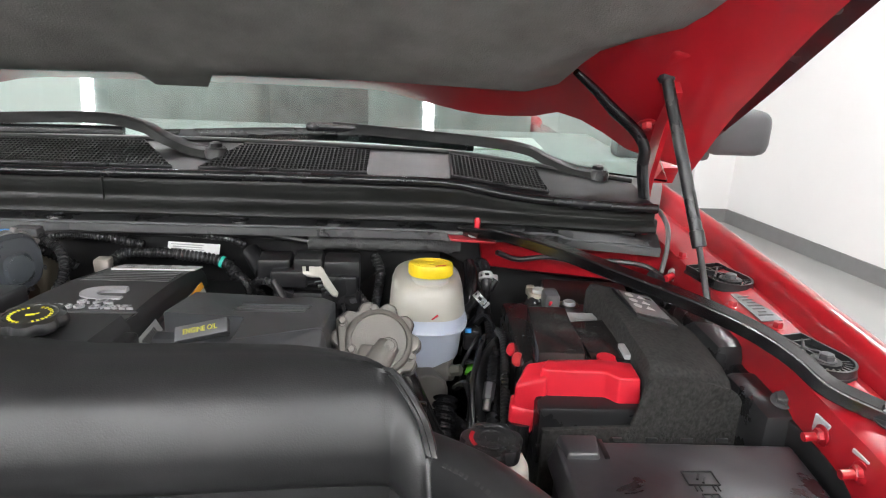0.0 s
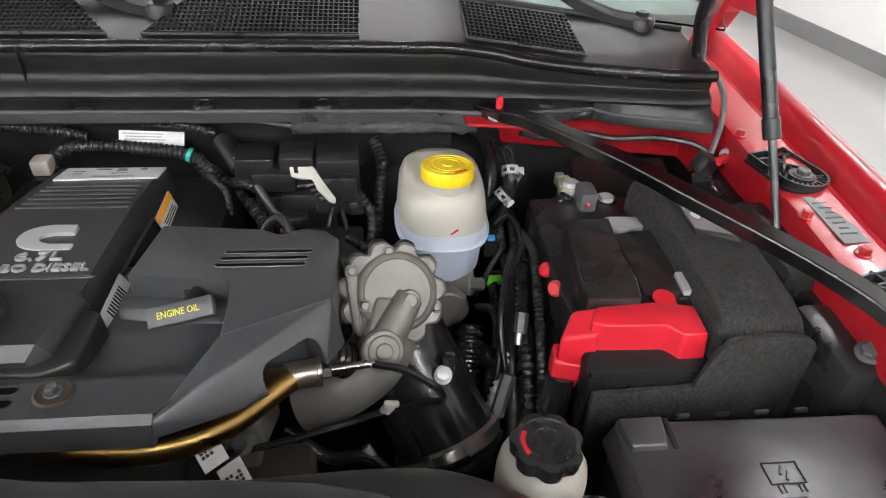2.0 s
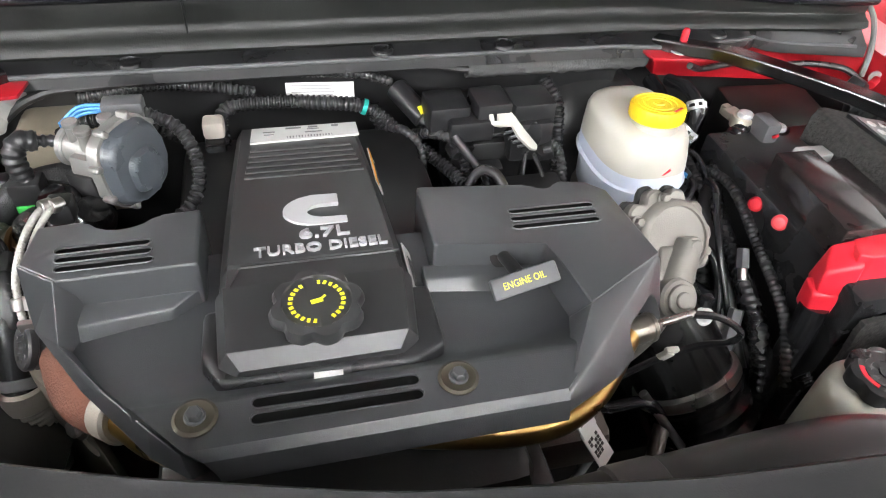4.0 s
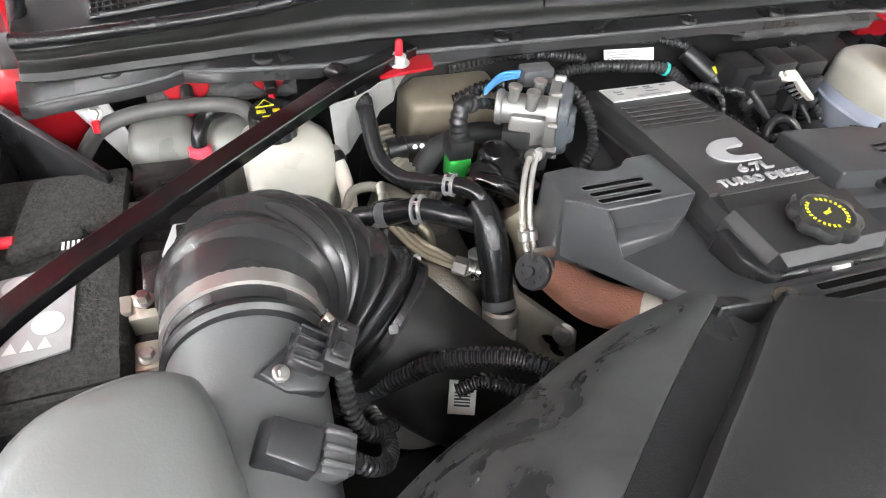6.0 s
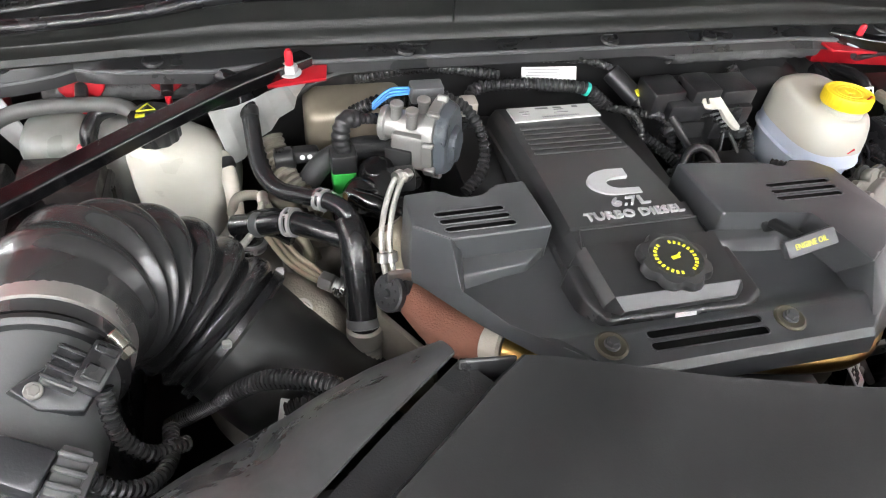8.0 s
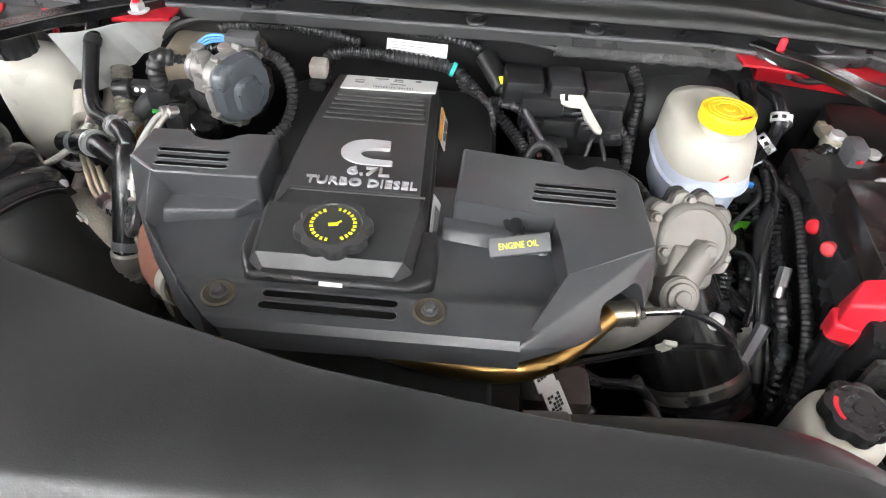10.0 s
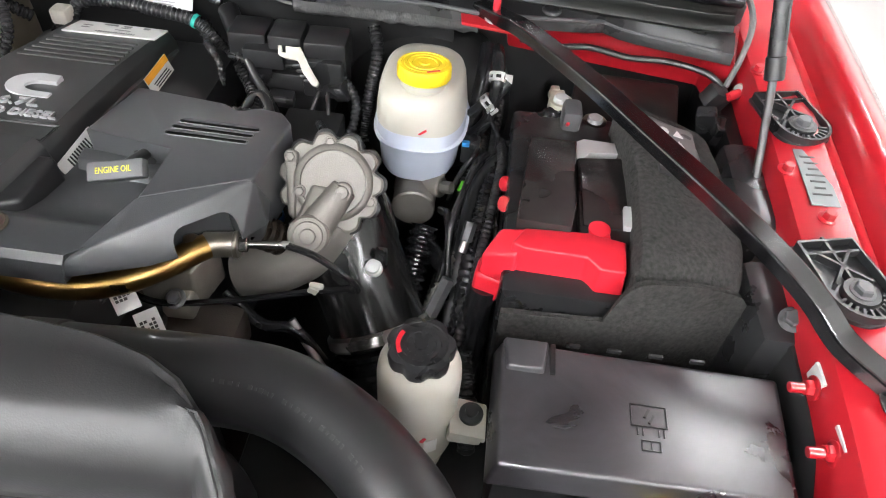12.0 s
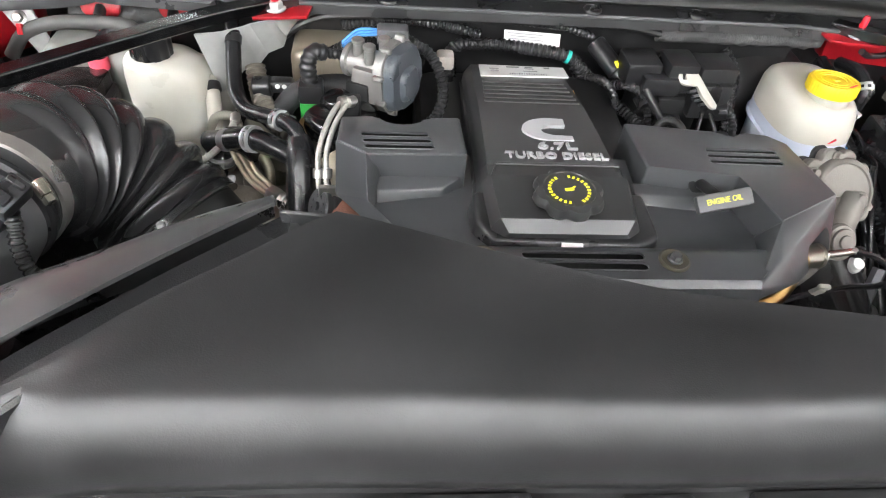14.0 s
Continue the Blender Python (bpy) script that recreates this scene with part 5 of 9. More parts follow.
# power steering reservoir
ps = thing("power_steering_reservoir", "off-white power steering reservoir with a black lobed cap", "reservoir")
bm = bmesh.new()
lathe(bm, [(0.022, 0.955), (0.027, 0.960), (0.028, 0.985), (0.0325, 0.990), (0.0345, 1.000), (0.0352, 1.03), (0.0357, 1.098), (0.0345, 1.109), (0.030, 1.117), (0.022, 1.121)], 32, Matrix.Translation((0.024, 0.492, 0)))
part("bottle", bm, WHITEP, ps)
pc = Matrix.Translation((0.024, 0.492, 1.122)) @ Matrix.Rotation(radians(10), 4, "Z")
bm = bmesh.new()
lathe(bm, [(0.026, 0), (0.0275, 0.001), (0.0285, 0.012), (0.0272, 0.0145), (0.0215, 0.0155), (0.0208, 0.0145), (0.0165, 0.0145), (0.016, 0.0155), (0.012, 0.0155), (0.0115, 0.0145), (0.006, 0.0145), (0.0055, 0.0155), (0.0005, 0.0155)], 98, pc, 0, 7, 0.12, (0.0, 0.0152))
ps_cap_ = part("cap", bm, PLASTIC, ps, "black lobed screw cap")
bm = bmesh.new()
for k in range(9):
    a = 2.45 + 0.13 * k
    box(bm, pc @ V((0.0185 * math.cos(a), 0.0185 * math.sin(a), 0.0149)), (0.0036, 0.0024, 0.0008), 0, 1, pc.to_3x3().to_4x4() @ Matrix.Rotation(a, 4, "Z"))
part("cap_print", bm, REDP, ps_cap_, "red print arc")
bm = bmesh.new()
prism(bm, [(0.052, 0.498), (0.085, 0.494), (0.086, 0.460), (0.055, 0.462)], 1.050, 1.056, 0.0015)
box(bm, (0.068, 0.479, 1.044), (0.03, 0.034, 0.012), 0.003)
part("bracket", bm, WHITEP, ps)
bm = bmesh.new()
lathe(bm, [(0.0105, 0), (0.0105, 0.004), (0.006, 0.006), (0.0055, 0.009), (0.003, 0.010)], 18, Matrix.Translation((0.072, 0.481, 1.0565)))
part("bolt", bm, DARK, ps)
bm = bmesh.new()
box(bm, (0.040, 0.4605, 1.030), (0.012, 0.0012, 0.020), 0, 1, Euler((0, 0, 0.5)).to_matrix().to_4x4())
part("label", bm, PAPER, ps)
bm = bmesh.new()
box(bm, (0.0335, 0.4565, 1.046), (0.003, 0.0012, 0.006), 0, 1, Euler((0, 0.5, 0.3)).to_matrix().to_4x4())
part("paint_mark", bm, REDP, ps)
bm = bmesh.new()
tube(bm, [(0.024, 0.492, 0.99), (0.022, 0.495, 0.93), (0.0, 0.52, 0.85)], 0.012, 12)
part("hose", bm, RUBBER, ps)

# fuse box
fuse = thing("fuse_box", "black plastic fuse box with a dusty sloping lid", "fuse box")
bm = bmesh.new()
box(bm, (0.205, 0.468, 1.045), (0.228, 0.112, 0.10), 0.006)
part("body", bm, PLASTIC, fuse)
# pale haze is dust plus a painted reflection of the bright room
LID = scuffed("dusty_black_lid_with_sheen", (0.012, 0.0105, 0.0125), (0.14, 0.138, 0.15), 0.24, 9.0, 0.36, 0.85, 0.4, 0.9)
bm = bmesh.new()
hexa(bm, [(0.084, 0.527, 1.086), (0.084, 0.407, 1.086), (0.325, 0.407, 1.086), (0.328, 0.527, 1.086)],
     [(0.090, 0.523, 1.114), (0.092, 0.413, 1.112), (0.313, 0.415, 1.110), (0.320, 0.520, 1.112)], 0.0035, 3)
part("lid", bm, LID, fuse, "dusty black lid with painted pale sheen")
bm = bmesh.new()
hexa(bm, [(0.090, 0.524, 1.112), (0.094, 0.494, 1.112), (0.126, 0.494, 1.112), (0.130, 0.524, 1.112)],
     [(0.092, 0.522, 1.121), (0.096, 0.496, 1.119), (0.124, 0.496, 1.119), (0.128, 0.522, 1.121)], 0.002)
part("raised_pad", bm, LID, fuse)
bm = bmesh.new()
box(bm, (0.1325, 0.510, 1.1135), (0.005, 0.030, 0.003), 0.001)
part("groove", bm, DARK, fuse)
bm = bmesh.new()
for c, s_ in (((0.208, 0.4855, 1.1128), (0.042, 0.0016, 0.0016)), ((0.208, 0.4585, 1.1128), (0.042, 0.0016, 0.0016)), ((0.1875, 0.472, 1.1128), (0.0016, 0.028, 0.0016)), ((0.2285, 0.472, 1.1128), (0.0016, 0.028, 0.0016)),
              ((0.194, 0.452, 1.1126), (0.0016, 0.010, 0.0016)), ((0.200, 0.452, 1.1126), (0.0016, 0.010, 0.0016)), ((0.218, 0.452, 1.1126), (0.0016, 0.010, 0.0016)), ((0.224, 0.452, 1.1126), (0.0016, 0.010, 0.0016)),
              ((0.208, 0.441, 1.1124), (0.022, 0.0014, 0.0016)), ((0.208, 0.429, 1.1124), (0.022, 0.0014, 0.0016)), ((0.1975, 0.435, 1.1124), (0.0014, 0.012, 0.0016)), ((0.2085, 0.435, 1.1124), (0.0014, 0.012, 0.0016)), ((0.2185, 0.435, 1.1124), (0.0014, 0.012, 0.0016))):
    box(bm, c, s_, 0.0003, 1)
box(bm, (0.206, 0.475, 1.1128), (0.003, 0.012, 0.0016), 0, 1, Euler((0, 0, -0.5)).to_matrix().to_4x4())
box(bm, (0.211, 0.468, 1.1128), (0.003, 0.012, 0.0016), 0, 1, Euler((0, 0, -0.5)).to_matrix().to_4x4())
for v in bm.verts:
    v.co.x, v.co.y = 0.208 + (v.co.x - 0.208) * 0.68, 0.462 + (v.co.y - 0.462) * 0.68
part("embossed_mark", bm, PLASTIC, fuse)
for xx in (0.16, 0.245):
    bm = bmesh.new()
    box(bm, (xx, 0.4045, 1.083), (0.024, 0.006, 0.004), 0.001)
    box(bm, (xx - 0.010, 0.4045, 1.072), (0.004, 0.006, 0.022), 0.001)
    box(bm, (xx + 0.010, 0.4045, 1.072), (0.004, 0.006, 0.022), 0.001)
    part("latch", bm, PLASTIC, fuse)
for i in range(4):
    bm = bmesh.new()
    box(bm, (0.15 + 0.035 * i, 0.5275, 1.112), (0.012, 0.003, 0.004), 0.0008)
    part("hinge_tab", bm, PLASTIC, fuse)

# washer filler with a yellow cap in front of the fuse box
wf = thing("washer_filler", "yellow washer fluid filler cap on a black neck", "filler cap")
bm = bmesh.new()
tube(bm, [(0.243, 0.36, 0.85), (0.243, 0.368, 0.98), (0.243, 0.374, 1.058)], 0.017, 16)
part("neck", bm, PLASTIC, wf)
bm = bmesh.new()
lathe(bm, [(0.020, 0), (0.026, 0.003), (0.027, 0.010), (0.025, 0.014), (0.001, 0.016)], 30, aim((0.243, 0.375, 1.058), (0, -0.1, 1)))
box(bm, (0.221, 0.381, 1.068), (0.022, 0.020, 0.006), 0.003)
part("cap", bm, YELLOW, wf, "yellow snap cap with a tab")
bm = bmesh.new()
box(bm, (0.247, 0.374, 1.0748), (0.014, 0.0014, 0.0008))
box(bm, (0.247, 0.368, 1.0748), (0.010, 0.0014, 0.0008))
part("print", bm, INK, wf)
bm = bmesh.new()
box(bm, (0.231, 0.364, 1.0740), (0.006, 0.003, 0.0008))
part("print_mark", bm, REDP, wf)

# battery
bat = thing("battery", "black battery wrapped in a charcoal felt blanket", "battery", "batteries")
bm = bmesh.new()
box(bm, (0.160, 0.72, 1.015), (0.150, 0.285, 0.20), 0.006)
part("case", bm, PLASTIC, bat)
# the pale dust colour also stands for reflections on the gloss plate
TOP = surface("brown_black_top_plate", (0.014, 0.011, 0.011), 0.2, rvary=0.04, bump=0.0, dust=0.25, dust_colour=(0.09, 0.085, 0.085), grain=120)
bm = bmesh.new()
prism(bm, [(0.093, 0.636), (0.144, 0.634), (0.150, 0.668), (0.146, 0.676), (0.147, 0.700), (0.152, 0.766), (0.103, 0.766)], 1.105, 1.149, 0.002)
part("terminal_cover", bm, TOP, bat, "brown-black plastic fuse cover, pale with dust and painted reflections")
bm = bmesh.new()
prism(bm, [(0.155, 0.634), (0.204, 0.636), (0.206, 0.770), (0.155, 0.762)], 1.112, 1.131, 0.003)
box(bm, (0.178, 0.70, 1.132), (0.040, 0.09, 0.004), 0.0015)
part("top_plate", bm, TOP, bat)
bm = bmesh.new()
prism(bm, [(0.156, 0.764), (0.164, 0.766), (0.170, 0.780), (0.208, 0.782), (0.210, 0.801), (0.165, 0.803), (0.156, 0.796)], 1.112, 1.126, 0.0015)
part("hold_down", bm, GREY, bat, "light grey plastic hold-down strap")
bm = bmesh.new()
prism(bm, [(0.196, 0.655), (0.207, 0.655), (0.207, 0.685), (0.198, 0.685)], 1.132, 1.138, 0.0012)
part("hold_down", bm, GREY, bat, "light grey plastic hold-down strap")


def post(x, y, z, rz):
    m = Matrix.Translation((x, y, z)) @ Matrix.Rotation(radians(rz), 4, "Z")
    bm = bmesh.new()
    lathe(bm, [(0.0095, -0.02), (0.0095, 0.006), (0.008, 0.008)], 18, m)
    part("post", bm, GREY, bat)
    bm = bmesh.new()
    lathe(bm, [(0.0145, -0.012), (0.0150, -0.010), (0.0150, 0.001), (0.0145, 0.003), (0.0100, 0.003), (0.0100, -0.012)], 20, m)
    box(bm, m @ V((0.019, 0, -0.005)), (0.018, 0.020, 0.010), 0.002, 2, m.to_3x3().to_4x4())
    box(bm, m @ V((0.030, 0.001, -0.005)), (0.010, 0.011, 0.013), 0.002, 2, m.to_3x3().to_4x4())
    part("clamp", bm, surface("tin_clamp", (0.62, 0.58, 0.48), 0.4, 0.7, bump=0.5), bat, "tin-plated clamp")


post(0.182, 0.856, 1.112, -8)
post(0.140, 0.872, 1.124, 100)
bm = bmesh.new()
box(bm, (0.152, 0.846, 1.122), (0.022, 0.034, 0.034), 0.006)
part("sensor", bm, SATIN, bat, "dark grey battery sensor block")
bm = bmesh.new()
cyl(bm, (0.146, 0.822, 1.128), (0.146, 0.816, 1.134), 0.002, 8)
part("sensor_led", bm, REDP, bat)
# felt blanket: a leaning flap over the outer side and a broad skirt
bm = bmesh.new()


def felt(u, v):
    y = 0.832 - 0.255 * u
    # profile across: upright inner wall, top, outer fall
    xs = [(0.196, 1.090), (0.197, 1.146), (0.201, 1.155), (0.210, 1.157), (0.258, 1.145), (0.296, 1.131), (0.305, 1.122), (0.308, 1.07), (0.310, 0.95)]
    p = xs[int(round(v * 8))]
    bulge = (0.014 if v > 0.5 else 0.008) * math.sin(math.pi * u)
    n_ = 0.0016 * noise.noise(V((u * 9, v * 7, 0.3)))
    lift = -0.045 * max(0.0, (u - 0.90) / 0.10) ** 2 if v > 0.2 else 0.0
    return (p[0] + bulge + n_, y + u * 0.26 * max(0.0, p[0] - 0.19), p[1] + n_ + lift * 0.3)


sheet(bm, felt, 40, 8, 0.006)
part("blanket", bm, FELT, bat, "charcoal felt insulation blanket")
bm = bmesh.new()


def felt_front(u, v):
    x = 0.088 + 0.222 * u
    top = lerp_at(x, [(0.088, 1.096), (0.182, 1.100), (0.192, 1.150), (0.21, 1.1545), (0.258, 1.1425), (0.296, 1.1285), (0.305, 1.119), (0.31, 1.11)])
    return (x, 0.572 + 0.26 * max(0.0, x - 0.19) - 0.003 * v - 0.002 * noise.noise(V((u * 6, v * 5, 2))), top + (0.93 - top) * v)


sheet(bm, felt_front, 24, 10, 0.006)
part("blanket_front", bm, FELT, bat, "charcoal felt blanket front")
bm = bmesh.new()
hexa(bm, [(0.228, 0.815, 1.13), (0.278, 0.805, 1.13), (0.284, 0.72, 1.12), (0.232, 0.725, 1.13)], [(0.228, 0.815, 1.1585), (0.278, 0.805, 1.1475), (0.284, 0.72, 1.1460), (0.232, 0.725, 1.1575)], 0.001)
part("blanket_window", bm, PLASTIC, bat)
bm = bmesh.new()
box(bm, (0.255, 0.768, 1.1535), (0.046, 0.075, 0.0012), 0, 1, Euler((0.0, 0.215, 0.0)).to_matrix().to_4x4())
part("warning_label", bm, surface("dim_foil_label", (0.12, 0.12, 0.12), 0.3, 0.2), bat, "dark warning label with white signs")
bm = bmesh.new()
for i, (dx, dy) in enumerate(((-0.012, 0.024), (0.004, 0.024), (-0.012, 0.006), (0.004, 0.006), (-0.012, -0.012), (0.004, -0.012))):
    sm = Matrix.Translation((0.255, 0.768, 1.1535)) @ Matrix.Rotation(0.215, 4, "Y") @ Matrix.Translation((dx, dy, 0.0008))
    if i % 2:
        prism(bm, [(-0.006, -0.005), (0.006, -0.005), (0.0, 0.006)], 0, 0.0006, 0, 1, sm)
    else:
        lathe(bm, [(0.0058, 0), (0.0058, 0.0006), (0.001, 0.0007)], 14, sm)
part("warning_sign", bm, PAPER, bat)
# red terminal boot
bm = bmesh.new()
hexa(bm, [(0.088, 0.606, 1.100), (0.098, 0.602, 1.100), (0.160, 0.600, 1.100), (0.170, 0.586, 1.098), (0.196, 0.586, 1.098), (0.200, 0.636, 1.106), (0.160, 0.640, 1.106), (0.096, 0.638, 1.106)],
     [(0.090, 0.610, 1.144), (0.102, 0.605, 1.144), (0.158, 0.603, 1.144), (0.170, 0.592, 1.142), (0.193, 0.592, 1.142), (0.196, 0.632, 1.140), (0.160, 0.638, 1.141), (0.102, 0.632, 1.143)], 0.0022, 3)
hexa(bm, [(0.062, 0.606, 1.086), (0.098, 0.598, 1.086), (0.106, 0.630, 1.094), (0.074, 0.636, 1.096)],
     [(0.064, 0.612, 1.122), (0.096, 0.602, 1.136), (0.106, 0.632, 1.1435), (0.080, 0.634, 1.138)], 0.004, 3)
hexa(bm, [(0.058, 0.602, 1.070), (0.082, 0.596, 1.068), (0.090, 0.618, 1.074), (0.062, 0.624, 1.074)],
     [(0.060, 0.606, 1.100), (0.090, 0.600, 1.098), (0.096, 0.622, 1.102), (0.064, 0.628, 1.104)], 0.004, 3)
part("terminal_boot", bm, REDP, bat, "bright red plastic terminal boot")
bm = bmesh.new()
lathe(bm, [(0.0035, -0.002), (0.0105, -0.002), (0.0105, 0.001), (0.0035, 0.001)], 18, Matrix.Translation((0.172, 0.646, 1.139)))
box(bm, (0.172, 0.640, 1.1375), (0.020, 0.012, 0.003), 0.001)
part("boot_tab", bm, REDP, bat)
bm = bmesh.new()
tube(bm, [(0.072, 0.608, 1.080), (0.068, 0.602, 1.04), (0.064, 0.600, 0.95), (0.05, 0.60, 0.86)], 0.014, 12)
part("cable", bm, RUBBER, bat)
for y, z in ((0.704, 1.104), (0.744, 1.097)):
    bm = bmesh.new()
    lathe(bm, [(0.006, -0.008), (0.0075, -0.002), (0.0085, 0), (0.0085, 0.008), (0.006, 0.0105), (0.001, 0.011)], 20, aim((0.088, y, z), (-0.75, -0.5, 0.4)))
    part("fuse_button", bm, surface("coral_plastic", (0.75, 0.06, 0.07), 0.4) if y < 0.72 else REDP, bat, "red plastic terminal cap")
bm = bmesh.new()
box(bm, (0.335, 0.60, 1.03), (0.05, 0.10, 0.19), 0.012)
part("tray", bm, PLASTIC, bat, "black plastic battery tray wall")
bm = bmesh.new()
hexa(bm, [(0.150, 0.868, 1.0), (0.285, 0.868, 1.0), (0.300, 0.972, 1.0), (0.165, 0.972, 1.0)], [(0.150, 0.868, 1.110), (0.285, 0.868, 1.106), (0.300, 0.972, 1.108), (0.165, 0.972, 1.112)], 0.005)
part("tray_back", bm, COWLM, bat, "dusty black plastic shelf behind the battery")
bm = bmesh.new()
box(bm, (0.335, 0.74, 1.06), (0.05, 0.14, 0.17), 0.015)
part("tray_side", bm, PLASTIC, bat)
bm = bmesh.new()
bolt(bm, (0.338, 0.572, 1.130), (-0.3, -0.3, 1), 0.008, 0.007)
part("tray_bolt", bm, SATIN, bat)

# battery cables and dark looms between battery and brake reservoir
def hose(name, pts, r, m, label, cat="hose", group="", n=12, ribs=0.0, pitch=0.006, ends=None, partname="tube"):
    t = thing(name, label, cat, group)
    bm = bmesh.new()
    tube(bm, pts, r, n, 8, ribs=ribs, pitch=pitch)
    part(partname, bm, m, t)
    if ends:
        for p, d, rr, mm in ends:
            bm = bmesh.new()
            cyl(bm, V(p) - V(d).normalized() * 0.006, V(p) + V(d).normalized() * 0.006, rr, 16)
            part("clamp", bm, mm, t)
    return t


hose("battery_cable", [(0.146, 0.868, 1.118), (0.110, 0.850, 1.100), (0.075, 0.80, 1.07), (0.062, 0.73, 1.05), (0.055, 0.66, 1.03), (0.05, 0.60, 0.98), (0.03, 0.56, 0.88)], 0.0115, RUBBER, "thick black cable along the battery", "cable", "battery cables", ribs=0.12, pitch=0.008)
hose("battery_cable", [(0.128, 0.86, 1.108), (0.098, 0.83, 1.09), (0.055, 0.78, 1.06), (0.045, 0.70, 1.03), (0.04, 0.62, 0.97)], 0.009, PLASTIC, "thick black cable along the battery", "cable", "battery cables")
hose("coolant_hose", [(0.058, 0.93, 1.150), (0.060, 0.89, 1.160), (0.062, 0.866, 1.148), (0.060, 0.860, 1.120), (0.055, 0.860, 1.094), (0.040, 0.858, 1.072), (0.02, 0.855, 1.05)], 0.008, RUBBER, "thin black hose with a bright clamp", "hose", "small hoses")
hose("coolant_hose", [(0.045, 0.95, 1.14), (0.045, 0.91, 1.13), (0.040, 0.885, 1.09), (0.03, 0.86, 1.03)], 0.010, RUBBER, "thin black hose with a bright clamp", "hose", "small hoses")
for i, (x, y, z) in enumerate(((0.035, 0.72, 1.02), (0.02, 0.68, 0.99), (0.05, 0.76, 1.04))):
    hose("wire_loom", [(x + 0.02, y + 0.15, z + 0.05), (x + 0.015, y + 0.05, z + 0.03), (x, y, z), (x - 0.02, y - 0.08, z - 0.06)], 0.006, PLASTIC, "corrugated black wire loom in the engine bay", "cable", "wire looms", ribs=0.2)
tag = thing("clip", "lime green plastic clip on a brake line", "clip")
bm = bmesh.new()
hexa(bm, [(0.030, 0.792, 1.034), (0.050, 0.800, 1.030), (0.058, 0.812, 1.036), (0.035, 0.806, 1.038)], [(0.030, 0.790, 1.040), (0.050, 0.798, 1.038), (0.060, 0.812, 1.046), (0.035, 0.806, 1.044)], 0.001)
part("leaf", bm, LIME, tag)
hose("brake_line", [(0.034, 0.794, 1.030), (0.06, 0.79, 1.026), (0.08, 0.77, 1.02), (0.085, 0.70, 0.98)], 0.0028, STEEL, "thin steel brake line", "pipe", n=8)
hose("brake_line", [(0.02, 0.80, 1.012), (0.03, 0.79, 1.06), (0.045, 0.80, 1.085), (0.05, 0.83, 1.07), (0.05, 0.85, 1.0)], 0.0028, DARK, "thin black brake line", "pipe", n=8)
cn = thing("connector", "black connector block with a blue lock", "connector")
bm = bmesh.new()
box(bm, (0.040, 0.825, 1.075), (0.022, 0.02, 0.03), 0.003)
part("body", bm, PLASTIC, cn)
bm = bmesh.new()
box(bm, (0.034, 0.812, 1.092), (0.009, 0.006, 0.006), 0.001)
part("lock", bm, BLUE, cn, "blue lock")

# silver exhaust valve housing beside the cover
egr = thing("exhaust_valve", "silver cast aluminium valve housing with scalloped rim", "valve")
axis = V((0.12, -0.78, 0.62)).normalized()
em = aim((-0.086, 0.654, 1.146), axis)
bm = bmesh.new()
lathe(bm, [(0.0480, -0.012), (0.0500, -0.010), (0.0500, -0.001), (0.0475, 0.001), (0.02, 0.001)], 132, em, 0, 11, 0.15)
part("rim", bm, ALU, egr, "scalloped cast rim")
bm = bmesh.new()
lathe(bm, [(0.0520, -0.018), (0.0535, -0.016), (0.0535, -0.0130), (0.052, -0.012)], 132, em, 0, 11, 0.15)
part("gasket", bm, DARK, egr, "dark gasket plate")
bm = bmesh.new()
lathe(bm, [(0.0375, 0.000), (0.037, 0.008), (0.0345, 0.011), (0.031, 0.012), (0.030, 0.010), (0.012, 0.010)], 48, em @ Matrix.Translation((0.003, 0.002, 0)))
cyl(bm, em @ V((0.012, -0.006, 0.008)), em @ V((0.012, -0.006, 0.022)), 0.0095, 24)
cyl(bm, em @ V((0.012, -0.006, 0.021)), em @ V((0.012, -0.006, 0.025)), 0.0062, 16)
cyl(bm, em @ V((-0.018, -0.046, -0.010)), em @ V((-0.018, -0.046, 0.030)), 0.0195, 28)
cyl(bm, em @ V((-0.018, -0.046, 0.030)), em @ V((-0.018, -0.046, 0.034)), 0.014, 24)
cyl(bm, em @ V((-0.018, -0.046, 0.033)), em @ V((-0.018, -0.046, 0.037)), 0.0075, 18)
cyl(bm, em @ V((0.014, -0.002, 0.012)), em @ V((-0.018, -0.046, 0.014)), 0.0125, 24, 0.0175)
hexa(bm, [em @ V(p) for p in ((-0.036, -0.046, -0.008), (0.000, -0.046, -0.008), (0.022, -0.002, -0.004), (-0.020, 0.004, -0.004))], [em @ V(p) for p in ((-0.034, -0.044, 0.022), (-0.003, -0.042, 0.022), (0.020, -0.006, 0.012), (-0.016, 0.000, 0.012))], 0.003)
hexa(bm, [em @ V(p) for p in ((-0.040, -0.03, -0.012), (-0.032, -0.036, -0.012), (-0.028, 0.032, -0.012), (-0.042, 0.034, -0.012))], [em @ V(p) for p in ((-0.040, -0.03, 0.006), (-0.034, -0.034, 0.006), (-0.030, 0.030, 0.010), (-0.042, 0.032, 0.010))], 0.003)
part("housing", bm, ALU, egr, "cast aluminium housing")
for px, py, pz in ((-0.036, 0.026, 0.010), (-0.028, -0.006, 0.010), (0.038, -0.016, 0.0), (0.0, 0.040, 0.002)):
    bm = bmesh.new()
    p = em @ V((px, py, pz))
    bolt(bm, p, axis, 0.0045, 0.005, 1.35)
    part("bolt", bm, ALU, egr)
bm = bmesh.new()
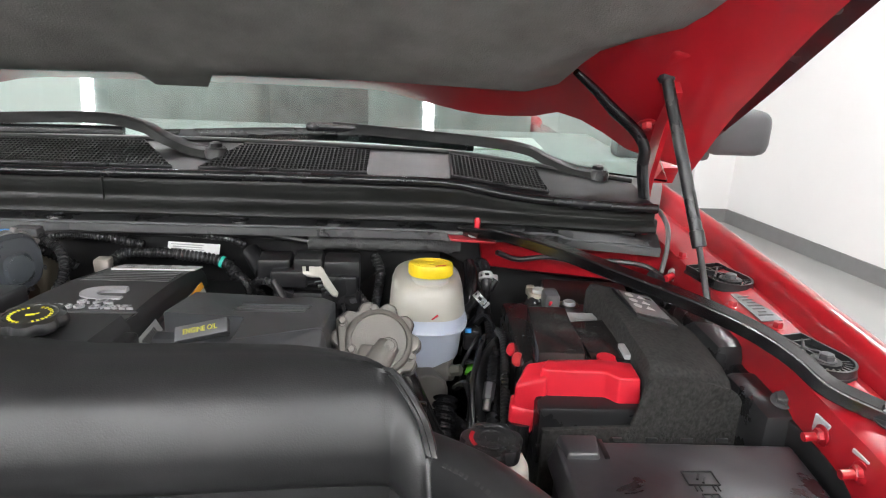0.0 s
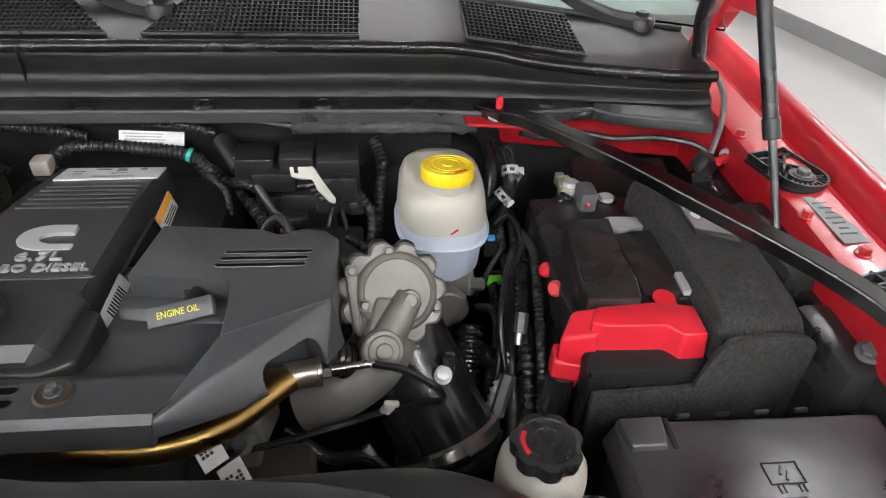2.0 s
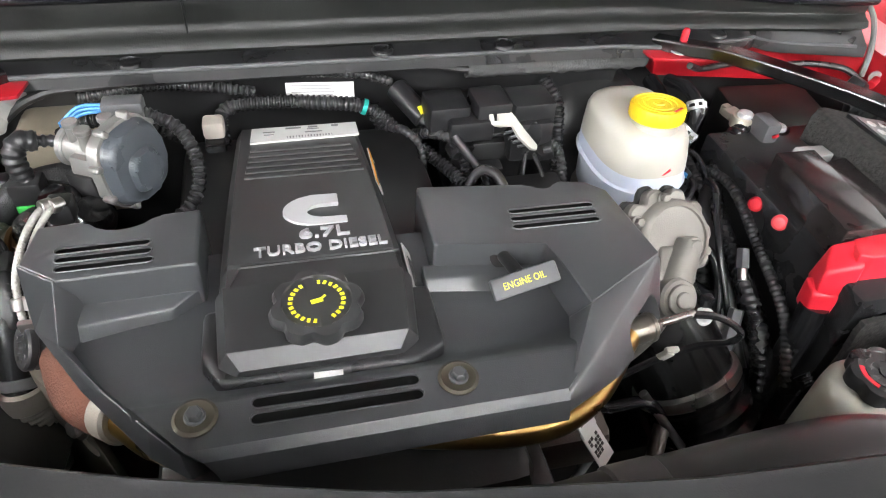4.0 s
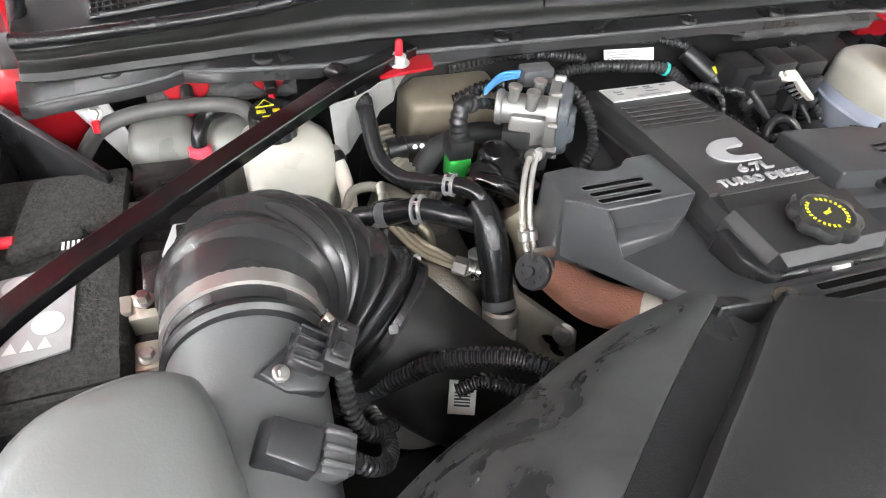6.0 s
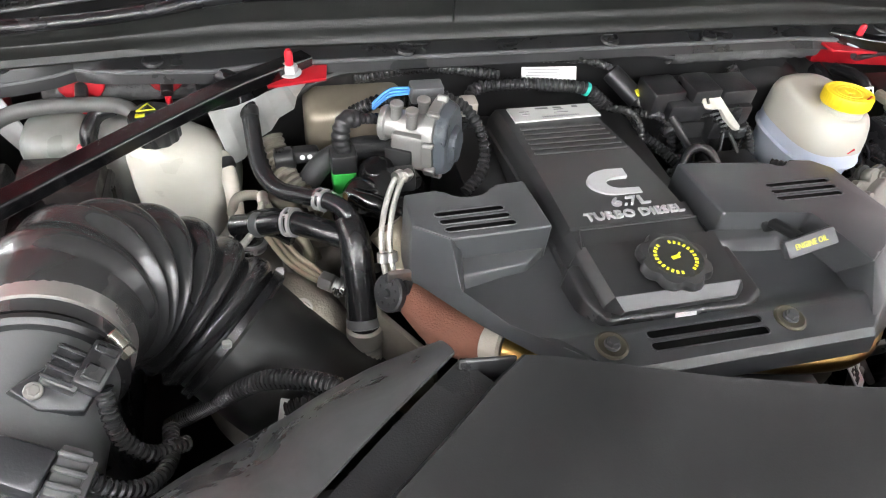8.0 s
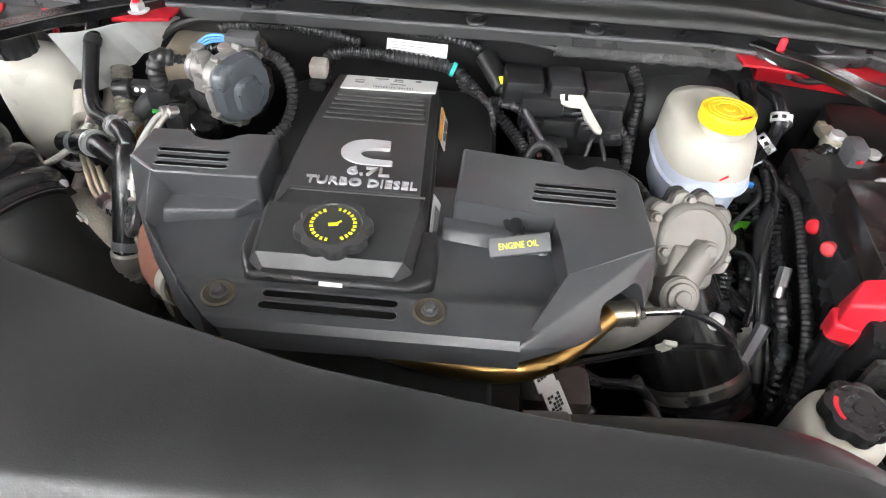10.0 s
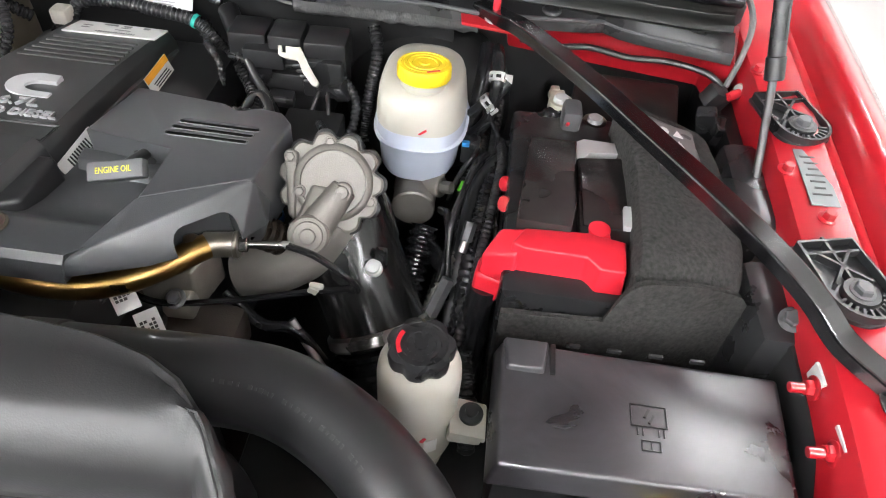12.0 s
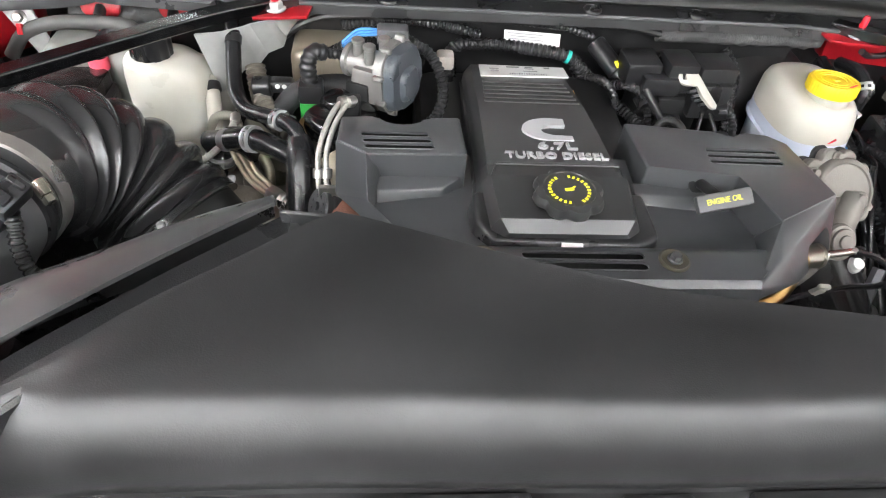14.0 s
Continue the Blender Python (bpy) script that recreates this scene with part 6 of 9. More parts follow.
tube(bm, [(-0.085, 0.665, 1.10), (-0.105, 0.638, 1.078), (-0.14, 0.622, 1.058), (-0.175, 0.620, 1.045)], lambda u: 0.033 - 0.004 * u, 28)
part("pipe", bm, ALU, egr, "cast aluminium crossover pipe")
bm = bmesh.new()
cyl(bm, (-0.145, 0.650, 1.100), (-0.146, 0.646, 1.122), 0.008, 14)
part("sensor", bm, PLASTIC, egr)
bm = bmesh.new()
cyl(bm, (-0.1445, 0.652, 1.092), (-0.145, 0.650, 1.100), 0.009, 14)
part("sensor_ring", bm, BLUE, egr)

# heat-stained pipe with its sensor
bp_ = thing("exhaust_pipe", "heat-stained golden steel pipe along the cover's front", "pipe")
bm = bmesh.new()
tube(bm, [(-0.50, 0.555, 1.090), (-0.45, 0.545, 1.110), (-0.38, 0.529, 1.128), (-0.32, 0.512, 1.135), (-0.28, 0.506, 1.137), (-0.25, 0.510, 1.135), (-0.222, 0.524, 1.132), (-0.200, 0.543, 1.131), (-0.182, 0.562, 1.132), (-0.172, 0.572, 1.132)], lambda u: 0.0105 + 0.0008 * u, 18)
part("pipe", bm, BRASS, bp_)
bm = bmesh.new()
lathe(bm, [(0.0118, 0), (0.0128, 0.003), (0.0128, 0.008), (0.0110, 0.011)], 24, aim((-0.188, 0.566, 1.131), (0.9, 0.35, 0.02)))
part("collar", bm, surface("heat_tinted_steel", (0.35, 0.27, 0.19), 0.3, 1.0, vary=0.4), bp_)
bm = bmesh.new()
cyl(bm, (-0.176, 0.574, 1.131), (-0.148, 0.579, 1.131), 0.0112, 24)
cyl(bm, (-0.150, 0.5785, 1.131), (-0.146, 0.579, 1.131), 0.0124, 24)
part("sleeve", bm, surface("tinted_sleeve", (0.36, 0.33, 0.28), 0.36, 0.9, bump=0.0, vary=0.3), bp_, "bright steel sleeve")
bm = bmesh.new()
cyl(bm, (-0.147, 0.579, 1.131), (-0.139, 0.5805, 1.131), 0.0070, 6)
cyl(bm, (-0.139, 0.5805, 1.131), (-0.104, 0.586, 1.131), 0.0036, 12)
part("sensor_nut", bm, STEEL, bp_, "hexagon sensor nut")
for ob in bp_.children:
    ob.data.transform(Matrix.Translation((0.0, -0.014, 0.013)))
hose("bellows_hose", [(-0.215, 0.640, 1.110), (-0.190, 0.615, 1.128), (-0.160, 0.605, 1.128), (-0.130, 0.622, 1.095)], 0.017, surface("brown_black_bellows", (0.020, 0.014, 0.010), 0.25, 0.2, bump=0.05), "dark brown corrugated hose behind the arched skirt", "hose", ribs=0.16, pitch=0.009, n=20)
hose("sensor_wire", [(-0.106, 0.571, 1.144), (-0.080, 0.568, 1.138), (-0.052, 0.566, 1.116), (-0.046, 0.575, 1.09), (-0.06, 0.59, 1.07), (-0.10, 0.592, 1.056), (-0.17, 0.575, 1.05), (-0.23, 0.555, 1.058), (-0.258, 0.55, 1.075)], 0.0033, RUBBER, "thin black sensor wire", "cable", n=8)
wt = thing("cable_tag", "white code tag on a wire", "tag", "code tags")
bm = bmesh.new()
box(bm, (0, 0, 0), (0.020, 0.034, 0.0015), 0.0004, 1)
part("tag", bm, PAPER, wt)
bm = bmesh.new()
for i in range(4):
    for j in range(5):
        if (i * 7 + j * 3) % 5 != 1:
            box(bm, (-0.006 + 0.0034 * i, -0.006 + 0.0034 * j, 0.0009), (0.0026, 0.0026, 0.0006))
part("print", bm, INK, wt)
wt.matrix_basis = pose(-0.228, 0.507, 1.132, 50, 0, 42)
copy_thing(wt, pose(-0.209, 0.50, 1.095, 45, 0, 40))
wc = thing("clip", "off-white plastic wire clip", "clip")
bm = bmesh.new()
box(bm, (-0.094, 0.591, 1.062), (0.010, 0.006, 0.016), 0.002, 2, Euler((0.3, 0.4, 0)).to_matrix().to_4x4())
box(bm, (-0.090, 0.590, 1.070), (0.014, 0.006, 0.006), 0.002, 2, Euler((0.3, 0.1, 0)).to_matrix().to_4x4())
part("body", bm, WHITEP, wc)

# black intake pipe with bellows below the reservoir
it = thing("intake_pipe", "glossy black intake pipe with a rubber bellows", "pipe")
bm = bmesh.new()
tube(bm, [(-0.095, 0.70, 1.085), (-0.078, 0.672, 1.058), (-0.052, 0.638, 1.015), (-0.030, 0.608, 0.975)], 0.052, 36)
part("pipe", bm, surface("glossy_black_pipe", (0.012, 0.012, 0.012), 0.2, bump=0.0), it)
bm = bmesh.new()
tube(bm, [(-0.033, 0.612, 0.980), (-0.015, 0.585, 0.945), (0.0, 0.56, 0.90)], 0.055, 28, ribs=0.14, pitch=0.018)
part("bellows", bm, RUBBER, it)
bm = bmesh.new()
cyl(bm, (-0.036, 0.617, 0.986), (-0.030, 0.607, 0.974), 0.0570, 32)
part("clamp", bm, STEEL, it, "steel band clamp")
hose("corrugated_hose", [(0.0, 0.72, 1.04), (-0.005, 0.69, 1.015), (-0.010, 0.66, 0.985), (-0.012, 0.63, 0.94)], 0.016, RUBBER, "black corrugated hose under the reservoir", "hose", ribs=0.25, pitch=0.010, n=16)
hose("fuel_line", [(0.045, 0.70, 1.03), (0.025, 0.66, 1.005), (0.010, 0.63, 0.97), (0.005, 0.61, 0.93)], 0.0075, BRAID, "grey ribbed fuel line", "hose", ribs=0.2, pitch=0.008)
ws = thing("wire_clip", "white plastic plug on a black bracket", "clip")
bm = bmesh.new()
lathe(bm, [(0.009, 0), (0.009, 0.008), (0.007, 0.010), (0.0065, 0.016), (0.003, 0.018)], 16, aim((-0.040, 0.625, 1.065), (0, -0.5, 0.85)))
part("plug", bm, PAPER, ws)
bm = bmesh.new()
box(bm, (-0.034, 0.632, 1.072), (0.012, 0.01, 0.03), 0.002)
part("bracket", bm, PLASTIC, ws)

LOOM_ = surface("ribbed_loom_black", (0.016, 0.016, 0.017), 0.27, bump=0.1)
# fat radiator hose
HOSE = [(-0.32, 0.415, 1.150), (-0.24, 0.415, 1.163), (-0.15, 0.418, 1.166), (-0.09, 0.419, 1.166), (-0.055, 0.413, 1.165), (-0.018, 0.397, 1.160), (0.012, 0.376, 1.154), (0.042, 0.345, 1.143), (0.064, 0.29, 1.115), (0.07, 0.20, 1.06)]
hose("radiator_hose", HOSE, 0.0305, surface("printed_black_hose", (0.021, 0.021, 0.022), 0.33, rvary=0.06, bump=0.05, spec=0.6), "thick black rubber radiator hose with worn grey print", "hose", n=28)
hb = thing("hose_band", "grey rubber band on the radiator hose", "band")
bm = bmesh.new()
cyl(bm, (-0.252, 0.415, 1.162), (-0.215, 0.4155, 1.1645), 0.0322, 28)
part("band", bm, surface("taupe_rubber", (0.06, 0.053, 0.053), 0.5), hb)
fan = thing("fan_shroud", "dark fan and pulleys in front of the engine", "fan shroud")
bm = bmesh.new()
lathe(bm, [(0.17, 0), (0.20, 0.01), (0.20, 0.09), (0.19, 0.10), (0.185, 0.02), (0.17, 0.01)], 40, aim((-0.33, 0.36, 0.90), (0, 1, 0)))
part("shroud", bm, DARK, fan)
bm = bmesh.new()
cyl(bm, (-0.30, 0.50, 1.03), (-0.30, 0.46, 1.03), 0.045, 28)
cyl(bm, (-0.22, 0.50, 0.96), (-0.22, 0.45, 0.96), 0.04, 28)
part("pulley", bm, ALU, fan)
bm = bmesh.new()
box(bm, (-0.21, 0.56, 1.01), (0.10, 0.05, 0.05), 0.012)
cyl(bm, (-0.13, 0.50, 0.94), (-0.09, 0.56, 0.99), 0.008, 10)
part("bracket", bm, surface("grubby_alloy", (0.10, 0.085, 0.075), 0.45, 0.5, bump=0.4), fan)
BEIGE = surface("beige_casting", (0.30, 0.275, 0.24), 0.45, 0.45, bump=0.5, vary=0.25)
alt = thing("alternator", "pale cast alternator under the front of the engine cover", "alternator")
bm = bmesh.new()
lathe(bm, [(0.040, -0.004), (0.056, 0.0), (0.058, 0.010), (0.058, 0.042), (0.050, 0.055), (0.030, 0.058)], 40, aim((-0.365, 0.535, 1.050), (0, 1, 0)))
part("body", bm, BEIGE, alt)
for k in range(14):
    a = 2 * math.pi * k / 14
    bm = bmesh.new()
    box(bm, (-0.365 + 0.049 * math.cos(a), 0.5335, 1.050 + 0.049 * math.sin(a)), (0.012, 0.004, 0.005), 0.001, 1, Matrix.Rotation(-a, 4, "Y"))
    part("vent", bm, DARK, alt)
bm = bmesh.new()
lathe(bm, [(0.012, -0.03), (0.030, -0.028), (0.027, -0.020), (0.030, -0.012), (0.012, -0.008)], 32, aim((-0.365, 0.535, 1.050), (0, 1, 0)))
part("pulley", bm, STEEL, alt)
shelf = thing("engine_bracket", "beige cast bracket with a step below the pipe", "bracket")
bm = bmesh.new()
hexa(bm, [(-0.285, 0.575, 1.025), (-0.205, 0.575, 1.030), (-0.195, 0.62, 1.03), (-0.285, 0.62, 1.025)], [(-0.280, 0.572, 1.078), (-0.205, 0.572, 1.086), (-0.195, 0.62, 1.09), (-0.280, 0.62, 1.08)], 0.005, 3)
hexa(bm, [(-0.240, 0.555, 1.030), (-0.205, 0.555, 1.034), (-0.205, 0.58, 1.034), (-0.240, 0.58, 1.03)], [(-0.236, 0.558, 1.052), (-0.208, 0.558, 1.056), (-0.208, 0.58, 1.06), (-0.236, 0.58, 1.056)], 0.004, 3)
part("casting", bm, BEIGE, shelf)
bm = bmesh.new()
bolt(bm, (-0.222, 0.562, 1.057), (0, -0.4, 0.9), 0.007, 0.007)
part("bolt", bm, SATIN, shelf)
brown = thing("tensioner_plate", "brown-black plate between the belt and the engine", "plate")
bm = bmesh.new()
hexa(bm, [(-0.345, 0.545, 0.99), (-0.270, 0.545, 1.00), (-0.262, 0.575, 1.0), (-0.345, 0.575, 0.99)], [(-0.338, 0.548, 1.030), (-0.268, 0.550, 1.060), (-0.260, 0.575, 1.065), (-0.338, 0.575, 1.035)], 0.004, 3)
part("plate", bm, surface("brown_black_plate", (0.07, 0.05, 0.04), 0.4, bump=0.3, vary=0.3), brown)
hose("wire_loom", [(-0.262, 0.530, 1.125), (-0.268, 0.527, 1.105), (-0.280, 0.527, 1.070), (-0.300, 0.530, 1.030), (-0.33, 0.53, 0.99)], 0.0085, LOOM_, "ribbed black loom hanging under the pipe", "cable", "deep hoses", ribs=0.22, pitch=0.005)
for i, (a, b) in enumerate((((-0.115, 0.575, 1.03), (-0.07, 0.545, 0.97)), ((-0.15, 0.56, 0.99), (-0.20, 0.53, 0.93)), ((-0.03, 0.60, 1.02), (-0.05, 0.60, 0.94)))):
    rod = thing("steel_rod", "grey steel rod low in the bay", "rod", "steel rods")
    bm = bmesh.new()
    cyl(bm, a, b, 0.0045, 10)
    part("rod", bm, STEEL if i == 0 else SATIN, rod)

# wiring along the red firewall and the plug cluster in the corner
hose("wire_loom", [(0.085, 0.935, 1.165), (0.12, 0.955, 1.148), (0.17, 0.958, 1.152), (0.22, 0.955, 1.146), (0.27, 0.945, 1.152), (0.315, 0.93, 1.150), (0.335, 0.915, 1.140)], 0.0042, PLASTIC, "thin black wire along the red firewall", "cable", "firewall wires", n=8)
hose("wire_loom", [(0.335, 0.915, 1.145), (0.345, 0.93, 1.175), (0.352, 0.955, 1.205), (0.345, 0.98, 1.225), (0.33, 0.99, 1.235)], 0.0038, surface("grey_wire", (0.12, 0.12, 0.12), 0.5), "thin grey wire rising to the hood hinge", "cable", "firewall wires", n=8)
for c, s_, a in (((0.325, 0.905, 1.135), (0.030, 0.022, 0.024), 0.4), ((0.318, 0.885, 1.115), (0.024, 0.020, 0.030), -0.3), ((0.335, 0.88, 1.10), (0.03, 0.03, 0.04), 0.2)):
    t = thing("connector", "black plastic plug in the bay corner", "connector", "corner plugs")
    bm = bmesh.new()
    box(bm, c, s_, 0.004, 2, Euler((0.2, a, a)).to_matrix().to_4x4())
    part("body", bm, PLASTIC, t)
rb = thing("bolt", "red painted bolt with a steel washer in the corner", "bolt")
bm = bmesh.new()
cyl(bm, (0.352, 0.905, 1.146), (0.335, 0.895, 1.143), 0.0055, 10)
part("stud", bm, REDP, rb)
bm = bmesh.new()
cyl(bm, (0.354, 0.906, 1.1465), (0.349, 0.903, 1.1455), 0.011, 12)
part("washer", bm, GREY, rb)
# worn print along the radiator hose
rh = bpy.data.objects["radiator_hose"]
PRINT = surface("worn_grey_print", (0.04, 0.04, 0.04), 0.5, bump=0.0)
line_ = spline(HOSE, 16)
for i in range(26):
    k = 44 + 2 * i
    p, d = line_[k], (line_[k + 1] - line_[k]).normalized()
    n_ = d.cross(V((0, 0, 1))).normalized() * 0.50 + V((0, 0, 0.86))
    n_ = (n_ - d * n_.dot(d)).normalized()
    if i % 6 == 4:
        continue
    bm = bmesh.new()
    box(bm, (0, 0, 0), (0.0030 if i % 3 else 0.0016, 0.0032 if i % 2 else 0.0024, 0.0004))
    side = n_.cross(d)
    rot = Matrix((d, side, n_)).transposed().to_4x4()
    for v in bm.verts:
        v.co = p + n_ * 0.0306 + rot @ v.co
    part("print_mark", bm, PRINT, rh)
# dense dark hoses and wires between valve, reservoir and battery
for i, (pts, rr, mm, rib_) in enumerate((
        ([(0.015, 0.75, 1.04), (0.025, 0.72, 1.06), (0.03, 0.69, 1.04), (0.02, 0.65, 0.99)], 0.005, RUBBER, 0),
        ([(0.06, 0.80, 1.09), (0.05, 0.77, 1.10), (0.04, 0.74, 1.085), (0.03, 0.70, 1.06), (0.035, 0.65, 1.0)], 0.004, RUBBER, 0),
        ([(0.075, 0.84, 1.08), (0.078, 0.78, 1.095), (0.07, 0.70, 1.075), (0.06, 0.62, 1.05), (0.05, 0.57, 1.0)], 0.006, PLASTIC, 0.2),
        ([(-0.09, 0.80, 1.08), (-0.07, 0.76, 1.075), (-0.045, 0.72, 1.065), (-0.03, 0.69, 1.05)], 0.006, RUBBER, 0),
        ([(-0.13, 0.78, 1.12), (-0.115, 0.75, 1.13), (-0.10, 0.73, 1.115), (-0.09, 0.71, 1.09)], 0.005, PLASTIC, 0.2),
        ([(0.0, 0.74, 1.0), (0.02, 0.70, 1.01), (0.05, 0.66, 1.0), (0.055, 0.60, 0.95)], 0.012, RUBBER, 0),
        ([(0.06, 0.57, 1.02), (0.07, 0.53, 1.0), (0.075, 0.50, 0.95)], 0.009, PLASTIC, 0.2),
        ([(-0.19, 0.60, 1.03), (-0.15, 0.58, 1.01), (-0.11, 0.57, 1.02), (-0.08, 0.56, 0.98)], 0.006, RUBBER, 0),
        ([(-0.28, 0.56, 1.06), (-0.275, 0.55, 1.03), (-0.28, 0.54, 0.98)], 0.009, PLASTIC, 0.25))):
    hose("wire_loom" if rib_ else "small_hose", pts, rr, mm, "corrugated black loom deep in the bay" if rib_ else "thin black rubber hose deep in the bay", "cable" if rib_ else "hose", "deep hoses", ribs=rib_)
for p, q, rr in (((0.035, 0.655, 1.03), (0.02, 0.63, 0.995), 0.008), ((0.052, 0.70, 1.075), (0.048, 0.685, 1.06), 0.007), ((0.018, 0.62, 0.99), (0.012, 0.61, 0.97), 0.009)):
    t = thing("fitting", "dull steel line fitting among the hoses", "fitting", "line fittings")
    bm = bmesh.new()
    cyl(bm, p, q, rr, 6)
    part("hexagon", bm, SATIN, t)
    bm = bmesh.new()
    cyl(bm, V(q), V(q) + (V(q) - V(p)) * 0.6, rr * 0.7, 12)
    part("nipple", bm, STEEL, t)
# ---------------------------------------------------------------- things on the passenger side
# ribbed intake elbow, grey sensor tube and air box
air = thing("air_box", "grey plastic air filter box with its outlet tube", "air box")
GREYP = surface("grey_moulded_plastic", (0.095, 0.098, 0.10), 0.40, bump=0.12, vary=0.08)
PALE = surface("pale_grey_lid", (0.112, 0.118, 0.115), 0.36, bump=0.08, vary=0.06)
bm = bmesh.new()
plan = [(-1.078, 0.08), (-1.066, 0.37), (-1.050, 0.452), (-1.029, 0.498), (-1.005, 0.526), (-0.965, 0.539), (-0.936, 0.538), (-0.920, 0.524), (-0.910, 0.480), (-0.904, 0.42), (-0.898, 0.08)]
levels = [(1.05, 0.0), (1.18, 0.0), (1.236, 0.003), (1.247, 0.008), (1.254, 0.017), (1.256, 0.032)]
rings = []
for z, ins in levels:
    line = [V((p[0], p[1], 0)) for p in plan]
    fine = spline(line, 4)
    c = V((-0.99, 0.30, 0))
    ring = []
    for p in fine:
        d = c - p
        ring.append((p.x + ins * max(-1, min(1, d.x / 0.08)), p.y + ins * max(-1, min(1, d.y / 0.2)), z - 0.04 * max(0, -1.02 - p.x)))
    rings.append(ring)
loft(bm, rings)
part("lid", bm, PALE, air, "pale grey smooth lid")
bm = bmesh.new()
box(bm, (-0.99, 0.32, 1.0), (0.22, 0.42, 0.16), 0.02)
box(bm, (-1.05, 0.42, 1.07), (0.06, 0.16, 0.03), 0.008)
for i in range(3):
    box(bm, (-1.05, 0.50 - 0.05 * i, 1.09), (0.05, 0.006, 0.04), 0.002)
part("base", bm, PLASTIC, air)
bm = bmesh.new()
tube(bm, [(-0.915, 0.34, 1.160), (-0.912, 0.45, 1.163), (-0.905, 0.53, 1.168), (-0.898, 0.592, 1.173)], lambda u: 0.056 - 0.003 * u, 40)
part("outlet_tube", bm, GREYP, air, "grey outlet tube")
bm = bmesh.new()
lathe(bm, [(0.055, 0), (0.0585, 0.003), (0.0585, 0.007), (0.055, 0.010)], 40, aim((-0.898, 0.572, 1.1755), (0.03, 0.99, -0.1)))
part("tube_bead", bm, PLASTIC, air)
SENSOR = surface("dark_sensor_plastic", (0.022, 0.0225, 0.025), 0.3, bump=0.1)
fm = Euler((0.25, 0.55, -0.35)).to_matrix().to_4x4()
bm = bmesh.new()
hexa(bm, [fm @ V(p) for p in ((-0.026, -0.016, -0.004), (-0.004, -0.022, -0.004), (0.022, -0.012, -0.004), (0.022, 0.016, -0.004), (-0.008, 0.018, -0.004))], [fm @ V(p) for p in ((-0.024, -0.014, 0.004), (-0.004, -0.019, 0.004), (0.020, -0.010, 0.004), (0.020, 0.014, 0.004), (-0.008, 0.015, 0.004))], 0.0015)
for v in bm.verts:
    v.co += V((-0.868, 0.536, 1.214))
part("sensor_flange", bm, SENSOR, air, "dark grey sensor flange")
bm = bmesh.new()
box(bm, (-0.862, 0.540, 1.224), (0.022, 0.026, 0.018), 0.002, 2, fm)
for k in range(4):
    box(bm, V((-0.862, 0.540, 1.224)) + fm @ V((-0.002, -0.010 + 0.0065 * k, 0.010)), (0.020, 0.0022, 0.005), 0.0005, 1, fm)
part("flow_sensor", bm, SENSOR, air, "dark grey flow sensor")
bm = bmesh.new()
box(bm, (-0.845, 0.538, 1.224), (0.018, 0.030, 0.022), 0.002, 2, fm)
box(bm, V((-0.845, 0.538, 1.224)) + fm @ V((0.0, -0.006, 0.012)), (0.012, 0.010, 0.006), 0.001, 1, fm)
box(bm, V((-0.845, 0.538, 1.224)) + fm @ V((0.0, 0.009, 0.012)), (0.014, 0.005, 0.005), 0.001, 1, fm)
part("plug", bm, PLASTIC, air, "black connector plug")
bm = bmesh.new()
bolt(bm, V((-0.868, 0.536, 1.214)) + fm @ V((-0.012, -0.010, 0.004)), fm @ V((0, 0, 1)), 0.0038, 0.004)
part("screw", bm, STEEL, air)
im = Euler((0.15, 0.55, -0.25)).to_matrix().to_4x4()
ic = V((-0.883, 0.480, 1.218))
bm = bmesh.new()
hexa(bm, [ic + im @ V(p) for p in ((-0.020, -0.012, -0.010), (0.016, -0.016, -0.010), (0.018, 0.016, -0.010), (-0.018, 0.016, -0.010))], [ic + im @ V(p) for p in ((-0.018, -0.010, 0.010), (0.014, -0.013, 0.010), (0.016, 0.014, 0.010), (-0.016, 0.014, 0.010))], 0.003)
part("temperature_sensor", bm, SENSOR, air, "dark grey temperature sensor")
bm = bmesh.new()
box(bm, ic + im @ V((0.004, -0.022, -0.010)), (0.026, 0.022, 0.006), 0.003, 2, im)
part("sensor_flange", bm, SENSOR, air)
bm = bmesh.new()
bolt(bm, ic + im @ V((0.010, -0.026, -0.007)), im @ V((0, 0, 1)), 0.0038, 0.004)
part("screw", bm, STEEL, air)
bm = bmesh.new()
box(bm, ic + im @ V((0.026, 0.004, -0.002)), (0.018, 0.030, 0.018), 0.002, 2, im)
for k in (-1, 0, 1):
    box(bm, ic + im @ V((0.026, 0.004 + 0.009 * k, 0.008)), (0.020, 0.0035, 0.006), 0.001, 1, im)
box(bm, ic + im @ V((0.037, 0.004, -0.002)), (0.006, 0.022, 0.012), 0.001, 1, im)
part("plug", bm, surface("mid_grey_plug", (0.075, 0.075, 0.078), 0.4), air, "grey connector plug")

elbow = thing("intake_elbow", "black rubber intake elbow with deep ribs and steel clamps", "hose")
path_ = spline([(-0.898, 0.585, 1.174), (-0.895, 0.625, 1.170), (-0.886, 0.662, 1.158), (-0.866, 0.690, 1.136), (-0.838, 0.702, 1.108), (-0.806, 0.695, 1.080), (-0.776, 0.675, 1.058)], 28)
bm = bmesh.new()


def rib(i, u):
    r = 0.0555 + 0.012 * min(1.0, u / 0.35)
    if 0.20 < u < 0.30:
        r += 0.005 * math.sin(math.pi * (u - 0.20) / 0.10)
    if u > 0.30:
        k = (u - 0.30) / 0.66 * 6.0
        r += 0.0125 * (abs(math.sin(math.pi * k)) ** 0.7 - 0.45) * min(1, (u - 0.30) / 0.06)
    return circ(r, 48)


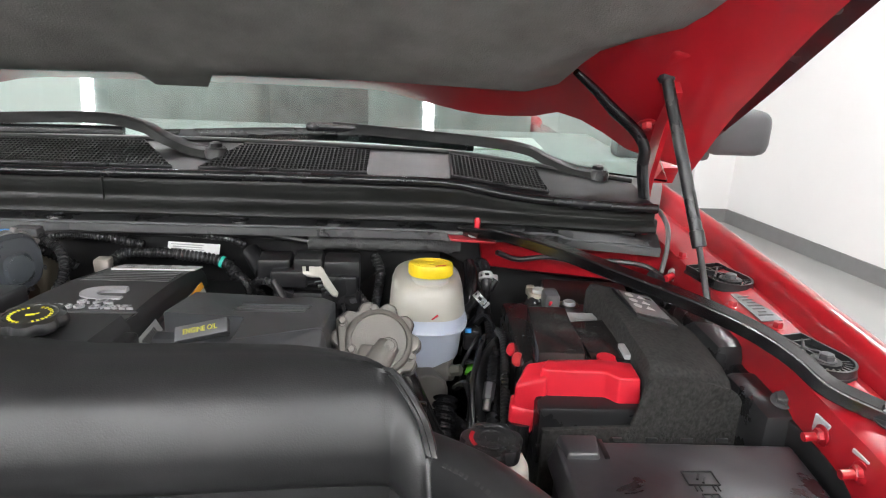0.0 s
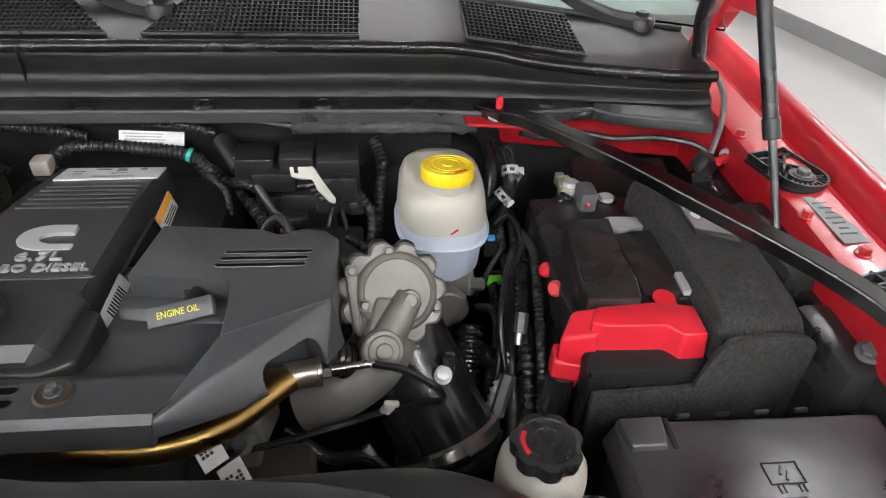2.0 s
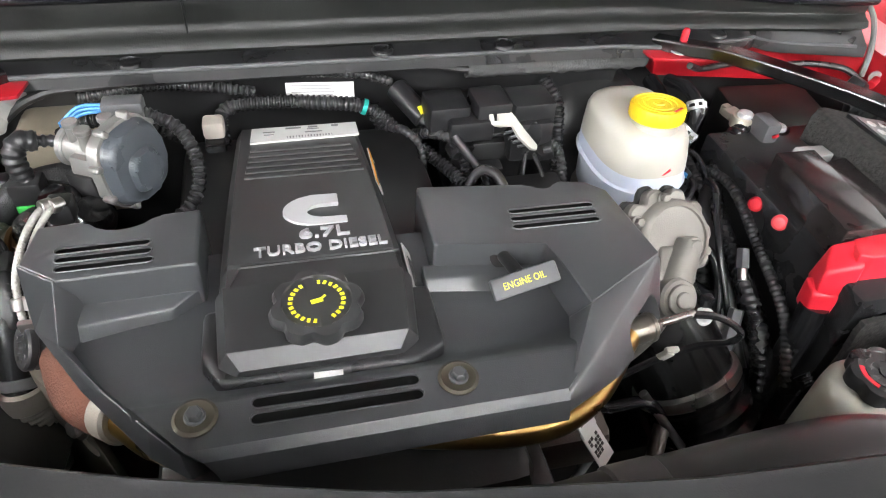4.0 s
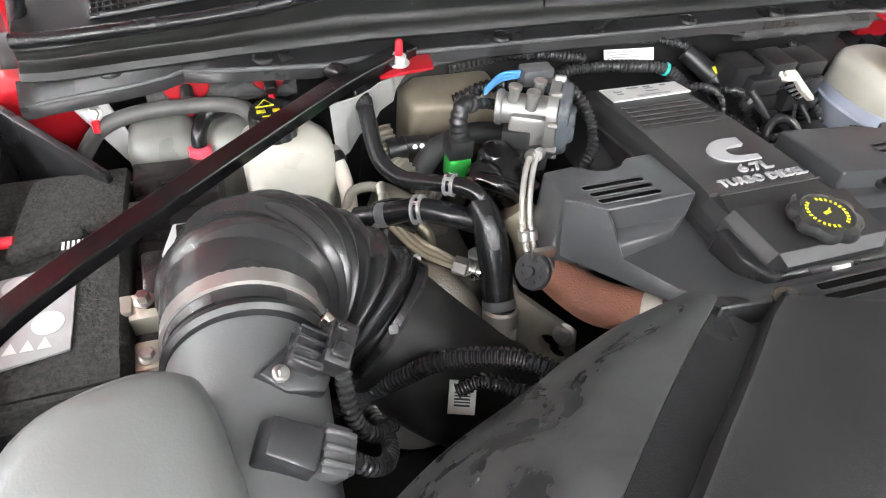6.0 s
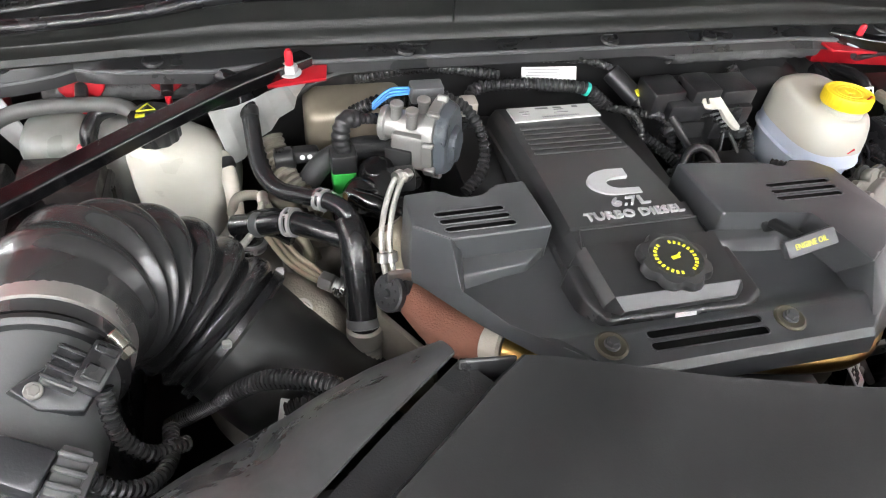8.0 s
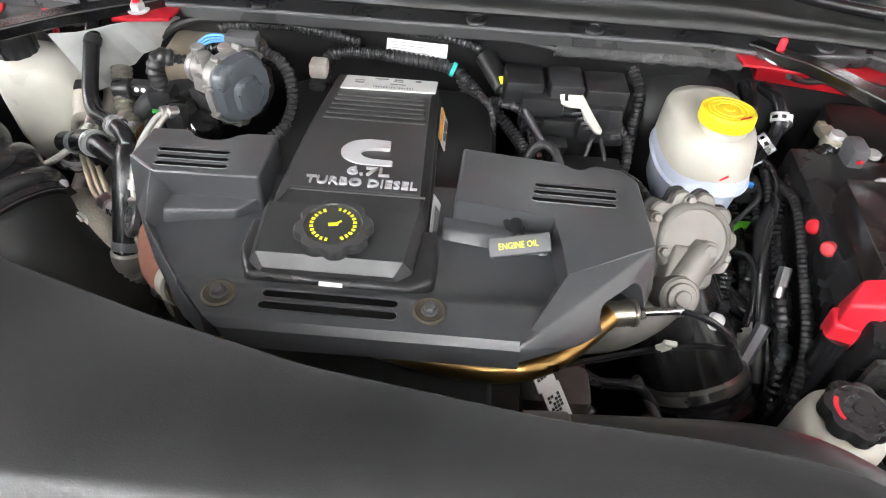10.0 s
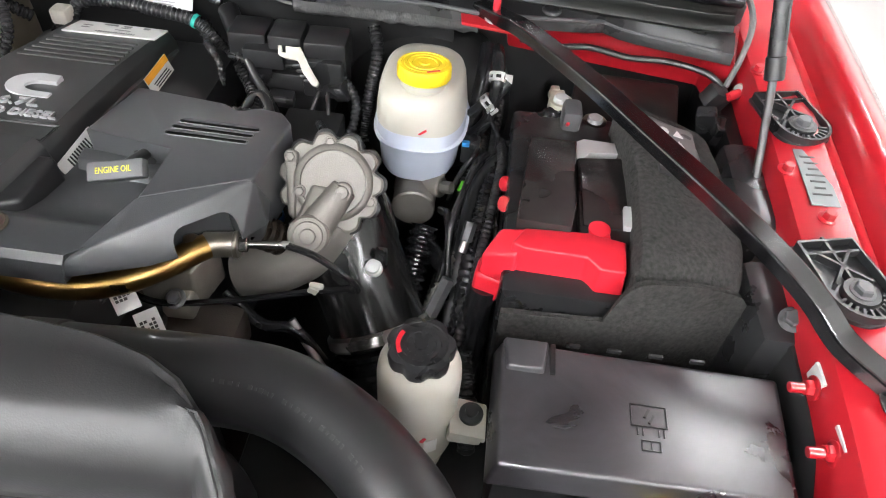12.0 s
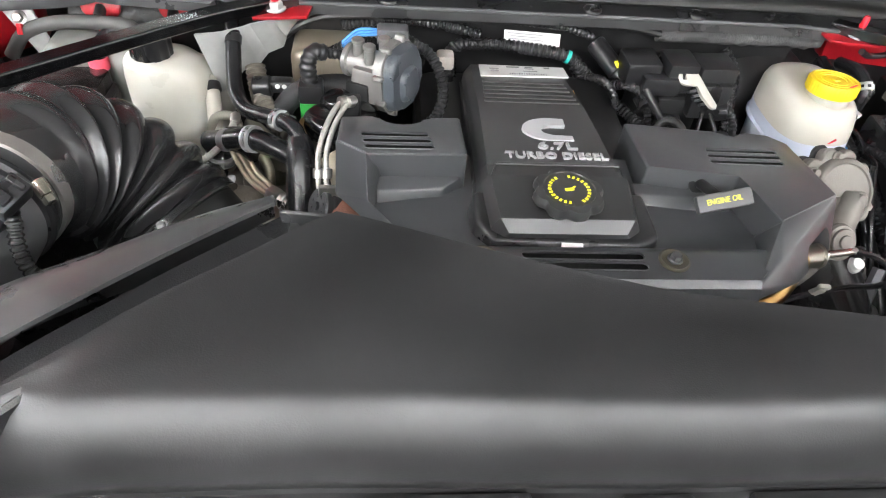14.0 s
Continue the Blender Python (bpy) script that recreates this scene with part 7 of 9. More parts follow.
sweep(bm, path_, rib)
part("duct", bm, surface("satin_black_rubber", (0.024, 0.024, 0.025), 0.25, bump=0.0, vary=0.1, rvary=0.06, spec=0.85), elbow, "ribbed black rubber duct")
bm = bmesh.new()
m0 = aim((-0.897, 0.594, 1.1735), (0.05, 0.98, -0.12))
lathe(bm, [(0.0575, -0.001), (0.0594, -0.0004), (0.0594, 0.0150), (0.0575, 0.0156)], 64, m0)
part("band_clamp", bm, surface("brushed_band", (0.50, 0.48, 0.46), 0.30, 0.8, bump=0.05), elbow, "bright steel band clamp")
for k, (a_, ln) in enumerate(((-1.83, 0.014), (-1.55, 0.022))):
    bm = bmesh.new()
    box(bm, m0 @ V((0.0593 * math.cos(a_), 0.0593 * math.sin(a_), 0.0065)), (0.0012, ln, 0.0045), 0.0004, 1, m0.to_3x3().to_4x4() @ Matrix.Rotation(a_, 4, "Z"))
    part("band_slot", bm, DARK, elbow)
bm = bmesh.new()
cyl(bm, (-0.846, 0.580, 1.205), (-0.838, 0.572, 1.196), 0.0065, 12)
cyl(bm, (-0.838, 0.572, 1.196), (-0.834, 0.568, 1.192), 0.0055, 6)
part("clamp_screw", bm, surface("nickel", (0.55, 0.52, 0.45), 0.25, 1.0), elbow)
bm = bmesh.new()
m1 = aim((-0.783, 0.680, 1.063), (0.72, -0.48, -0.5))
lathe(bm, [(0.0705, 0), (0.0725, 0.0006), (0.0725, 0.008), (0.0705, 0.0086)], 56, m1)
part("band_clamp", bm, RUBBER, elbow)
for a_ in (0.6, 2.2):
    bm = bmesh.new()
    p = m1 @ V((0.0735 * math.cos(a_), 0.0735 * math.sin(a_), 0.004))
    box(bm, p, (0.008, 0.006, 0.008), 0.002)
    part("clamp_tab", bm, GREY, elbow)
bm = bmesh.new()
tube(bm, [(-0.785, 0.682, 1.064), (-0.75, 0.655, 1.035), (-0.715, 0.635, 1.005), (-0.67, 0.63, 0.96)], 0.066, 36)
part("inlet_pipe", bm, surface("dull_black_pipe", (0.012, 0.012, 0.012), 0.45), elbow, "dull black turbo inlet pipe")

# second battery
b2 = thing("battery", "black battery under a charcoal felt blanket with white label", "battery", "batteries")
bm = bmesh.new()
box(bm, (-1.0, 0.75, 1.0), (0.21, 0.30, 0.20), 0.006)
part("case", bm, PLASTIC, b2)
bm = bmesh.new()


def felt2(u, v):
    xs = [(-0.987, 1.02), (-0.987, 1.10), (-0.988, 1.119), (-0.994, 1.126), (-1.03, 1.127), (-1.10, 1.125)]
    p = xs[int(round(v * 5))]
    n_ = 0.0016 * noise.noise(V((u * 9, v * 7, 4.3)))
    return (p[0] + n_, 0.885 - 0.26 * u, p[1] + n_)


sheet(bm, felt2, 36, 5, -0.006)
part("blanket", bm, FELT, b2, "charcoal felt insulation blanket")
bm = bmesh.new()
sheet(bm, lambda u, v: (-1.11 + 0.123 * u, 0.622 - 0.01 * v, 1.126 - 0.16 * v), 12, 8, 0.006)
part("blanket_front", bm, FELT, b2)
bm = bmesh.new()
hexa(bm, [(-1.081, 0.761, 1.128), (-1.020, 0.779, 1.128), (-1.018, 0.789, 1.128), (-0.986, 0.789, 1.128), (-0.981, 0.872, 1.128), (-1.068, 0.868, 1.128)], [(-1.080, 0.763, 1.141), (-1.021, 0.781, 1.141), (-1.019, 0.791, 1.141), (-0.988, 0.790, 1.140), (-0.983, 0.870, 1.139), (-1.067, 0.866, 1.139)], 0.003)
part("blanket_flap", bm, FELT, b2, "raised felt flap")
bm = bmesh.new()
hexa(bm, [(-1.09, 0.650, 1.127), (-1.028, 0.660, 1.127), (-1.026, 0.756, 1.127), (-1.092, 0.746, 1.127)], [(-1.09, 0.650, 1.1295), (-1.028, 0.660, 1.1295), (-1.026, 0.756, 1.1295), (-1.092, 0.746, 1.1295)])
label_ = part("label", bm, surface("pale_grey_label", (0.34, 0.34, 0.34), 0.35), b2, "pale grey warning label")
for x, y in ((-1.045, 0.690), (-1.070, 0.735)):
    bm = bmesh.new()
    lathe(bm, [(0.0105, 0), (0.012, 0), (0.012, 0.0006), (0.0105, 0.0006)], 24, Matrix.Translation((x, y, 1.1300)))
    part("ring_mark", bm, PAPER, label_)
    bm = bmesh.new()
    box(bm, (x, y, 1.1302), (0.010, 0.006, 0.0006))
    part("print", bm, PAPER, label_)
for i in range(3):
    bm = bmesh.new()
    prism(bm, [(-1.075 + 0.012 * i, 0.665), (-1.065 + 0.012 * i, 0.665), (-1.070 + 0.012 * i, 0.676)], 1.1297, 1.1303)
    part("warning_mark", bm, PAPER, label_)
bm = bmesh.new()
box(bm, (-1.045, 0.748, 1.1300), (0.020, 0.004, 0.0006))
part("print", bm, PAPER, label_)
bm = bmesh.new()
for i in range(7):
    box(bm, (-1.035 + 0.004 * i, 0.766, 1.1405), (0.0022, 0.010, 0.0006))
part("print", bm, PAPER, label_)
bm = bmesh.new()
box(bm, (-0.977, 0.700, 1.108), (0.024, 0.030, 0.024), 0.003)
box(bm, (-0.977, 0.655, 1.100), (0.020, 0.030, 0.020), 0.003)
box(bm, (-1.0, 0.70, 1.122), (0.03, 0.02, 0.006), 0.002)
part("clamp", bm, surface("tin_terminal", (0.6, 0.57, 0.48), 0.4, 0.7, bump=0.4), b2, "tin-plated terminal clamp")
bm = bmesh.new()
bolt(bm, (-0.976, 0.704, 1.120), (0, 0, 1), 0.006, 0.008, 1.5)
part("clamp_nut", bm, STEEL, b2)
bm = bmesh.new()
bolt(bm, (-0.976, 0.652, 1.110), (0, 0, 1), 0.006, 0.006, 1.5)
part("clamp_nut", bm, STEEL, b2)
bm = bmesh.new()
box(bm, (-0.958, 0.728, 1.110), (0.040, 0.075, 0.02), 0.004)
box(bm, (-0.940, 0.768, 1.116), (0.010, 0.03, 0.03), 0.002)
box(bm, (-0.955, 0.785, 1.09), (0.06, 0.05, 0.03), 0.004)
part("terminal_cover", bm, TOP, b2)
bm = bmesh.new()
hexa(bm, [(-0.960, 0.752, 1.10), (-0.940, 0.750, 1.10), (-0.936, 0.79, 1.10), (-0.948, 0.79, 1.10)], [(-0.960, 0.752, 1.124), (-0.940, 0.750, 1.124), (-0.936, 0.79, 1.126), (-0.948, 0.79, 1.126)], 0.002)
part("hold_down", bm, GREY, b2)
bm = bmesh.new()
box(bm, (-0.985, 0.825, 1.12), (0.03, 0.02, 0.004), 0.001)
part("hold_down", bm, GREY, b2)
bm = bmesh.new()
hexa(bm, [(-1.115, 0.958, 1.0), (-1.108, 0.964, 1.0), (-0.995, 0.850, 1.0), (-1.0, 0.844, 1.0)], [(-1.115, 0.958, 1.182), (-1.108, 0.964, 1.183), (-0.995, 0.850, 1.150), (-1.0, 0.844, 1.149)], 0.002)
hexa(bm, [(-1.122, 0.945, 1.0), (-1.108, 0.955, 1.0), (-1.094, 0.60, 1.0), (-1.106, 0.60, 1.0)], [(-1.122, 0.945, 1.182), (-1.108, 0.955, 1.183), (-1.094, 0.60, 1.158), (-1.106, 0.60, 1.158)], 0.002)
for i in range(3):
    box(bm, (-1.112, 0.925 - 0.016 * i, 1.182 - 0.004 * i), (0.022, 0.004, 0.006), 0.001)
part("tray", bm, PLASTIC, b2, "black plastic battery tray wall")
bm = bmesh.new()
bolt(bm, (-1.055, 0.915, 1.122), (0.5, -0.6, 0.3), 0.008, 0.006)
part("tray_bolt", bm, SATIN, b2)
for y in (0.785, 0.69):
    bm = bmesh.new()
    cyl(bm, (-1.105, y, 1.14), (-1.074, y - 0.003, 1.139), 0.0055, 10)
    bolt(bm, (-1.098, y, 1.14), (1, 0, 0), 0.008, 0.008, 1.3)
    part("red_stud", bm, REDP, b2, "red stud on the fender wall")

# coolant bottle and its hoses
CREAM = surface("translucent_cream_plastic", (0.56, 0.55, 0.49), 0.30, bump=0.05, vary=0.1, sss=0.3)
deg = thing("coolant_bottle", "translucent white coolant bottle with a black cap", "bottle")
bm = bmesh.new()
loft(bm, [soft_ring(-0.826, 0.885, 0.026, 0.026, 0.985, 36, 3.0), soft_ring(-0.826, 0.885, 0.038, 0.034, 1.010, 36, 3.0), soft_ring(-0.825, 0.885, 0.047, 0.040, 1.045, 36, 3.0), soft_ring(-0.824, 0.885, 0.050, 0.042, 1.10, 36, 3.0), soft_ring(-0.826, 0.884, 0.048, 0.041, 1.130, 36, 2.8), soft_ring(-0.832, 0.880, 0.040, 0.035, 1.146, 36, 2.4), soft_ring(-0.838, 0.878, 0.026, 0.026, 1.153, 36, 2.0)])
part("bottle", bm, CREAM, deg)
# rear chamber of the same bottle, its cream darkened to paint in shade
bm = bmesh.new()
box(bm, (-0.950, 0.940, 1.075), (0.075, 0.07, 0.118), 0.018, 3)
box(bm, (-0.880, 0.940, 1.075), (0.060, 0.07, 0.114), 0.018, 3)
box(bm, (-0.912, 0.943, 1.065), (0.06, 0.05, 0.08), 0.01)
part("rear_chamber", bm, surface("shaded_cream_bottle", (0.23, 0.235, 0.22), 0.3, bump=0.05, sss=0.3), deg, "translucent rear chamber, coloured darker for shade")
bm = bmesh.new()
dc = Matrix.Translation((-0.838, 0.878, 1.150))
lathe(bm, [(0.022, 0), (0.0245, 0.003), (0.0245, 0.024), (0.023, 0.029), (0.001, 0.0295)], 72, dc, 0, 12, 0.05)
deg_cap_ = part("cap", bm, PLASTIC, deg, "black cap with yellow warning print")
bm = bmesh.new()
tri_ = [(-0.853, 0.884), (-0.835, 0.886), (-0.843, 0.897)]
tube(bm, [(p[0], p[1], 1.1800) for p in tri_ + tri_[:1]], 0.0008, 5, 1, smooth=False)
box(bm, (-0.849, 0.876, 1.1800), (0.009, 0.005, 0.0008))
box(bm, (-0.834, 0.876, 1.1800), (0.007, 0.005, 0.0008))
box(bm, (-0.842, 0.867, 1.1800), (0.014, 0.0016, 0.0008))
part("cap_print", bm, YELINK, deg_cap_)
bm = bmesh.new()
lathe(bm, [(0.0265, 0), (0.0265, 0.003)], 28, Matrix.Translation((-0.838, 0.876, 1.147)))
part("seal_ring", bm, REDP, deg)
dk = thing("relay_box", "brown-black plastic box with a pink plug", "box")
bm = bmesh.new()
prism(bm, [(-0.985, 0.845), (-0.903, 0.838), (-0.900, 0.893), (-0.915, 0.905), (-0.935, 0.895), (-0.983, 0.903)], 1.03, 1.118, 0.003)
box(bm, (-0.945, 0.835, 1.06), (0.09, 0.01, 0.04), 0.002)
part("body", bm, TOP, dk)
bm = bmesh.new()
cyl(bm, (-0.915, 0.905, 1.112), (-0.915, 0.907, 1.126), 0.012, 16)
part("plug", bm, surface("pink_plastic", (0.8, 0.1, 0.15), 0.4), dk)
hose("overflow_hose", [(-1.035, 0.940, 1.105), (-1.01, 0.945, 1.135), (-0.97, 0.945, 1.150), (-0.91, 0.935, 1.158), (-0.87, 0.915, 1.165), (-0.852, 0.892, 1.160)], 0.0085, surface("grey_rubber", (0.07, 0.07, 0.068), 0.5), "dusty grey-black overflow hose", "hose")
hose("overflow_hose", [(-0.915, 0.907, 1.12), (-0.913, 0.914, 1.137), (-0.903, 0.928, 1.148), (-0.885, 0.93, 1.155)], 0.0082, RUBBER, "short black hose on the relay box", "hose")
hose("heater_hose", [(-0.83, 0.985, 1.165), (-0.80, 0.96, 1.185), (-0.77, 0.93, 1.190), (-0.748, 0.905, 1.188), (-0.742, 0.875, 1.170), (-0.738, 0.835, 1.136), (-0.722, 0.805, 1.128), (-0.695, 0.780, 1.136), (-0.672, 0.760, 1.143), (-0.659, 0.745, 1.141), (-0.655, 0.735, 1.125)], 0.0090, RUBBER, "black heater hose bent over the turbo", "hose", "heater hoses", n=16, ends=[((-0.742, 0.880, 1.173), (0, -0.8, -0.5), 0.0098, DARK)])
hose("heater_hose", [(-0.770, 0.800, 1.085), (-0.745, 0.785, 1.098), (-0.715, 0.770, 1.112), (-0.688, 0.752, 1.116), (-0.660, 0.738, 1.112)], 0.0125, RUBBER, "black heater hose with a spring clamp", "hose", "heater hoses", n=16, ends=[((-0.745, 0.785, 1.098), (0.8, -0.5, 0.4), 0.0135, SATIN)])
hose("heater_hose", [(-0.657, 0.744, 1.132), (-0.654, 0.724, 1.122), (-0.653, 0.697, 1.09), (-0.653, 0.664, 1.045)], lambda u: 0.0135 + 0.003 * min(1, u * 2), RUBBER, "fat black coolant hose going down", "hose", "heater hoses", n=20, ends=[((-0.653, 0.672, 1.056), (0, -0.6, -0.8), 0.0178, SATIN)])
fit_ = thing("pipe_fitting", "steel sleeve and braided joint under the hose", "fitting")
bm = bmesh.new()
cyl(bm, (-0.653, 0.668, 1.055), (-0.653, 0.662, 1.034), 0.0186, 20)
part("sleeve", bm, surface("dull_steel", (0.4, 0.38, 0.34), 0.4, 0.8, bump=0.3), fit_)
bm = bmesh.new()
tube(bm, [(-0.653, 0.662, 1.036), (-0.653, 0.645, 0.96)], 0.0172, 20, ribs=0.12, pitch=0.005)
part("braid", bm, BRAID, fit_)


def spring_clip(p, d, r, name="hose_clip"):
    """Two flat spring bands joined by bridges, with a pair of raised ears."""
    t = thing(name, "bright zinc spring clip on a hose", "clip", "hose clips")
    m = aim(p, d)
    m3 = m.to_3x3().to_4x4()
    bm = bmesh.new()
    for z in (-0.0052, 0.0022):
        lathe(bm, [(r + 0.0002, z), (r + 0.0014, z), (r + 0.0014, z + 0.003), (r + 0.0002, z + 0.003)], 28, m)
    for a in (0.9, 2.0, 3.4, 4.6):
        box(bm, m @ V(((r + 0.0007) * math.cos(a), (r + 0.0007) * math.sin(a), 0)), (0.0014, 0.004, 0.009), 0.0003, 1, m3 @ Matrix.Rotation(a, 4, "Z"))
    part("band", bm, ZINC, t)
    for a in (-0.25, -0.85):
        bm = bmesh.new()
        box(bm, m @ V(((r + 0.005) * math.cos(a), (r + 0.005) * math.sin(a), 0)), (0.010, 0.0022, 0.011), 0.0008, 1, m3 @ Matrix.Rotation(a, 4, "Z"))
        part("ear", bm, ZINC, t)


ZINC = surface("zinc_spring_steel", (0.62, 0.63, 0.63), 0.3, 0.75, bump=0.05)
spring_clip((-0.680, 0.768, 1.140), (0.7, -0.6, 0.2), 0.0105)
spring_clip((-0.712, 0.768, 1.113), (0.75, -0.5, 0.3), 0.0140)
spring_clip((-0.652, 0.722, 1.075), (0, -0.4, -0.9), 0.0160)
sp = thing("steel_pipe", "dull silver steel pipe beside the bottle", "pipe")
bm = bmesh.new()
tube(bm, [(-0.775, 0.945, 1.08), (-0.774, 0.925, 1.055), (-0.783, 0.885, 1.028), (-0.79, 0.86, 1.01), (-0.80, 0.82, 0.98)], 0.0125, 18)
part("pipe", bm, surface("silver_paint_pipe", (0.5, 0.49, 0.46), 0.35, 0.6), sp)
bm = bmesh.new()
cyl(bm, (-0.775, 0.948, 1.072), (-0.775, 0.94, 1.09), 0.0145, 16)
part("joint", bm, DARK, sp)
wb = thing("bracket", "pale grey jagged heat-shield bracket under the brace", "bracket")
bm = bmesh.new()
hang = [(-0.668, 0.958, 1.166), (-0.676, 0.950, 1.152), (-0.690, 0.940, 1.146), (-0.694, 0.934, 1.136), (-0.712, 0.924, 1.132), (-0.722, 0.915, 1.122), (-0.742, 0.902, 1.118), (-0.755, 0.898, 1.098), (-0.770, 0.894, 1.092)]
for i, (p, q) in enumerate(zip(hang, hang[1:])):
    up = [V((r[0] - 0.012, r[1] - 0.030, 1.186)) for r in (p, q)]
    lo = [V(p), V(q)]
    off = V((0.0015, 0.0018, 0.0005))
    ring = [lo[0], lo[1], up[1], up[0]]
    a_ = [bm.verts.new(r) for r in ring]
    b_ = [bm.verts.new(r + off) for r in ring]
    bm.faces.new(a_)
    bm.faces.new(b_[::-1])
    for k in range(4):
        bm.faces.new((a_[k], a_[(k + 1) % 4], b_[(k + 1) % 4], b_[k]))
bmesh.ops.remove_doubles(bm, verts=bm.verts[:], dist=0.0002)
part("plate", bm, surface("pale_grey_foil", (0.42, 0.43, 0.42), 0.4, 0.1, bump=0.3), wb)
wb2 = thing("bracket", "pale grey plastic bracket with a red tip", "bracket")
bm = bmesh.new()
hexa(bm, [(-1.035, 0.952, 1.166), (-1.0, 0.956, 1.166), (-0.975, 0.94, 1.10), (-0.99, 0.935, 1.095)], [(-1.035, 0.956, 1.168), (-1.0, 0.960, 1.168), (-0.975, 0.944, 1.103), (-0.99, 0.939, 1.098)], 0.001)
part("plate", bm, GREY, wb2)
bm = bmesh.new()
bolt(bm, (-1.012, 0.949, 1.152), (0, -0.8, 0.5), 0.006, 0.006)
part("bolt", bm, STEEL, wb2)
bm = bmesh.new()
cyl(bm, (-1.012, 0.943, 1.148), (-1.012, 0.938, 1.136), 0.004, 8)
part("tip", bm, REDP, wb2)

# red opening in the cowl lip with a clip, foam round it
for cx, rr in ((-0.918, 0.019), (-0.83, 0.014)):
    op = thing("firewall_opening", "red painted opening in the black firewall foam", "opening")
    bm = bmesh.new()
    prism(bm, [(rr * 1.3 * math.cos(a), rr * math.sin(a)) for a in np.linspace(0, 2 * math.pi, 17)[:-1]], 0, 0.003, 0.001, 1, Matrix.Translation((cx, 0.9655, 1.165)) @ Matrix.Rotation(radians(75), 4, "X"))
    part("panel", bm, RED, op)
    bm = bmesh.new()
    cyl(bm, (cx, 0.966, 1.163), (cx, 0.950, 1.156), 0.007, 12)
    part("plug", bm, DARK, op)
    bm = bmesh.new()
    cyl(bm, (cx, 0.952, 1.152), (cx, 0.949, 1.138), 0.0038, 10)
    part("tip", bm, REDP, op)


def foam(x0, x1, y, z, r, label):
    t = thing("foam_strip", label, "foam")
    bm = bmesh.new()
    n = 40
    line = [V((x0 + (x1 - x0) * i / n, y, z)) for i in range(n + 1)]
    sweep(bm, line, lambda i, u: [(a * (1 + 0.25 * noise.noise(V((i * 0.5, k, 1.0)))), b * (1 + 0.3 * noise.noise(V((i * 0.45, k, 5.0))))) for k, (a, b) in enumerate(circ(r, 12))])
    part("foam", bm, surface("grey_foam", (0.07, 0.07, 0.07), 0.9, bump=0.8, fine=300), t)


foam(-0.20, 0.03, 0.958, 1.172, 0.016, "crumpled dark grey foam strip under the cowl")
foam(-0.96, -0.80, 0.975, 1.148, 0.012, "crumpled black foam strip under the cowl")
black = thing("firewall_pad", "black moulded pad on the firewall", "pad")
bm = bmesh.new()


def padz(u, v):
    x = -0.72 + 0.72 * u
    zt = 1.186 - 0.012 * math.sin(u * 3.1) * 0
    arch = 0.02 * math.sin(math.pi * min(1, max(0, (u - 0.05) / 0.9)))
    return (x, 0.955 + 0.03 * v + 0.02 * v * v, zt - 0.25 * v)


sheet(bm, padz, 30, 8, -0.006)
part("pad", bm, DARK, black)
bm = bmesh.new()
tube(bm, [(-0.70, 0.945, 1.14), (-0.66, 0.945, 1.168), (-0.60, 0.945, 1.178), (-0.40, 0.945, 1.180), (-0.26, 0.945, 1.180), (-0.20, 0.945, 1.172)], 0.005, 8)
part("edge_bead", bm, PLASTIC, black)
lb = thing("label", "white printed label on the black firewall", "label")
lm = Matrix.Translation((-0.370, 0.949, 1.155)) @ Matrix.Rotation(radians(2.5), 4, "Y") @ Matrix.Rotation(radians(58), 4, "X")
bm = bmesh.new()
box(bm, (0, 0, 0), (0.076, 0.017, 0.0012), 0, 1)
for v in bm.verts:
    v.co = lm @ v.co
part("sheet", bm, PAPER, lb)
bm = bmesh.new()
for i in range(4):
    box(bm, (-0.010 + 0.001 * i, 0.005 - 0.0035 * i, 0.0008), (0.048 - 0.006 * (i % 2), 0.0014, 0.0006))
for v in bm.verts:
    v.co = lm @ v.co
part("print", bm, surface("grey_ink", (0.3, 0.3, 0.3), 0.5), lb)

# control unit with a white lever on the firewall, sensor beside it
cu_ = thing("control_unit", "black control unit with a white connector lever", "control unit")
bm = bmesh.new()
box(bm, (-0.185, 0.905, 1.136), (0.115, 0.06, 0.040), 0.012, 3)
part("body", bm, DARK, cu_)
bm = bmesh.new()
box(bm, (-0.215, 0.872, 1.143), (0.05, 0.03, 0.025), 0.004)
part("plug", bm, PLASTIC, cu_)
bm = bmesh.new()
box(bm, (-0.145, 0.880, 1.125), (0.05, 0.05, 0.05), 0.005)
part("plug", bm, PLASTIC, cu_)
bm = bmesh.new()
box(bm, (-0.19, 0.90, 1.08), (0.09, 0.06, 0.08), 0.01)
part("bracket", bm, DARK, cu_)
up_ = V((-0.012, 0.043, 0.045)).normalized()
right_ = V((1, 0.06, 0.0))
right_ = (right_ - up_ * right_.dot(up_)).normalized()
lv = Matrix.Translation((-0.172, 0.858, 1.146)) @ Matrix((right_, up_, right_.cross(up_))).transposed().to_4x4()
WHITEL = surface("dull_white_lever", (0.40, 0.39, 0.345), 0.4, bump=0.0)
bm = bmesh.new()
prism(bm, [(-0.022, 0.008), (-0.022, 0.026), (-0.017, 0.031), (-0.009, 0.0325), (-0.003, 0.027), (0.002, 0.020), (0.0065, 0.010), (0.010, -0.003), (0.0225, -0.027), (0.020, -0.032), (0.014, -0.0295), (0.004, -0.013), (0.001, 0.001), (-0.012, 0.003)], 0, 0.006, 0.0012, 2, lv)
hole = bmesh.new()
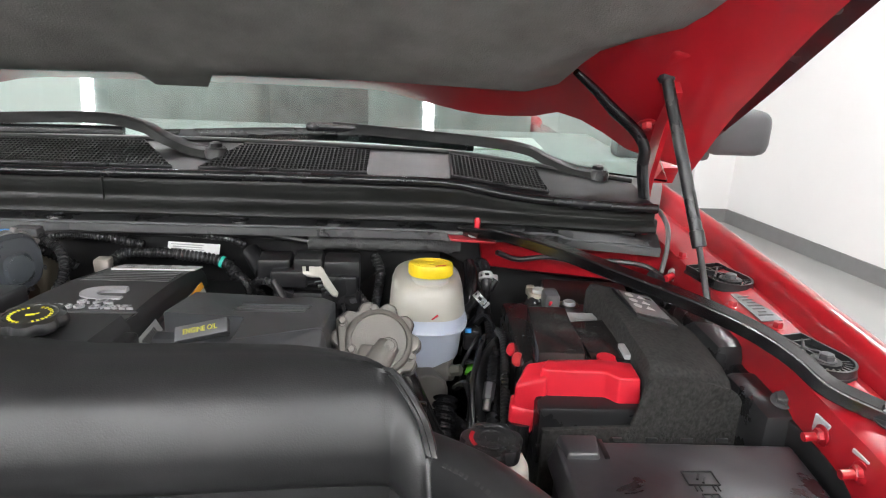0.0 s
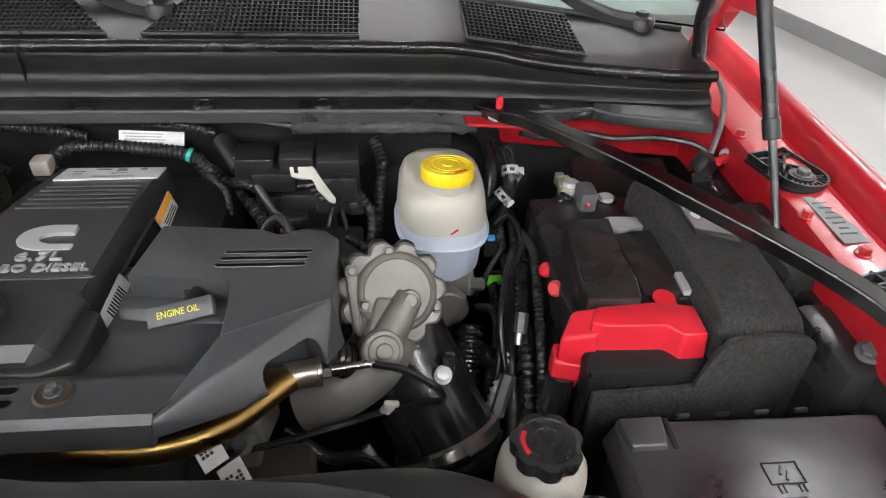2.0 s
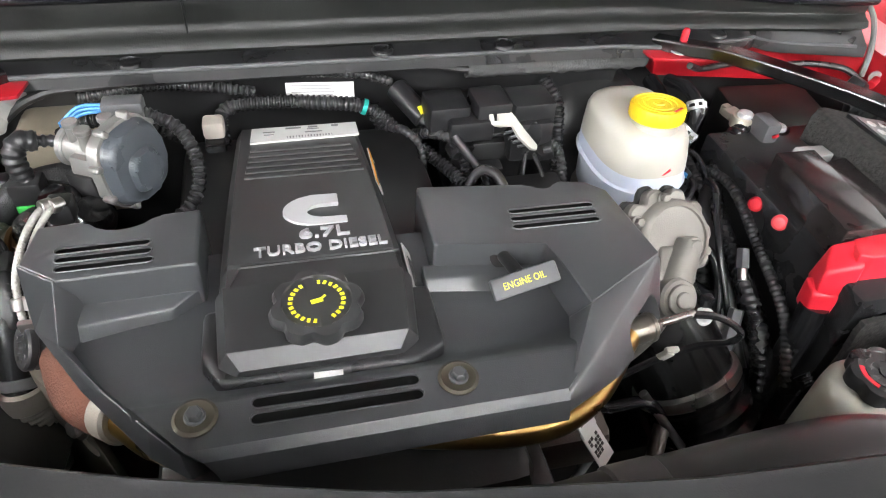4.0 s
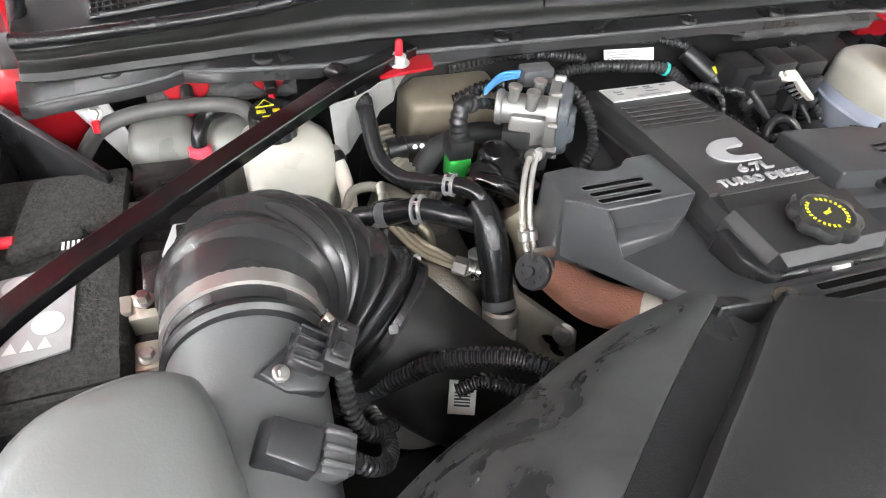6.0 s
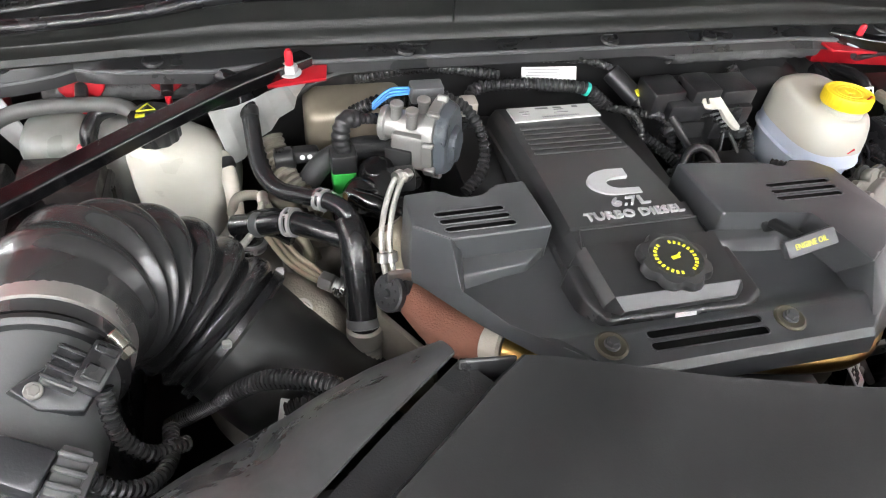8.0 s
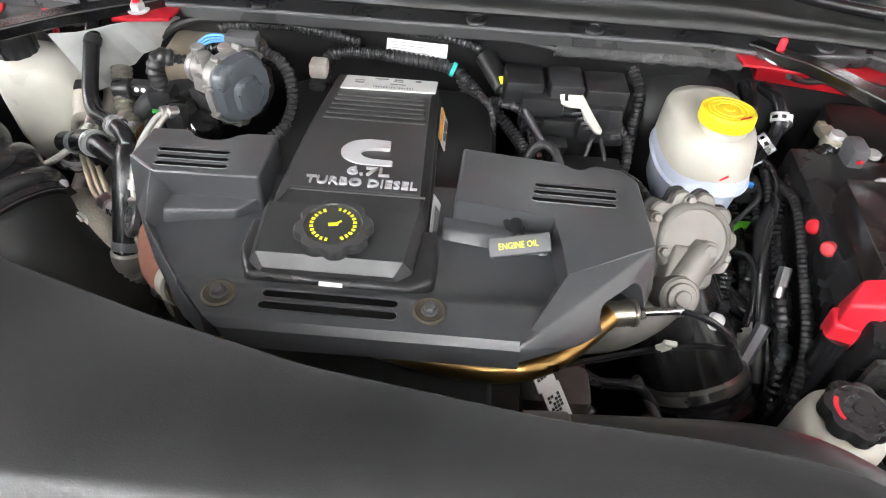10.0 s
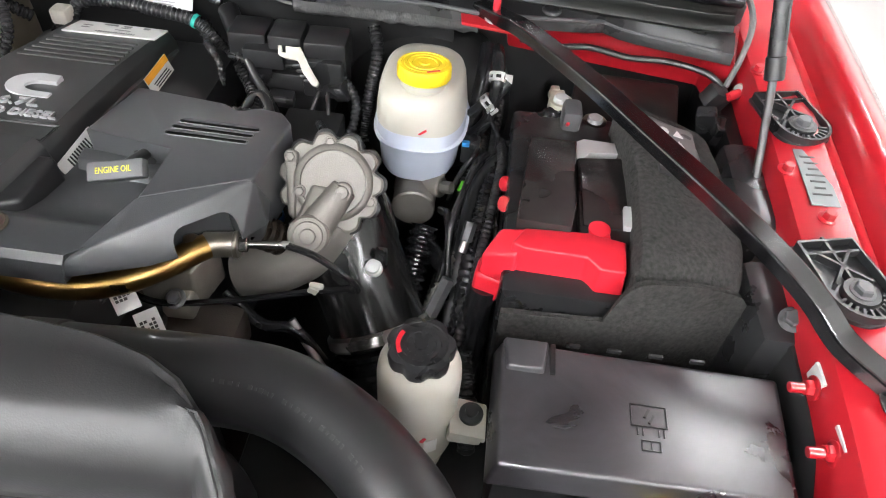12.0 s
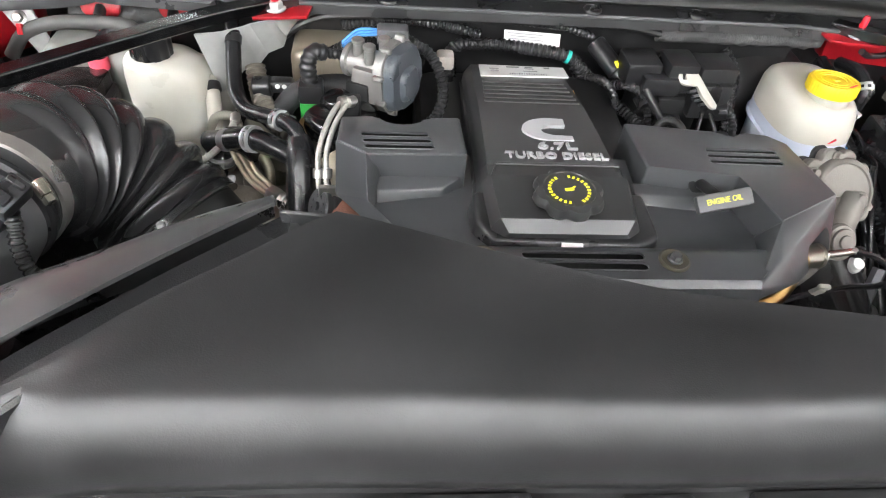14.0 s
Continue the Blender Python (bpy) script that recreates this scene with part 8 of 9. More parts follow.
prism(hole, [(-0.018, 0.011), (-0.013, 0.010), (-0.0125, 0.024), (-0.0165, 0.024)], -0.01, 0.02, 0, 1, lv)
bm = carve(bm, hole)
part("lever", bm, WHITEL, cu_, "off-white lever with a slot")
for k in range(4):
    bm = bmesh.new()
    box(bm, lv @ V((-0.003 + 0.004 * k, -0.004 - 0.006 * k, -0.004)), (0.010, 0.003, 0.008), 0.0008, 1, lv.to_3x3().to_4x4())
    part("lever_tooth", bm, SATIN, cu_)
for c, sz in (((-0.238, 0.893, 1.150), (0.046, 0.045, 0.034)), ((-0.190, 0.886, 1.152), (0.040, 0.045, 0.040)), ((-0.143, 0.886, 1.146), (0.050, 0.045, 0.046))):
    bm = bmesh.new()
    box(bm, c, sz, 0.004, 2, Matrix.Rotation(0.04, 4, "Z"))
    box(bm, (c[0], c[1] - sz[1] * 0.5, c[2] - sz[2] * 0.40), (sz[0] * 1.04, 0.006, 0.004), 0.001, 1, Matrix.Rotation(0.04, 4, "Z"))
    part("plug_half", bm, PLASTIC, cu_)
rs = thing("sensor", "round black sensor with a grey face", "sensor")
bm = bmesh.new()
cyl(bm, (-0.078, 0.985, 1.085), (-0.072, 0.945, 1.078), 0.019, 24)
part("body", bm, PLASTIC, rs)
bm = bmesh.new()
lathe(bm, [(0.0175, 0), (0.0175, 0.002), (0.013, 0.003), (0.012, 0.002), (0.001, 0.002)], 24, aim((-0.0718, 0.9445, 1.078), (0.1, -0.9, 0.1)))
part("face", bm, SATIN, rs)
yc = thing("connector", "black round connector with a yellow mark", "connector")
bm = bmesh.new()
cyl(bm, (-0.285, 0.945, 1.155), (-0.258, 0.905, 1.135), 0.013, 16)
cyl(bm, (-0.262, 0.910, 1.138), (-0.252, 0.897, 1.130), 0.010, 14)
part("body", bm, PLASTIC, yc)
bm = bmesh.new()
box(bm, (-0.262, 0.904, 1.148), (0.008, 0.010, 0.002), 0.0005, 1, Euler((0.6, 0, 0.4)).to_matrix().to_4x4())
part("mark", bm, YELINK, yc)
LOOM = surface("loom_black", (0.020, 0.020, 0.021), 0.27, bump=0.1)
hose("wire_loom", [(-0.48, 0.905, 1.12), (-0.475, 0.935, 1.145), (-0.43, 0.935, 1.152), (-0.37, 0.930, 1.150), (-0.322, 0.928, 1.142), (-0.290, 0.915, 1.120), (-0.255, 0.890, 1.098), (-0.230, 0.850, 1.09), (-0.215, 0.79, 1.09), (-0.205, 0.74, 1.10)], 0.0085, LOOM, "corrugated black wire loom behind the cover", "cable", "wire looms", ribs=0.18)
hose("wire_loom", [(-0.315, 0.93, 1.14), (-0.29, 0.91, 1.10), (-0.27, 0.86, 1.06), (-0.25, 0.80, 1.05)], 0.010, LOOM, "corrugated black wire loom behind the cover", "cable", "wire looms", ribs=0.18)
hose("wire_loom", [(-0.24, 0.80, 1.08), (-0.22, 0.82, 1.115), (-0.20, 0.81, 1.12), (-0.185, 0.78, 1.09)], 0.006, LOOM, "looped black wire behind the cover", "cable", "wire looms")
hose("wire_loom", [(-0.62, 0.955, 1.16), (-0.55, 0.95, 1.172), (-0.49, 0.945, 1.170), (-0.44, 0.945, 1.160)], 0.007, LOOM, "corrugated black wire loom along the firewall", "cable", "wire looms", ribs=0.2)
tp = thing("tape", "turquoise tape flag on the loom", "tape")
bm = bmesh.new()
cyl(bm, (-0.326, 0.929, 1.143), (-0.320, 0.928, 1.141), 0.0092, 14)
part("tape", bm, surface("teal_tape", (0.02, 0.4, 0.33), 0.5), tp)
for c, s_, mm in (((-0.300, 0.89, 1.095), (0.022, 0.02, 0.018), WHITEP), ((-0.285, 0.84, 1.09), (0.03, 0.04, 0.05), PLASTIC), ((-0.26, 0.77, 1.07), (0.08, 0.06, 0.06), DARK), ((-0.15, 0.80, 1.05), (0.07, 0.08, 0.09), DARK)):
    t = thing("connector", "off-white plug among black wiring" if mm is WHITEP else "black plastic plug among the wiring", "connector", "wiring plugs")
    bm = bmesh.new()
    box(bm, c, s_, 0.004)
    part("body", bm, mm, t)
ol = thing("warning_label", "white and orange warning label behind the cover", "label")
bm = bmesh.new()
om = Matrix.Translation((-0.3275, 0.822, 1.128)) @ Matrix.Rotation(radians(90), 4, "Z") @ Matrix.Rotation(radians(70), 4, "X")
box(bm, (0, 0, 0), (0.055, 0.026, 0.0012), 0, 1, None, 0)
box(bm, (0, 0.009, 0.0006), (0.055, 0.008, 0.0012), 0, 1, None, 1)
for i in range(3):
    box(bm, (0.002 * i, -0.003 * i, 0.0006), (0.036, 0.0012, 0.0010), 0, 1, None, 2)
for v in bm.verts:
    v.co = om @ v.co
part("sheet", bm, [PAPER, ORANGE, INK], ol)
wl_ = thing("code_label", "white barcode label on the cover's side", "label")
bm = bmesh.new()
om = Matrix.Translation((-0.3250, 0.645, 1.155)) @ Matrix.Rotation(radians(90), 4, "Z") @ Matrix.Rotation(radians(62), 4, "X")
box(bm, (0, 0, 0), (0.06, 0.018, 0.0012), 0, 1, None, 0)
for i in range(9):
    box(bm, (-0.016 + 0.004 * i, 0, 0.0006), (0.0018, 0.010, 0.0010), 0, 1, None, 1)
for v in bm.verts:
    v.co = om @ v.co
part("sheet", bm, [PAPER, INK], wl_)

# throttle body with its motor cover and plugs
th = thing("throttle_body", "silver throttle body with a grey motor cover", "throttle")
MOTOR = surface("grey_motor_cover", (0.060, 0.068, 0.078), 0.30, bump=0.1, vary=0.1)
TN = V((0.84, -0.53, 0.10)).normalized()
tm = aim((-0.548, 0.804, 1.178), TN)
oval = [(0.0345 * math.copysign(abs(math.cos(a)) ** 0.7, math.cos(a)), 0.0370 * math.copysign(abs(math.sin(a)) ** 0.7, math.sin(a))) for a in np.linspace(0, 2 * math.pi, 33)[:-1]]
bm = bmesh.new()
prism(bm, oval, 0.000, 0.011, 0.004, 3, tm, 0.004)
prism(bm, [(p[0] * 0.55, p[1] * 0.55 - 0.006) for p in oval], 0.009, 0.017, 0.004, 3, tm, 0.003)
part("motor_cover", bm, MOTOR, th, "dark blue-grey motor cover")
ALLOY = surface("bright_alloy", (0.27, 0.265, 0.255), 0.36, 0.6, bump=0.25, vary=0.15)
bm = bmesh.new()
prism(bm, [(p[0] * 1.06, p[1] * 1.06) for p in oval], -0.012, -0.001, 0.002, 2, tm)
cyl(bm, tm @ V((0, 0.006, -0.010)), tm @ V((0, 0.006, -0.066)), 0.0165, 32)
cyl(bm, tm @ V((0, 0.006, -0.060)), tm @ V((0, 0.006, -0.068)), 0.0190, 32)
hexa(bm, [tm @ V(p) for p in ((-0.026, -0.030, -0.055), (0.026, -0.030, -0.055), (0.026, -0.030, -0.010), (-0.026, -0.030, -0.010))], [tm @ V(p) for p in ((-0.022, 0.010, -0.050), (0.022, 0.010, -0.050), (0.024, 0.010, -0.010), (-0.024, 0.010, -0.010))], 0.004)
part("housing", bm, ALLOY, th, "cast aluminium housing")
for px, pz in ((-0.014, -0.030), (0.010, -0.026), (-0.006, -0.050)):
    bm = bmesh.new()
    p0 = tm @ V((px, 0.015, pz))
    cyl(bm, p0, p0 + V((0, 0, 0.018)), 0.0058, 16)
    cyl(bm, p0 + V((0, 0, 0.017)), p0 + V((0, 0, 0.022)), 0.0072, 16)
    part("stub", bm, ALLOY, th)
for a in np.linspace(0.5, 5.9, 8):
    bm = bmesh.new()
    box(bm, tm @ V((0.0385 * math.cos(a), 0.0415 * math.sin(a), -0.004)), (0.008, 0.006, 0.012), 0.0015, 1, tm.to_3x3().to_4x4() @ Matrix.Rotation(a, 4, "Z"))
    part("clip", bm, ALLOY, th)
bm = bmesh.new()
box(bm, tm @ V((-0.010, -0.022, -0.042)), (0.034, 0.030, 0.030), 0.002, 2, tm.to_3x3().to_4x4())
part("cover_box", bm, DARK, th, "black box under the housing")
bm = bmesh.new()
box(bm, (-0.556, 0.858, 1.200), (0.036, 0.02, 0.020), 0.003)
box(bm, (-0.548, 0.846, 1.194), (0.02, 0.02, 0.012), 0.002)
part("plug", bm, SATIN, th, "grey connector plug")
for i in range(3):
    bm = bmesh.new()
    tube(bm, [(-0.573, 0.860, 1.198 + 0.003 * i), (-0.595, 0.862, 1.194 + 0.004 * i), (-0.614, 0.858, 1.182 + 0.003 * i)], 0.0018, 6)
    part("wire", bm, BLUE, th, "blue wire")
bm = bmesh.new()
box(bm, (-0.600, 0.752, 1.172), (0.020, 0.020, 0.020), 0.003)
part("block", bm, DARK, th)
hose("wire_loom", [(-0.540, 0.856, 1.196), (-0.512, 0.848, 1.182), (-0.497, 0.822, 1.160), (-0.502, 0.795, 1.138), (-0.525, 0.775, 1.125)], 0.0068, LOOM, "corrugated black wire loom by the throttle", "cable", "wire looms", ribs=0.2)
for c, s_, mm in (((-0.487, 0.912, 1.140), (0.022, 0.022, 0.020), surface("dusty_white_plug", (0.55, 0.5, 0.45), 0.5)), ((-0.487, 0.905, 1.115), (0.022, 0.026, 0.03), PLASTIC), ((-0.505, 0.882, 1.105), (0.012, 0.010, 0.022), WHITEP)):
    t = thing("connector", "dusty plug behind the engine cover", "connector", "wiring plugs")
    bm = bmesh.new()
    box(bm, c, s_, 0.004)
    part("body", bm, mm, t)
# green sensor connector
gs = thing("pressure_sensor", "pressure sensor with a green connector and steel body", "sensor")
bm = bmesh.new()
box(bm, (-0.650, 0.827, 1.115), (0.026, 0.022, 0.028), 0.003)
part("green_lock", bm, GREEN, gs, "green connector half")
bm = bmesh.new()
box(bm, (-0.650, 0.829, 1.140), (0.028, 0.024, 0.024), 0.003)
tube(bm, [(-0.650, 0.830, 1.150), (-0.652, 0.832, 1.172), (-0.645, 0.838, 1.185), (-0.632, 0.842, 1.182)], 0.010, 14, ribs=0.12, pitch=0.007)
part("plug", bm, PLASTIC, gs, "black boot")
bm = bmesh.new()
cyl(bm, (-0.650, 0.825, 1.100), (-0.650, 0.823, 1.086), 0.016, 6)
cyl(bm, (-0.650, 0.823, 1.088), (-0.650, 0.820, 1.060), 0.012, 16)
part("body", bm, STEEL, gs)
hose("wire_loom", [(-0.632, 0.842, 1.182), (-0.610, 0.850, 1.175), (-0.590, 0.86, 1.162), (-0.57, 0.875, 1.15)], 0.006, LOOM, "corrugated black wire loom by the throttle", "cable", "wire looms", ribs=0.2)
# braided fuel sleeves, actuator, rusty manifold pipe, shields
for dx in (0.0, 0.008):
    t = thing("braided_line", "silver braided line with steel clips", "line", "braided lines")
    bm = bmesh.new()
    tube(bm, [(-0.600 + dx, 0.752, 1.178), (-0.612 + dx, 0.742, 1.180), (-0.624 + dx, 0.722, 1.168), (-0.632 + dx, 0.700, 1.148), (-0.632 + dx, 0.682, 1.125), (-0.628 + dx, 0.668, 1.105)], 0.0031, 10, ribs=0.1, pitch=0.003)
    part("sleeve", bm, BRAID, t)
    for p, d in (((-0.604 + dx, 0.749, 1.180), (-0.7, -0.6, 0.2)), ((-0.632 + dx, 0.690, 1.136), (0, -0.5, -0.8))):
        bm = bmesh.new()
        cyl(bm, p, V(p) + V(d).normalized() * 0.010, 0.006, 12)
        part("crimp", bm, STEEL, t)
pk = thing("actuator", "black round actuator on a steel bracket", "actuator")
bm = bmesh.new()
pm = aim((-0.626, 0.664, 1.106), (-0.75, -0.35, 0.45))
lathe(bm, [(0.018, -0.020), (0.019, -0.018), (0.019, -0.002), (0.0165, -0.001), (0.0165, 0.001), (0.019, 0.002), (0.019, 0.007), (0.017, 0.009), (0.005, 0.009), (0.004, 0.012), (0.001, 0.012)], 32, pm)
for k in range(8):
    a = k * math.pi / 4
    cyl(bm, pm @ V((0.011 * math.cos(a), 0.011 * math.sin(a), 0.0085)), pm @ V((0.011 * math.cos(a), 0.011 * math.sin(a), 0.0098)), 0.002, 8)
part("body", bm, surface("dull_charcoal_plastic", (0.034, 0.034, 0.036), 0.32, bump=0.1), pk)
bm = bmesh.new()
box(bm, (-0.614, 0.668, 1.124), (0.034, 0.006, 0.014), 0.002)
part("bracket", bm, STEEL, pk)
rp = thing("manifold_pipe", "rusty brown cast exhaust pipe under the cover", "pipe")
bm = bmesh.new()
tube(bm, [(-0.612, 0.672, 1.098), (-0.601, 0.652, 1.098), (-0.585, 0.618, 1.101), (-0.566, 0.592, 1.112), (-0.544, 0.570, 1.124)], lambda u: 0.0165 + 0.0055 * math.sin(u * 3.1), 24)
part("pipe", bm, RUST, rp)
bm = bmesh.new()
cyl(bm, (-0.557, 0.583, 1.117), (-0.543, 0.569, 1.1245), 0.0200, 28)
part("collar", bm, surface("pale_collar", (0.42, 0.39, 0.34), 0.5, 0.4, bump=0.4, vary=0.2), rp, "pale metal collar")
bm = bmesh.new()
tube(bm, [(-0.545, 0.571, 1.123), (-0.52, 0.545, 1.128), (-0.49, 0.527, 1.128)], 0.014, 18)
part("outlet", bm, BRASS, rp)
hs = thing("heat_shield", "grubby bare metal heat shield beside the engine", "shield")
METALS = surface("grubby_sheet_metal", (0.34, 0.315, 0.27), 0.40, 0.7, bump=0.3, vary=0.3)
bm = bmesh.new()
hexa(bm, [(-0.640, 0.655, 0.93), (-0.58, 0.60, 0.93), (-0.575, 0.605, 0.93), (-0.636, 0.66, 0.93)], [(-0.640, 0.665, 1.075), (-0.595, 0.615, 1.055), (-0.590, 0.62, 1.055), (-0.636, 0.67, 1.075)], 0.001)
hole = bmesh.new()
cyl(hole, (-0.586, 0.653, 1.028), (-0.630, 0.613, 1.028), 0.0115, 18)
bm = carve(bm, hole)
hole = bmesh.new()
cyl(hole, (-0.578, 0.646, 1.015), (-0.622, 0.606, 1.015), 0.0100, 18)
bm = carve(bm, hole)
hexa(bm, [(-0.640, 0.655, 0.93), (-0.640, 0.72, 0.93), (-0.636, 0.72, 0.93), (-0.636, 0.655, 0.93)], [(-0.640, 0.665, 1.075), (-0.640, 0.72, 1.09), (-0.636, 0.72, 1.09), (-0.636, 0.665, 1.075)], 0.001)
part("sheet", bm, METALS, hs)
bm = bmesh.new()
bolt(bm, (-0.602, 0.622, 1.05), (-0.6, -0.6, 0.4), 0.008, 0.007)
part("bolt", bm, STEEL, hs)
bm = bmesh.new()
tube(bm, [(-0.62, 0.74, 1.12), (-0.605, 0.725, 1.10), (-0.60, 0.70, 1.07)], 0.020, 18)
cyl(bm, (-0.608, 0.735, 1.105), (-0.596, 0.715, 1.085), 0.011, 14)
part("casting", bm, surface("tan_casting", (0.34, 0.30, 0.23), 0.42, 0.6, bump=0.5), hs, "tan cast stub")
bm = bmesh.new()
tube(bm, [(-0.598, 0.712, 1.10), (-0.592, 0.695, 1.09), (-0.588, 0.68, 1.08)], 0.008, 12, ribs=0.25, pitch=0.006)
part("sleeve", bm, GREY, hs)
tn = thing("manifold_cover", "tan metal cover at the rear of the engine", "cover")
bm = bmesh.new()
box(bm, (-0.622, 0.935, 1.105), (0.120, 0.07, 0.09), 0.014, 3)
box(bm, (-0.60, 0.90, 1.09), (0.05, 0.05, 0.05), 0.010, 2)
part("body", bm, surface("tan_metal", (0.3, 0.26, 0.2), 0.42, 0.5, bump=0.2), tn)
gb = thing("oil_separator", "glossy black casting beside the throttle", "casting")
bm = bmesh.new()
for c, r, d in (((-0.612, 0.785, 1.126), 0.030, (-0.3, -0.5, 0.8)), ((-0.636, 0.780, 1.128), 0.022, (-0.5, -0.4, 0.8)), ((-0.600, 0.760, 1.118), 0.024, (0.1, -0.7, 0.7)), ((-0.618, 0.800, 1.140), 0.020, (-0.2, -0.2, 1)), ((-0.592, 0.785, 1.132), 0.022, (0.3, -0.3, 0.9))):
    lathe(bm, [(r * 0.35, -r * 0.9), (r * 0.85, -r * 0.6), (r, 0), (r * 0.92, r * 0.42), (r * 0.6, r * 0.75), (r * 0.1, r * 0.82)], 28, aim(c, d))
tube(bm, [(-0.645, 0.775, 1.135), (-0.632, 0.760, 1.138), (-0.612, 0.752, 1.130), (-0.600, 0.742, 1.112)], 0.0095, 16)
part("casting", bm, GLOSS, gb)
hose("wire_loom", [(-0.70, 0.86, 1.06), (-0.69, 0.84, 1.10), (-0.665, 0.85, 1.125), (-0.62, 0.86, 1.13), (-0.57, 0.86, 1.12)], 0.013, surface("braided_black", (0.02, 0.02, 0.021), 0.5, bump=0.9, fine=700), "thick braided black hose behind the sensor", "hose", "braided hoses", n=16)
hose("heater_hose", [(-0.735, 0.87, 1.03), (-0.73, 0.85, 1.075), (-0.72, 0.83, 1.085), (-0.70, 0.81, 1.075), (-0.69, 0.79, 1.03)], 0.008, surface("olive_pipe", (0.2, 0.19, 0.15), 0.4, 0.5), "bent olive-grey metal pipe", "pipe")
OLIVE = surface("olive_steel", (0.44, 0.40, 0.30), 0.34, 0.7, bump=0.05, vary=0.3)
for k in (-1, 0, 1):
    dx, dy = 0.0058 * k, 0.0030 * k
    hose("fuel_pipe", [(-0.738 + dx, 0.790 + dy, 1.092), (-0.732 + dx, 0.777 + dy, 1.087), (-0.716 + dx, 0.750 + dy, 1.079), (-0.700 + dx * 0.8, 0.728 + dy * 1.4, 1.080), (-0.684, 0.710 + 0.005 * k, 1.081)], 0.0030, OLIVE, "bent olive steel fuel pipe", "pipe", "fuel pipes", n=10)
un = thing("union_nut", "steel hexagon union nut on fuel pipes", "nut")
bm = bmesh.new()
cyl(bm, (-0.690, 0.714, 1.081), (-0.678, 0.705, 1.081), 0.0100, 6)
cyl(bm, (-0.678, 0.705, 1.081), (-0.666, 0.697, 1.079), 0.0082, 16)
cyl(bm, (-0.674, 0.702, 1.080), (-0.670, 0.699, 1.080), 0.0105, 16)
part("nut", bm, STEEL, un)
hose("drain_pipe", [(-0.778, 0.880, 1.112), (-0.773, 0.862, 1.103), (-0.770, 0.842, 1.085), (-0.771, 0.826, 1.062), (-0.776, 0.818, 1.02)], 0.0090, surface("pale_cream_pipe", (0.50, 0.47, 0.41), 0.36, bump=0.05), "pale cream pipe beside the coolant bottle", "pipe", n=14, ends=[((-0.776, 0.874, 1.110), (0.3, -0.8, -0.5), 0.0115, PLASTIC)])
kb = thing("drain_valve", "white round drain valve by the coolant bottle", "valve")
bm = bmesh.new()
lathe(bm, [(0.007, -0.010), (0.008, 0.0)], 20, aim((-0.779, 0.880, 1.112), (0.1, -0.7, 0.7)))
part("body", bm, PLASTIC, kb)
bm = bmesh.new()
lathe(bm, [(0.009, 0), (0.0105, 0.002), (0.0105, 0.007), (0.008, 0.009), (0.001, 0.0092)], 24, aim((-0.779, 0.880, 1.112), (0.1, -0.7, 0.7)))
part("cap", bm, WHITEP, kb, "white round cap")
hose("braided_line", [(-0.738, 0.822, 1.110), (-0.741, 0.806, 1.104), (-0.748, 0.786, 1.096), (-0.762, 0.770, 1.088), (-0.780, 0.760, 1.080)], 0.0042, BRAID, "silver braided line with steel ends", "hose", ribs=0.1, pitch=0.004, n=10, ends=[((-0.750, 0.783, 1.095), (-0.6, -0.7, -0.4), 0.0062, STEEL), ((-0.739, 0.815, 1.107), (0, -0.8, -0.3), 0.0058, STEEL)])
hose("small_hose", [(-0.775, 0.830, 1.075), (-0.768, 0.832, 1.094), (-0.755, 0.830, 1.101), (-0.741, 0.822, 1.103), (-0.733, 0.805, 1.092), (-0.730, 0.79, 1.07)], 0.0055, surface("dusty_olive_hose", (0.17, 0.16, 0.135), 0.42, bump=0.1), "thin dusty olive hose bent over the fittings", "hose", n=10)
bt = thing("tag", "white and blue paper tag on a pipe", "tag")
bm = bmesh.new()
box(bm, (0, 0, 0), (0.016, 0.032, 0.0012), 0, 1, None, 0)
box(bm, (0.002, 0.006, 0.0005), (0.006, 0.016, 0.0012), 0, 1, None, 1)
tm_ = pose(-0.708, 0.667, 1.02, 55, 0, -15)
for v in bm.verts:
    v.co = tm_ @ v.co
part("sheet", bm, [PAPER, BLUE], bt)
tk = thing("turbo_housing", "dark turbo housing low beside the engine", "turbo")
bm = bmesh.new()
lathe(bm, [(0.03, 0), (0.07, 0.015), (0.085, 0.04), (0.08, 0.07), (0.05, 0.085)], 36, aim((-0.72, 0.70, 0.95), (-0.5, -0.6, 0.6)))
box(bm, (-0.70, 0.80, 0.96), (0.14, 0.16, 0.12), 0.03, 3)
part("housing", bm, surface("dark_cast_iron", (0.17, 0.16, 0.145), 0.6, 0.5, bump=0.6, vary=0.3), tk)
# looms in front of the elbow
hose("wire_loom", [(-0.86, 0.66, 0.94), (-0.82, 0.635, 1.00), (-0.785, 0.605, 1.065), (-0.750, 0.585, 1.110), (-0.715, 0.565, 1.130), (-0.690, 0.547, 1.138), (-0.665, 0.530, 1.130)], 0.0088, LOOM, "corrugated black wire loom in front of the elbow", "cable", "wire looms", ribs=0.2, pitch=0.005, n=14)
hose("wire_loom", [(-0.843, 0.530, 1.212), (-0.842, 0.518, 1.192), (-0.838, 0.512, 1.172), (-0.826, 0.512, 1.152), (-0.808, 0.528, 1.13)], 0.0062, LOOM, "corrugated black wire loom from the flow sensor", "cable", "wire looms", ribs=0.22, pitch=0.005)
